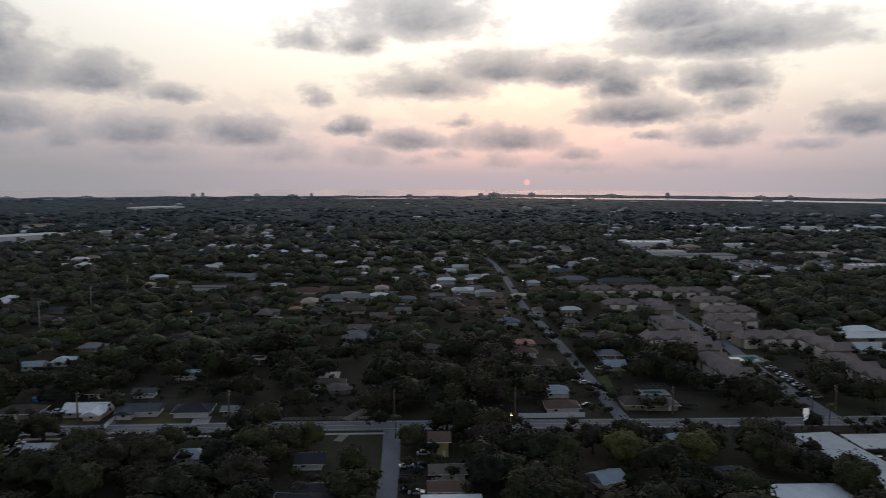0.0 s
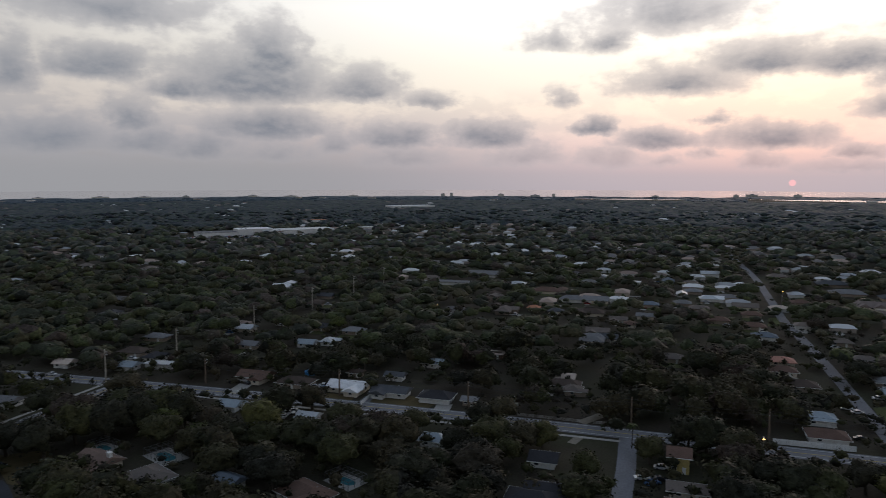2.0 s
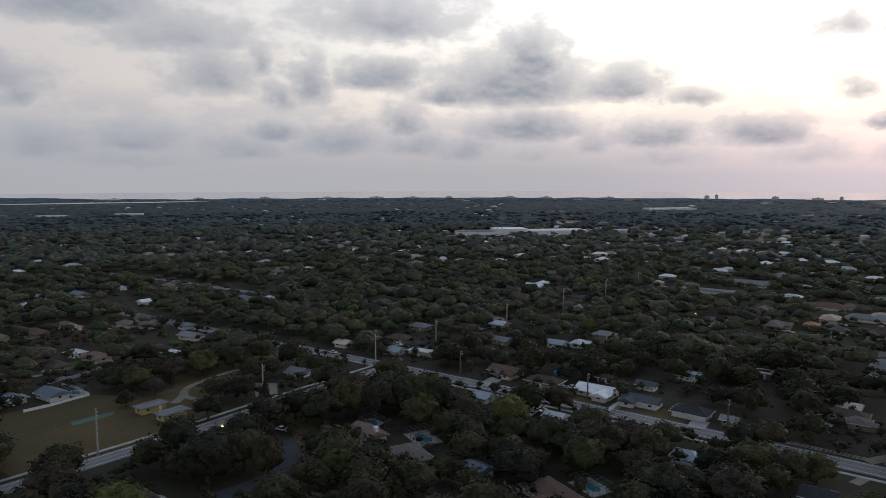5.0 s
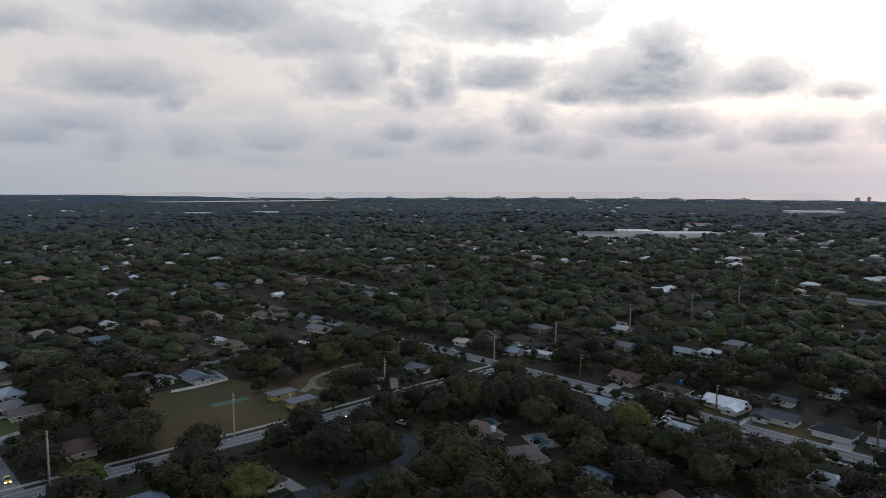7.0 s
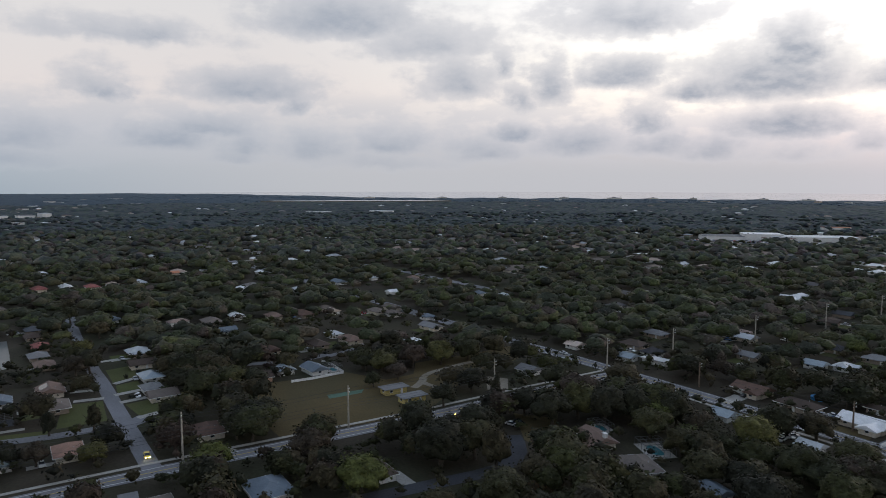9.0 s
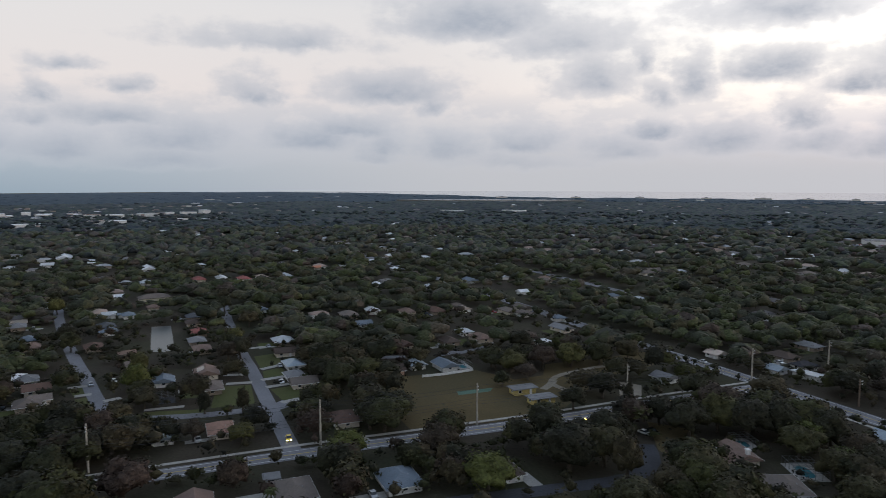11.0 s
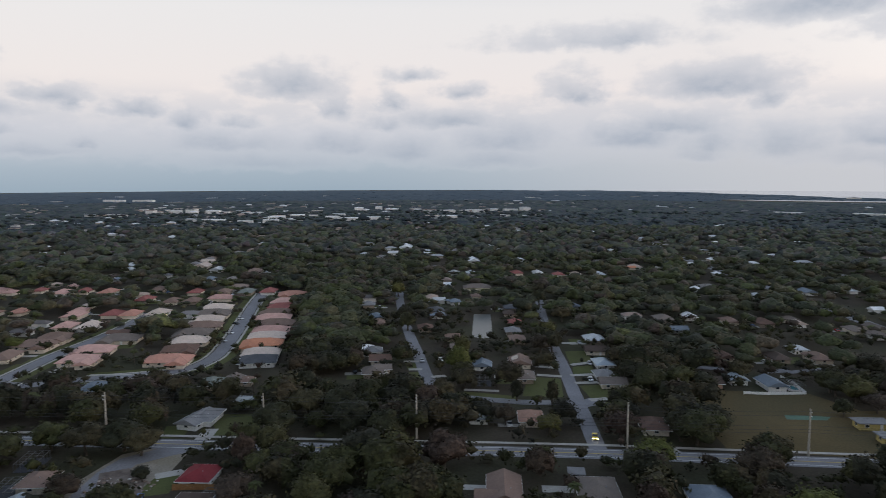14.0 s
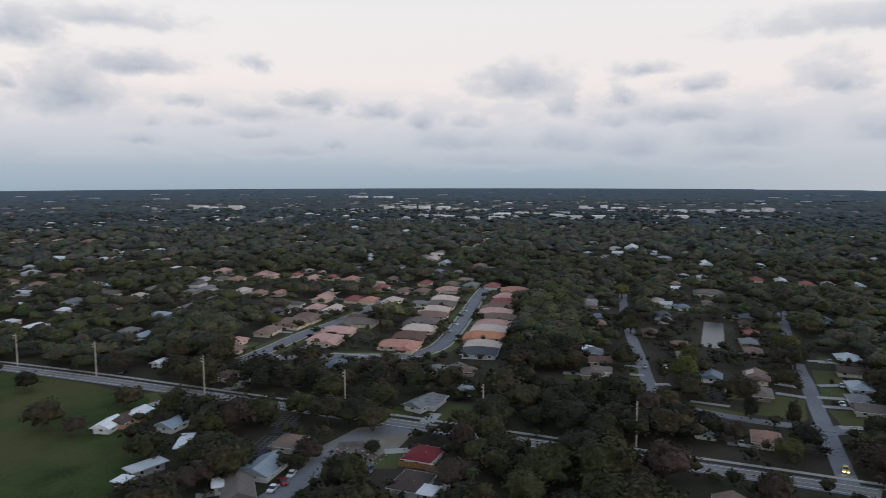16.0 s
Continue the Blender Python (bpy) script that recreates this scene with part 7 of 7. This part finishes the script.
def trunk_mesh(seed):
    r = random.Random(seed)
    s = Shape()

    def limb(a, b, r0, r1, n=6):
        d = (b - a).normalized()
        u = d.orthogonal().normalized()
        w = d.cross(u)
        ring = lambda p, q: [p + (u * math.cos(2 * math.pi * k / n) + w * math.sin(2 * math.pi * k / n)) * q for k in range(n)]
        s.add(ring(a, r0) + ring(b, r1), [(k, (k + 1) % n, n + (k + 1) % n, n + k) for k in range(n)])

    fork = Vector((0.03, 0.02, 0.34))
    limb(Vector((0, 0, -0.02)), fork, 0.055, 0.036, 8)
    for k in range(5):
        t = 2 * math.pi * (k + r.random() * 0.6) / 5
        mid = fork + Vector((math.cos(t) * 0.16, math.sin(t) * 0.16, 0.16 + 0.08 * r.random()))
        end = mid + Vector((math.cos(t) * 0.2, math.sin(t) * 0.2, 0.12 + 0.15 * r.random()))
        limb(fork, mid, 0.026, 0.018)
        limb(mid, end, 0.018, 0.006)
    return s.mesh("trunk", BARK, True)


TRUNKS = [trunk_mesh(i) for i in range(3)]
CROWNS = [big_mesh("crown", *crown_arrays(100 + i, 22 + 2 * (i % 5), 900, 0.058, ICO3, low=-0.4 - 0.1 * (i % 3)), LEAVES) for i in range(8)]
DRY_CROWNS = [big_mesh("crown", *crown_arrays(140 + i, 14, 1100, 0.045, ICO2, ragged=0.25), BARE) for i in range(2)]
LIME_CROWN = big_mesh("crown", *crown_arrays(150, 20, 1000, 0.058, ICO3), LIME)
SLIM_CROWN = big_mesh("crown", *crown_arrays(160, 20, 1000, 0.06, ICO3, low=-0.8), LEAVES)
TREES = []


def tree(x, y, radius, tall, sort="oak"):
    """A tree: a forked trunk under a leafy crown, at its base point, its crown's radius and its height in metres."""
    r = random.Random(int(x * 13 + y * 7))
    label = {"oak": "broad dark green oak with a rounded leafy crown", "dry": "brown half-bare tree with dry twigs", "lime": "bright yellow-green leafy tree",
             "slim": "narrow upright dark green tree"}[sort]
    ob = empty("tree", pose(x, y, 0, 0, 0, r.uniform(0, 360)), label, "tree", "trees of the suburb")
    crown = {"oak": CROWNS[r.randrange(8)], "dry": DRY_CROWNS[r.randrange(2)], "lime": LIME_CROWN, "slim": SLIM_CROWN}[sort]
    part("trunk", TRUNKS[r.randrange(3)], ob, at=Matrix.LocRotScale(None, None, (tall * 0.9, tall * 0.9, tall * 0.85)))
    up = tall * (0.5 if sort != "slim" else 0.52)
    part("crown", crown, ob, at=Matrix.LocRotScale((0, 0, up), None, (radius, radius, tall - up)))
    TREES.append((x, y, radius))
    return ob


tree(-131.1, 212.6, 6, 10, "oak")
tree(-67.5, 215.9, 6.5, 10, "oak")
tree(-61.6, 221.5, 7, 11, "oak")
tree(-59.4, 203.8, 7, 11, "oak")
tree(-49.7, 203.1, 6.5, 10, "oak")
tree(-27.8, 189.1, 5.5, 9, "oak")
tree(-11.8, 206.7, 5.5, 9, "oak")
tree(4.2, 219.8, 8, 13, "oak")
tree(13.5, 214.6, 8, 12, "oak")
tree(-1.4, 222.7, 7, 11, "oak")
tree(21.5, 198.7, 8, 11, "oak")
tree(31.3, 196.7, 8, 11, "oak")
tree(44.1, 206.4, 6.5, 10, "oak")
tree(52.2, 197.1, 8, 11, "oak")
tree(60.1, 187.7, 8.5, 12, "oak")
tree(71.8, 196.2, 8, 12, "oak")
tree(93.4, 204.1, 8, 13, "oak")
tree(94.6, 193.8, 7, 11, "oak")
tree(107.8, 176.0, 6.5, 11, "oak")
tree(122.9, 227.6, 4, 6, "oak")
tree(65.4, 324.1, 7, 10, "oak")
tree(61.2, 417.2, 6, 10, "oak")
tree(10.4, 180.5, 7, 11, "oak")
tree(21.2, 173.6, 8, 11, "oak")
tree(-25.7, 179.4, 2.5, 4, "lime")
tree(76.7, 172.6, 7, 10, "oak")
tree(-109.7, 198.2, 7, 11, "oak")
tree(-94.2, 194.2, 8, 11, "oak")
tree(-112.1, 176.8, 8, 12, "oak")
tree(-96.2, 170.2, 8, 12, "oak")
tree(-72.0, 168.5, 8, 11, "oak")
tree(-56.3, 179.2, 8, 11, "oak")
tree(-68.9, 193.2, 6, 9, "oak")
tree(-173.9, 95.7, 9, 14, "oak")
tree(-184.7, 115.2, 8, 13, "oak")
tree(-202.4, 102.1, 7, 11, "oak")
tree(-162.9, 108.3, 5, 13, "slim")
tree(-146.1, 119.2, 7, 11, "oak")
tree(-228.5, 140.1, 7, 11, "oak")
tree(-208.6, 138.3, 2.5, 13, "slim")
tree(-196.5, 143.0, 6.5, 11, "oak")
tree(-196.0, 151.7, 6.5, 10, "oak")
tree(-197.6, 169.5, 9, 13, "oak")
tree(-199.6, 192.6, 9, 13, "oak")
tree(-180.5, 165.7, 8, 12, "oak")
tree(-174.4, 181.4, 9, 13, "oak")
tree(-165.8, 184.3, 7, 12, "oak")
tree(-215.2, 172.4, 7, 11, "oak")
tree(-162.5, 173.4, 6, 10, "lime")
tree(-139.5, 172.9, 7, 11, "oak")
tree(-133.9, 186.1, 8, 12, "oak")
tree(-142.8, 163.0, 6, 10, "oak")
tree(-131.6, 213.2, 6, 9, "oak")
tree(-126.3, 154.2, 7, 10, "oak")
tree(-106.1, 150.7, 8, 12, "oak")
tree(-106.0, 177.7, 8, 11, "oak")
tree(-98.2, 185.4, 8, 12, "oak")
tree(-85.9, 190.2, 7, 11, "oak")
tree(-205.8, 69.4, 7, 11, "oak")
tree(-194.3, 62.9, 7, 11, "oak")
tree(-202.8, 35.8, 6, 9, "lime")
tree(-312.2, 53.0, 7, 10, "oak")
tree(-280.9, 41.8, 8, 11, "oak")
tree(-273.9, 64.3, 7, 10, "oak")
tree(-311.0, 142.5, 7, 10, "oak")
tree(-259.9, 122.5, 5.5, 8, "dry")
tree(-254.7, 109.0, 4, 7, "oak")
tree(-297.9, 85.3, 6, 9, "oak")
tree(-294.6, 41.1, 6, 9, "oak")
tree(-230.2, 54.4, 8, 11, "oak")
tree(-223.6, 47.0, 7, 11, "oak")
tree(-188.2, 335.4, 5, 8, "lime")
tree(-168.6, 68.3, 8, 11, "lime")
tree(-141.7, 96.7, 8, 11, "oak")
tree(-192.8, 2.3, 4.5, 9, "oak")
tree(-197.6, 32.7, 6, 9, "lime")
tree(-204.4, 67.8, 7, 11, "oak")
tree(-196.1, 99.8, 7, 12, "oak")
tree(-257.2, -6.8, 2.6, 9, "slim")
tree(-254.1, 6.5, 2.6, 10, "slim")
tree(-225.5, 54.6, 8, 11, "oak")
tree(-255.0, 34.1, 5.5, 8, "oak")
tree(-223.6, 5.2, 5, 8, "oak")
tree(-284.2, 47.7, 8, 11, "oak")
tree(-327.5, 47.9, 7, 10, "oak")
tree(-331.8, 2.5, 7, 10, "oak")
tree(-405.2, 15.0, 7, 10, "oak")
tree(-296.0, -34.4, 6, 9, "lime")
tree(-270.3, -28.2, 6, 9, "oak")
tree(-192.7, -26.1, 8, 12, "oak")
tree(-192.1, -40.1, 7, 12, "oak")
tree(-187.8, -49.9, 9, 13, "oak")
tree(-178.8, -54.8, 8, 12, "oak")
tree(-211.5, -47.4, 7, 11, "oak")
tree(-216.1, -60.5, 8, 12, "oak")
tree(-234.2, -17.9, 5, 8, "oak")
tree(-230.6, -10.0, 4.5, 8, "oak")
tree(-193.9, -86.7, 5, 11, "oak")
tree(-193.1, -78.8, 6, 11, "oak")
tree(-182.7, -70.5, 6, 10, "dry")
tree(-189.6, -150.1, 7, 10, "oak")
tree(-187.7, -136.7, 8, 11, "oak")
tree(-192.4, -127.1, 8, 11, "oak")
tree(-189.7, -119.7, 7, 10, "oak")
tree(-141.1, -219.1, 7, 11, "oak")
tree(-142.6, -205.7, 4.5, 7, "dry")
tree(-165.2, -265.9, 5, 9, "oak")
tree(-169.2, -212.8, 6, 9, "oak")
tree(-161.9, -167.8, 6, 9, "oak")
tree(-149.0, -150.2, 7, 9, "oak")
tree(-142.6, -151.7, 6, 8, "oak")
tree(-129.5, -142.3, 5, 7, "dry")
tree(-134.8, -139.3, 5, 8, "dry")
tree(-161.4, -76.9, 6, 10, "dry")
tree(-177.1, -75.4, 6, 10, "oak")
tree(-185.6, -84.6, 4, 11, "slim")
tree(-182.6, -70.5, 7, 11, "oak")
tree(-171.5, -54.8, 8, 12, "oak")
tree(-160.9, -55.9, 7, 11, "oak")
tree(-160.1, -124.0, 5, 7, "oak")
tree(-173.8, -110.2, 3, 4, "oak")
tree(-304.0, -257.4, 5, 7, "lime")
tree(-212.0, -86.1, 8, 12, "oak")
tree(-228.6, -79.8, 8, 12, "oak")
tree(-227.9, -67.1, 8, 12, "oak")
tree(-251.7, -149.9, 6, 9, "oak")
tree(-233.1, -157.9, 6, 9, "oak")
tree(-243.4, -136.8, 6, 9, "oak")
tree(-251.6, -34.6, 6, 9, "oak")
tree(-242.0, -38.6, 6, 10, "oak")
tree(-248.9, -45.3, 6, 10, "oak")
tree(-261.5, -52.8, 6, 9, "oak")
tree(-273.0, 122.0, 6, 9, "oak")
tree(-279.0, 116.0, 6.5, 9, "oak")
tree(-219.3, 122.2, 6, 10, "oak")
tree(-288.3, 147.5, 6, 9, "oak")
tree(-393.1, -76.2, 6, 11, "oak")
tree(-371.6, -70.7, 6, 11, "oak")
tree(-353.0, 6.0, 6, 12, "oak")
tree(-332.7, 8.1, 6, 12, "oak")
tree(-344.1, 2.4, 6, 11, "oak")
tree(-479.0, -97.6, 6, 11, "oak")
tree(-514.4, -106.2, 6, 11, "oak")
tree(-456.7, 2.2, 6, 11, "oak")
tree(-488.7, 1.4, 6, 11, "oak")
tree(-291.9, -33.0, 5, 13, "lime")
tree(-319.1, -34.7, 5, 11, "oak")
tree(-59.1, 198.9, 7, 11, "oak")
tree(-44.7, 207.9, 6, 9, "oak")
tree(-60.0, 185.3, 7, 10, "oak")
tree(-87.1, 204.8, 6, 9, "oak")
tree(-90.3, 192.3, 8, 11, "oak")
tree(-101.2, 184.5, 8, 11, "oak")
tree(-114.9, 180.7, 8, 11, "oak")
tree(12.8, 206.8, 7, 11, "oak")
tree(27.0, 194.6, 8, 12, "oak")
tree(55.1, 207.6, 7, 11, "oak")
tree(91.0, 195.8, 8, 13, "oak")
tree(99.0, 204.2, 7, 11, "oak")
tree(110.0, 181.5, 7, 11, "oak")
tree(16.1, 183.2, 7, 10, "oak")
tree(-184.2, 145.7, 8, 13, "oak")
tree(-184.7, 157.8, 8.5, 14, "oak")
tree(-176.3, 162.5, 8.5, 14, "oak")
tree(-173.7, 173.1, 8, 14, "oak")
tree(-170.7, 182.5, 8, 13, "oak")
tree(-162.1, 182.1, 7.5, 12, "oak")
tree(-158.4, 165.5, 8, 12, "oak")
tree(-143.9, 168.5, 6.5, 9, "lime")
tree(-134.9, 172.9, 6.5, 9, "oak")
tree(-126.4, 177.0, 6.5, 9, "oak")
tree(-117.7, 181.7, 6, 9, "oak")
tree(-107.2, 185.7, 6, 9, "oak")
tree(-95.4, 189.0, 6, 9, "oak")
tree(-171.9, 94.8, 9, 15, "oak")
tree(-172.0, 106.6, 8, 13, "oak")
tree(-220.1, 51.2, 8, 12, "oak")
tree(-194.1, 62.1, 7.5, 12, "oak")
tree(-149.6, 123.7, 8, 13, "oak")
tree(-271.9, 120.5, 7.5, 11, "oak")
tree(-271.8, 135.5, 7.5, 12, "oak")
tree(-272.0, 149.8, 7.5, 12, "oak")
tree(-272.2, 164.5, 7, 11, "oak")
tree(-274.2, 180.7, 7, 11, "oak")
tree(-283.1, 115.7, 7, 11, "oak")
tree(-230.7, 57.7, 7.5, 11, "oak")
tree(-271.1, 44.3, 8, 13, "oak")
tree(-275.1, 56.8, 8, 12, "oak")


for tx, ty, tr in TREES:
    keep_disc(tx, ty, tr * 0.9)


def scatter(r0, r1, az0, az1, spacing, seed, chance, yards=False):
    """Jittered places on a ring sector of the plan that are free for trees."""
    r = np.random.default_rng(seed)
    n = int(r1 / spacing) + 1
    gx, gy = np.meshgrid(np.arange(-n, n + 1) * spacing, np.arange(-n, n + 1) * spacing, indexing="ij")
    p = np.stack([gx.ravel(), gy.ravel()], 1) + r.uniform(-0.42, 0.42, (gx.size, 2)) * spacing
    rad, az = np.hypot(*p.T), np.degrees(np.arctan2(-p[:, 0], p[:, 1]))
    clump = np.sin(p[:, 0] / 31.0 + 2 * np.sin(p[:, 1] / 47.0)) * np.sin(p[:, 1] / 37.0 + 1.7 * np.sin(p[:, 0] / 59.0))
    ok = (rad > r0) & (rad < r1) & (az > az0) & (az < az1) & (r.random(len(p)) < chance * np.clip(0.9 + 0.45 * clump, 0.35, 1.0))
    p = p[ok]
    i, j = ((p[:, 0] - X0) / CELL).astype(int), ((p[:, 1] - Y0) / CELL).astype(int)
    inmap = (i >= 0) & (i < NX) & (j >= 0) & (j < NY)
    bad = np.zeros(len(p), bool)
    # 2 in the map: ground kept open towards the camera
    bad[inmap] = (TAKEN[i[inmap], j[inmap]] != 2) if yards else (TAKEN[i[inmap], j[inmap]] > 0)
    if yards:
        bad[~inmap] = True
    return p[~bad]


def wood(name, places, templates, radius, tall, seed, mat, label, smooth=True):
    """A wood as one mesh: crowns of several shapes, turned and scaled at their places."""
    r = np.random.default_rng(seed)
    vs, fs, n = [], [], 0
    kinds = r.integers(0, len(templates), len(places))
    for k, (tv, tf) in enumerate(templates):
        q = places[kinds == k]
        m = len(q)
        if not m:
            continue
        a = r.uniform(0, 2 * np.pi, m)
        rr = r.uniform(*radius, m) * np.where(r.random(m) < 0.2, 1.35, 1.0)
        hh = r.uniform(*tall, m) * (rr / np.mean(radius)) ** 0.5
        c, s = np.cos(a), np.sin(a)
        x = (tv[None, :, 0] * c[:, None] - tv[None, :, 1] * s[:, None]) * rr[:, None] + q[:, 0, None]
        y = (tv[None, :, 0] * s[:, None] + tv[None, :, 1] * c[:, None]) * rr[:, None] + q[:, 1, None]
        z = (tv[None, :, 2] * 0.5 + 0.48) * hh[:, None]
        vs.append(np.stack([x, y, z], -1).reshape(-1, 3))
        fs.append((tf[None] + (n + np.arange(m) * len(tv))[:, None, None]).reshape(-1, 3))
        n += m * len(tv)
    return tagged(new(name, big_mesh(name, np.concatenate(vs), np.concatenate(fs), mat, smooth)), label, "woods", kind="stuff")


near_places = scatter(120, 330, -50, 165, 10.0, 5, 0.97)


def belt(corners, spacing, seed):
    """Places for a closed belt of trees within a polygon of the plan, off the built ground."""
    r = np.random.default_rng(seed)
    c = np.array(corners)
    gx, gy = np.meshgrid(np.arange(c[:, 0].min(), c[:, 0].max(), spacing), np.arange(c[:, 1].min(), c[:, 1].max(), spacing), indexing="ij")
    p = np.stack([gx.ravel(), gy.ravel()], 1) + r.uniform(-0.4, 0.4, (gx.size, 2)) * spacing
    hit = np.zeros(len(p), bool)
    for (ax, ay), (bx, by) in zip(corners, corners[1:] + corners[:1]):
        hit ^= ((ay > p[:, 1]) != (by > p[:, 1])) & (p[:, 0] < (bx - ax) * (p[:, 1] - ay) / ((by - ay) or 1e-9) + ax)
    i, j = ((p[:, 0] - X0) / CELL).astype(int).clip(0, NX - 1), ((p[:, 1] - Y0) / CELL).astype(int).clip(0, NY - 1)
    return p[hit & (TAKEN[i, j] & 1 == 0)]


BELTS = [
    [(-505.3, -177.5), (-536.7, -145.7), (-350.0, -89.9), (-282.1, -77.0), (-274.4, -102.4), (-334.4, -121.8)],
    [(230.4, 546.2), (367.5, 581.1), (269.7, 423.9), (229.2, 406.0), (186.9, 361.8), (199.1, 440.1)],
    [(179.1, 676.8), (276.9, 671.5), (242.5, 586.8), (161.0, 571.2)],
    [(60.4, 358.6), (90.4, 359.4), (84.6, 314.2), (53.0, 313.5)],
    [(-296.8, -332.4), (-318.5, -307.7), (-236.2, -222.3), (-231.1, -267.5)],
    [(-361.7, 44.2), (-362.2, 53.2), (-307.6, 59.3), (-272.4, 52.8), (-271.5, 36.9), (-316.0, 37.5)]
]
belt_places = np.concatenate([belt(q_, 8.5, 50 + k_) for k_, q_ in enumerate(BELTS)])
order = np.argsort(np.hypot(*near_places.T))
single = max(0, 320 - len(TREES))
for k in order[:single]:
    px_, py_ = near_places[k]
    tree(float(px_), float(py_), rnd.uniform(4.8, 8.2), rnd.uniform(8.0, 13.0))
belt_near = np.hypot(*belt_places.T) < 330
rest = np.concatenate([near_places[order[single:]], belt_places[belt_near]])
T_MID = [crown_arrays(200 + i, 18, 480, 0.085, ICO2) for i in range(8)]
T_FAR = [crown_arrays(220 + i, 11, 84, 0.105, ICO2, low=-0.3, ragged=0.16) for i in range(8)]
T_DOT = [crown_arrays(240 + i, 8, 0, 0.13, ICO2, low=-0.2, ragged=0.28) for i in range(6)]
T_SPECK = [crown_arrays(260 + i, 5, 0, 0.5, ICO1, low=-0.2, ragged=0.3) for i in range(4)]
wood("woods_near", rest, T_MID, (4.8, 8.0), (8.0, 12.5), 1, NEAR_WOODS, "dense dark green tree crowns between the houses")
T_SHRUB = [crown_arrays(280 + i, 6, 44, 0.16, ICO1, low=-0.2) for i in range(4)]
wood("shrubs_near", scatter(110, 430, -50, 165, 5.0, 15, 0.62, True), T_SHRUB, (1.3, 3.6), (2.0, 6.0), 11, NEAR_WOODS, "low dark green shrubs and small trees in the yards")
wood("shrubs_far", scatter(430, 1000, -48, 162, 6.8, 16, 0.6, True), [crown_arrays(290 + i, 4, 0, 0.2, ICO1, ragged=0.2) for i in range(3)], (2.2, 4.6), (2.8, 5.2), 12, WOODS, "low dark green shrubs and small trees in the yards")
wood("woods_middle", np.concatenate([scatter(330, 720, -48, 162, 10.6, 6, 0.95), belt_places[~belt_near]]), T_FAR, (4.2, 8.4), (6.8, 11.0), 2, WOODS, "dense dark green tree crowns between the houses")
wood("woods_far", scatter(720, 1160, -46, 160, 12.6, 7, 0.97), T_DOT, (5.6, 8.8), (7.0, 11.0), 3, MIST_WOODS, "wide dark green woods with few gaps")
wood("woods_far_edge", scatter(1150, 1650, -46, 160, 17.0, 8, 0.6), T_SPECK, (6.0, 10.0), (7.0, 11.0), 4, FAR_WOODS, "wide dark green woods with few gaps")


def canopy(name, az0, az1, r0, r1, label, da, n, mat, bays=()):
    """Far woods: one sheet of crowns of uneven height, let down where houses and water lie, and lowered before the bays
    and towards the horizon to fit the camera's view.
    """
    az = np.radians(np.arange(az0, az1 + da, da))
    share = np.linspace(0, 1, n)
    r = np.random.default_rng(3)
    end = r1(np.degrees(az)) if callable(r1) else np.full(len(az), float(r1))
    reach = r0 * (end[:, None] / r0) ** share[None, :] * (1 + r.uniform(-0.35, 0.35, (len(az), n)) * math.log(end.max() / r0) / n)
    reach[:, 0], reach[:, -1] = r0, end
    a = az[:, None] + radians(da) * r.uniform(-0.4, 0.4, (len(az), n))
    x, y = -np.sin(a) * reach, np.cos(a) * reach
    lone = r.random((len(az), n))
    broad = 0.5 + 0.25 * np.sin(x / 83 + 1.7 * np.sin(y / 61)) + 0.25 * np.sin(y / 97 + 1.3 * np.sin(x / 53))
    z = (2.6 + 4.6 * lone ** 1.5 + 2.2 * broad) * np.clip((4700 - reach) / 1500, 0.2, 1.0) * (np.clip((end[:, None] - reach) / 700, 0.3, 1.0) if callable(r1) else 1.0)
    i = ((x + FAR_HALF) / FAR_CELL).astype(int).clip(0, FAR_N - 1)
    j = ((y + FAR_HALF) / FAR_CELL).astype(int).clip(0, FAR_N - 1)
    z = np.where(FAR_TAKEN[i, j] > 0, -0.4, z)
    for b0, b1, q0, q1 in bays:
        inside = (np.degrees(a) > b0) & (np.degrees(a) < b1) & (reach > q0 - 130) & (reach < q1)
        z = np.where(inside, -0.4, z)
        before = (np.degrees(a) > b0) & (np.degrees(a) < b1) & (reach > q0 - 520) & (reach <= q0 - 130)
        z = np.where(before, np.minimum(z, 1.6), z)
        behind = (np.degrees(a) > b0) & (np.degrees(a) < b1) & (reach >= q1) & (reach < q1 + 250)
        z = np.where(behind, np.minimum(z, 3.0), z)
    v = np.stack([x, y, z], -1).reshape(-1, 3)
    i = (np.arange(len(az) - 1)[:, None] * n + np.arange(n - 1)).ravel()
    f = np.concatenate([np.stack([i, i + n, i + n + 1], 1), np.stack([i, i + n + 1, i + 1], 1)])
    return tagged(new(name, big_mesh(name, v, f, mat)), label, "woods", kind="stuff")


def shore_line(deg):
    """How far the coast lies at each bearing; inland the woods run on to the horizon."""
    t = np.clip((deg - 62) / 26, 0, 1)
    island = np.clip((-1 - deg) / 3, 0, 1)
    return 3060 + 50 * np.sin(deg * 0.9) + 30 * np.sin(deg * 2.3) + 330 * island + 1500 * t * t * (3 - 2 * t)


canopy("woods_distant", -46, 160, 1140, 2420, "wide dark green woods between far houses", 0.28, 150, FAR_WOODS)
canopy("woods_horizon", -46, 160, 2400, shore_line, "flat dark green woods, blued for haze, out to the coast and the horizon", 0.25, 72, HORIZON_WOODS, BAYS)
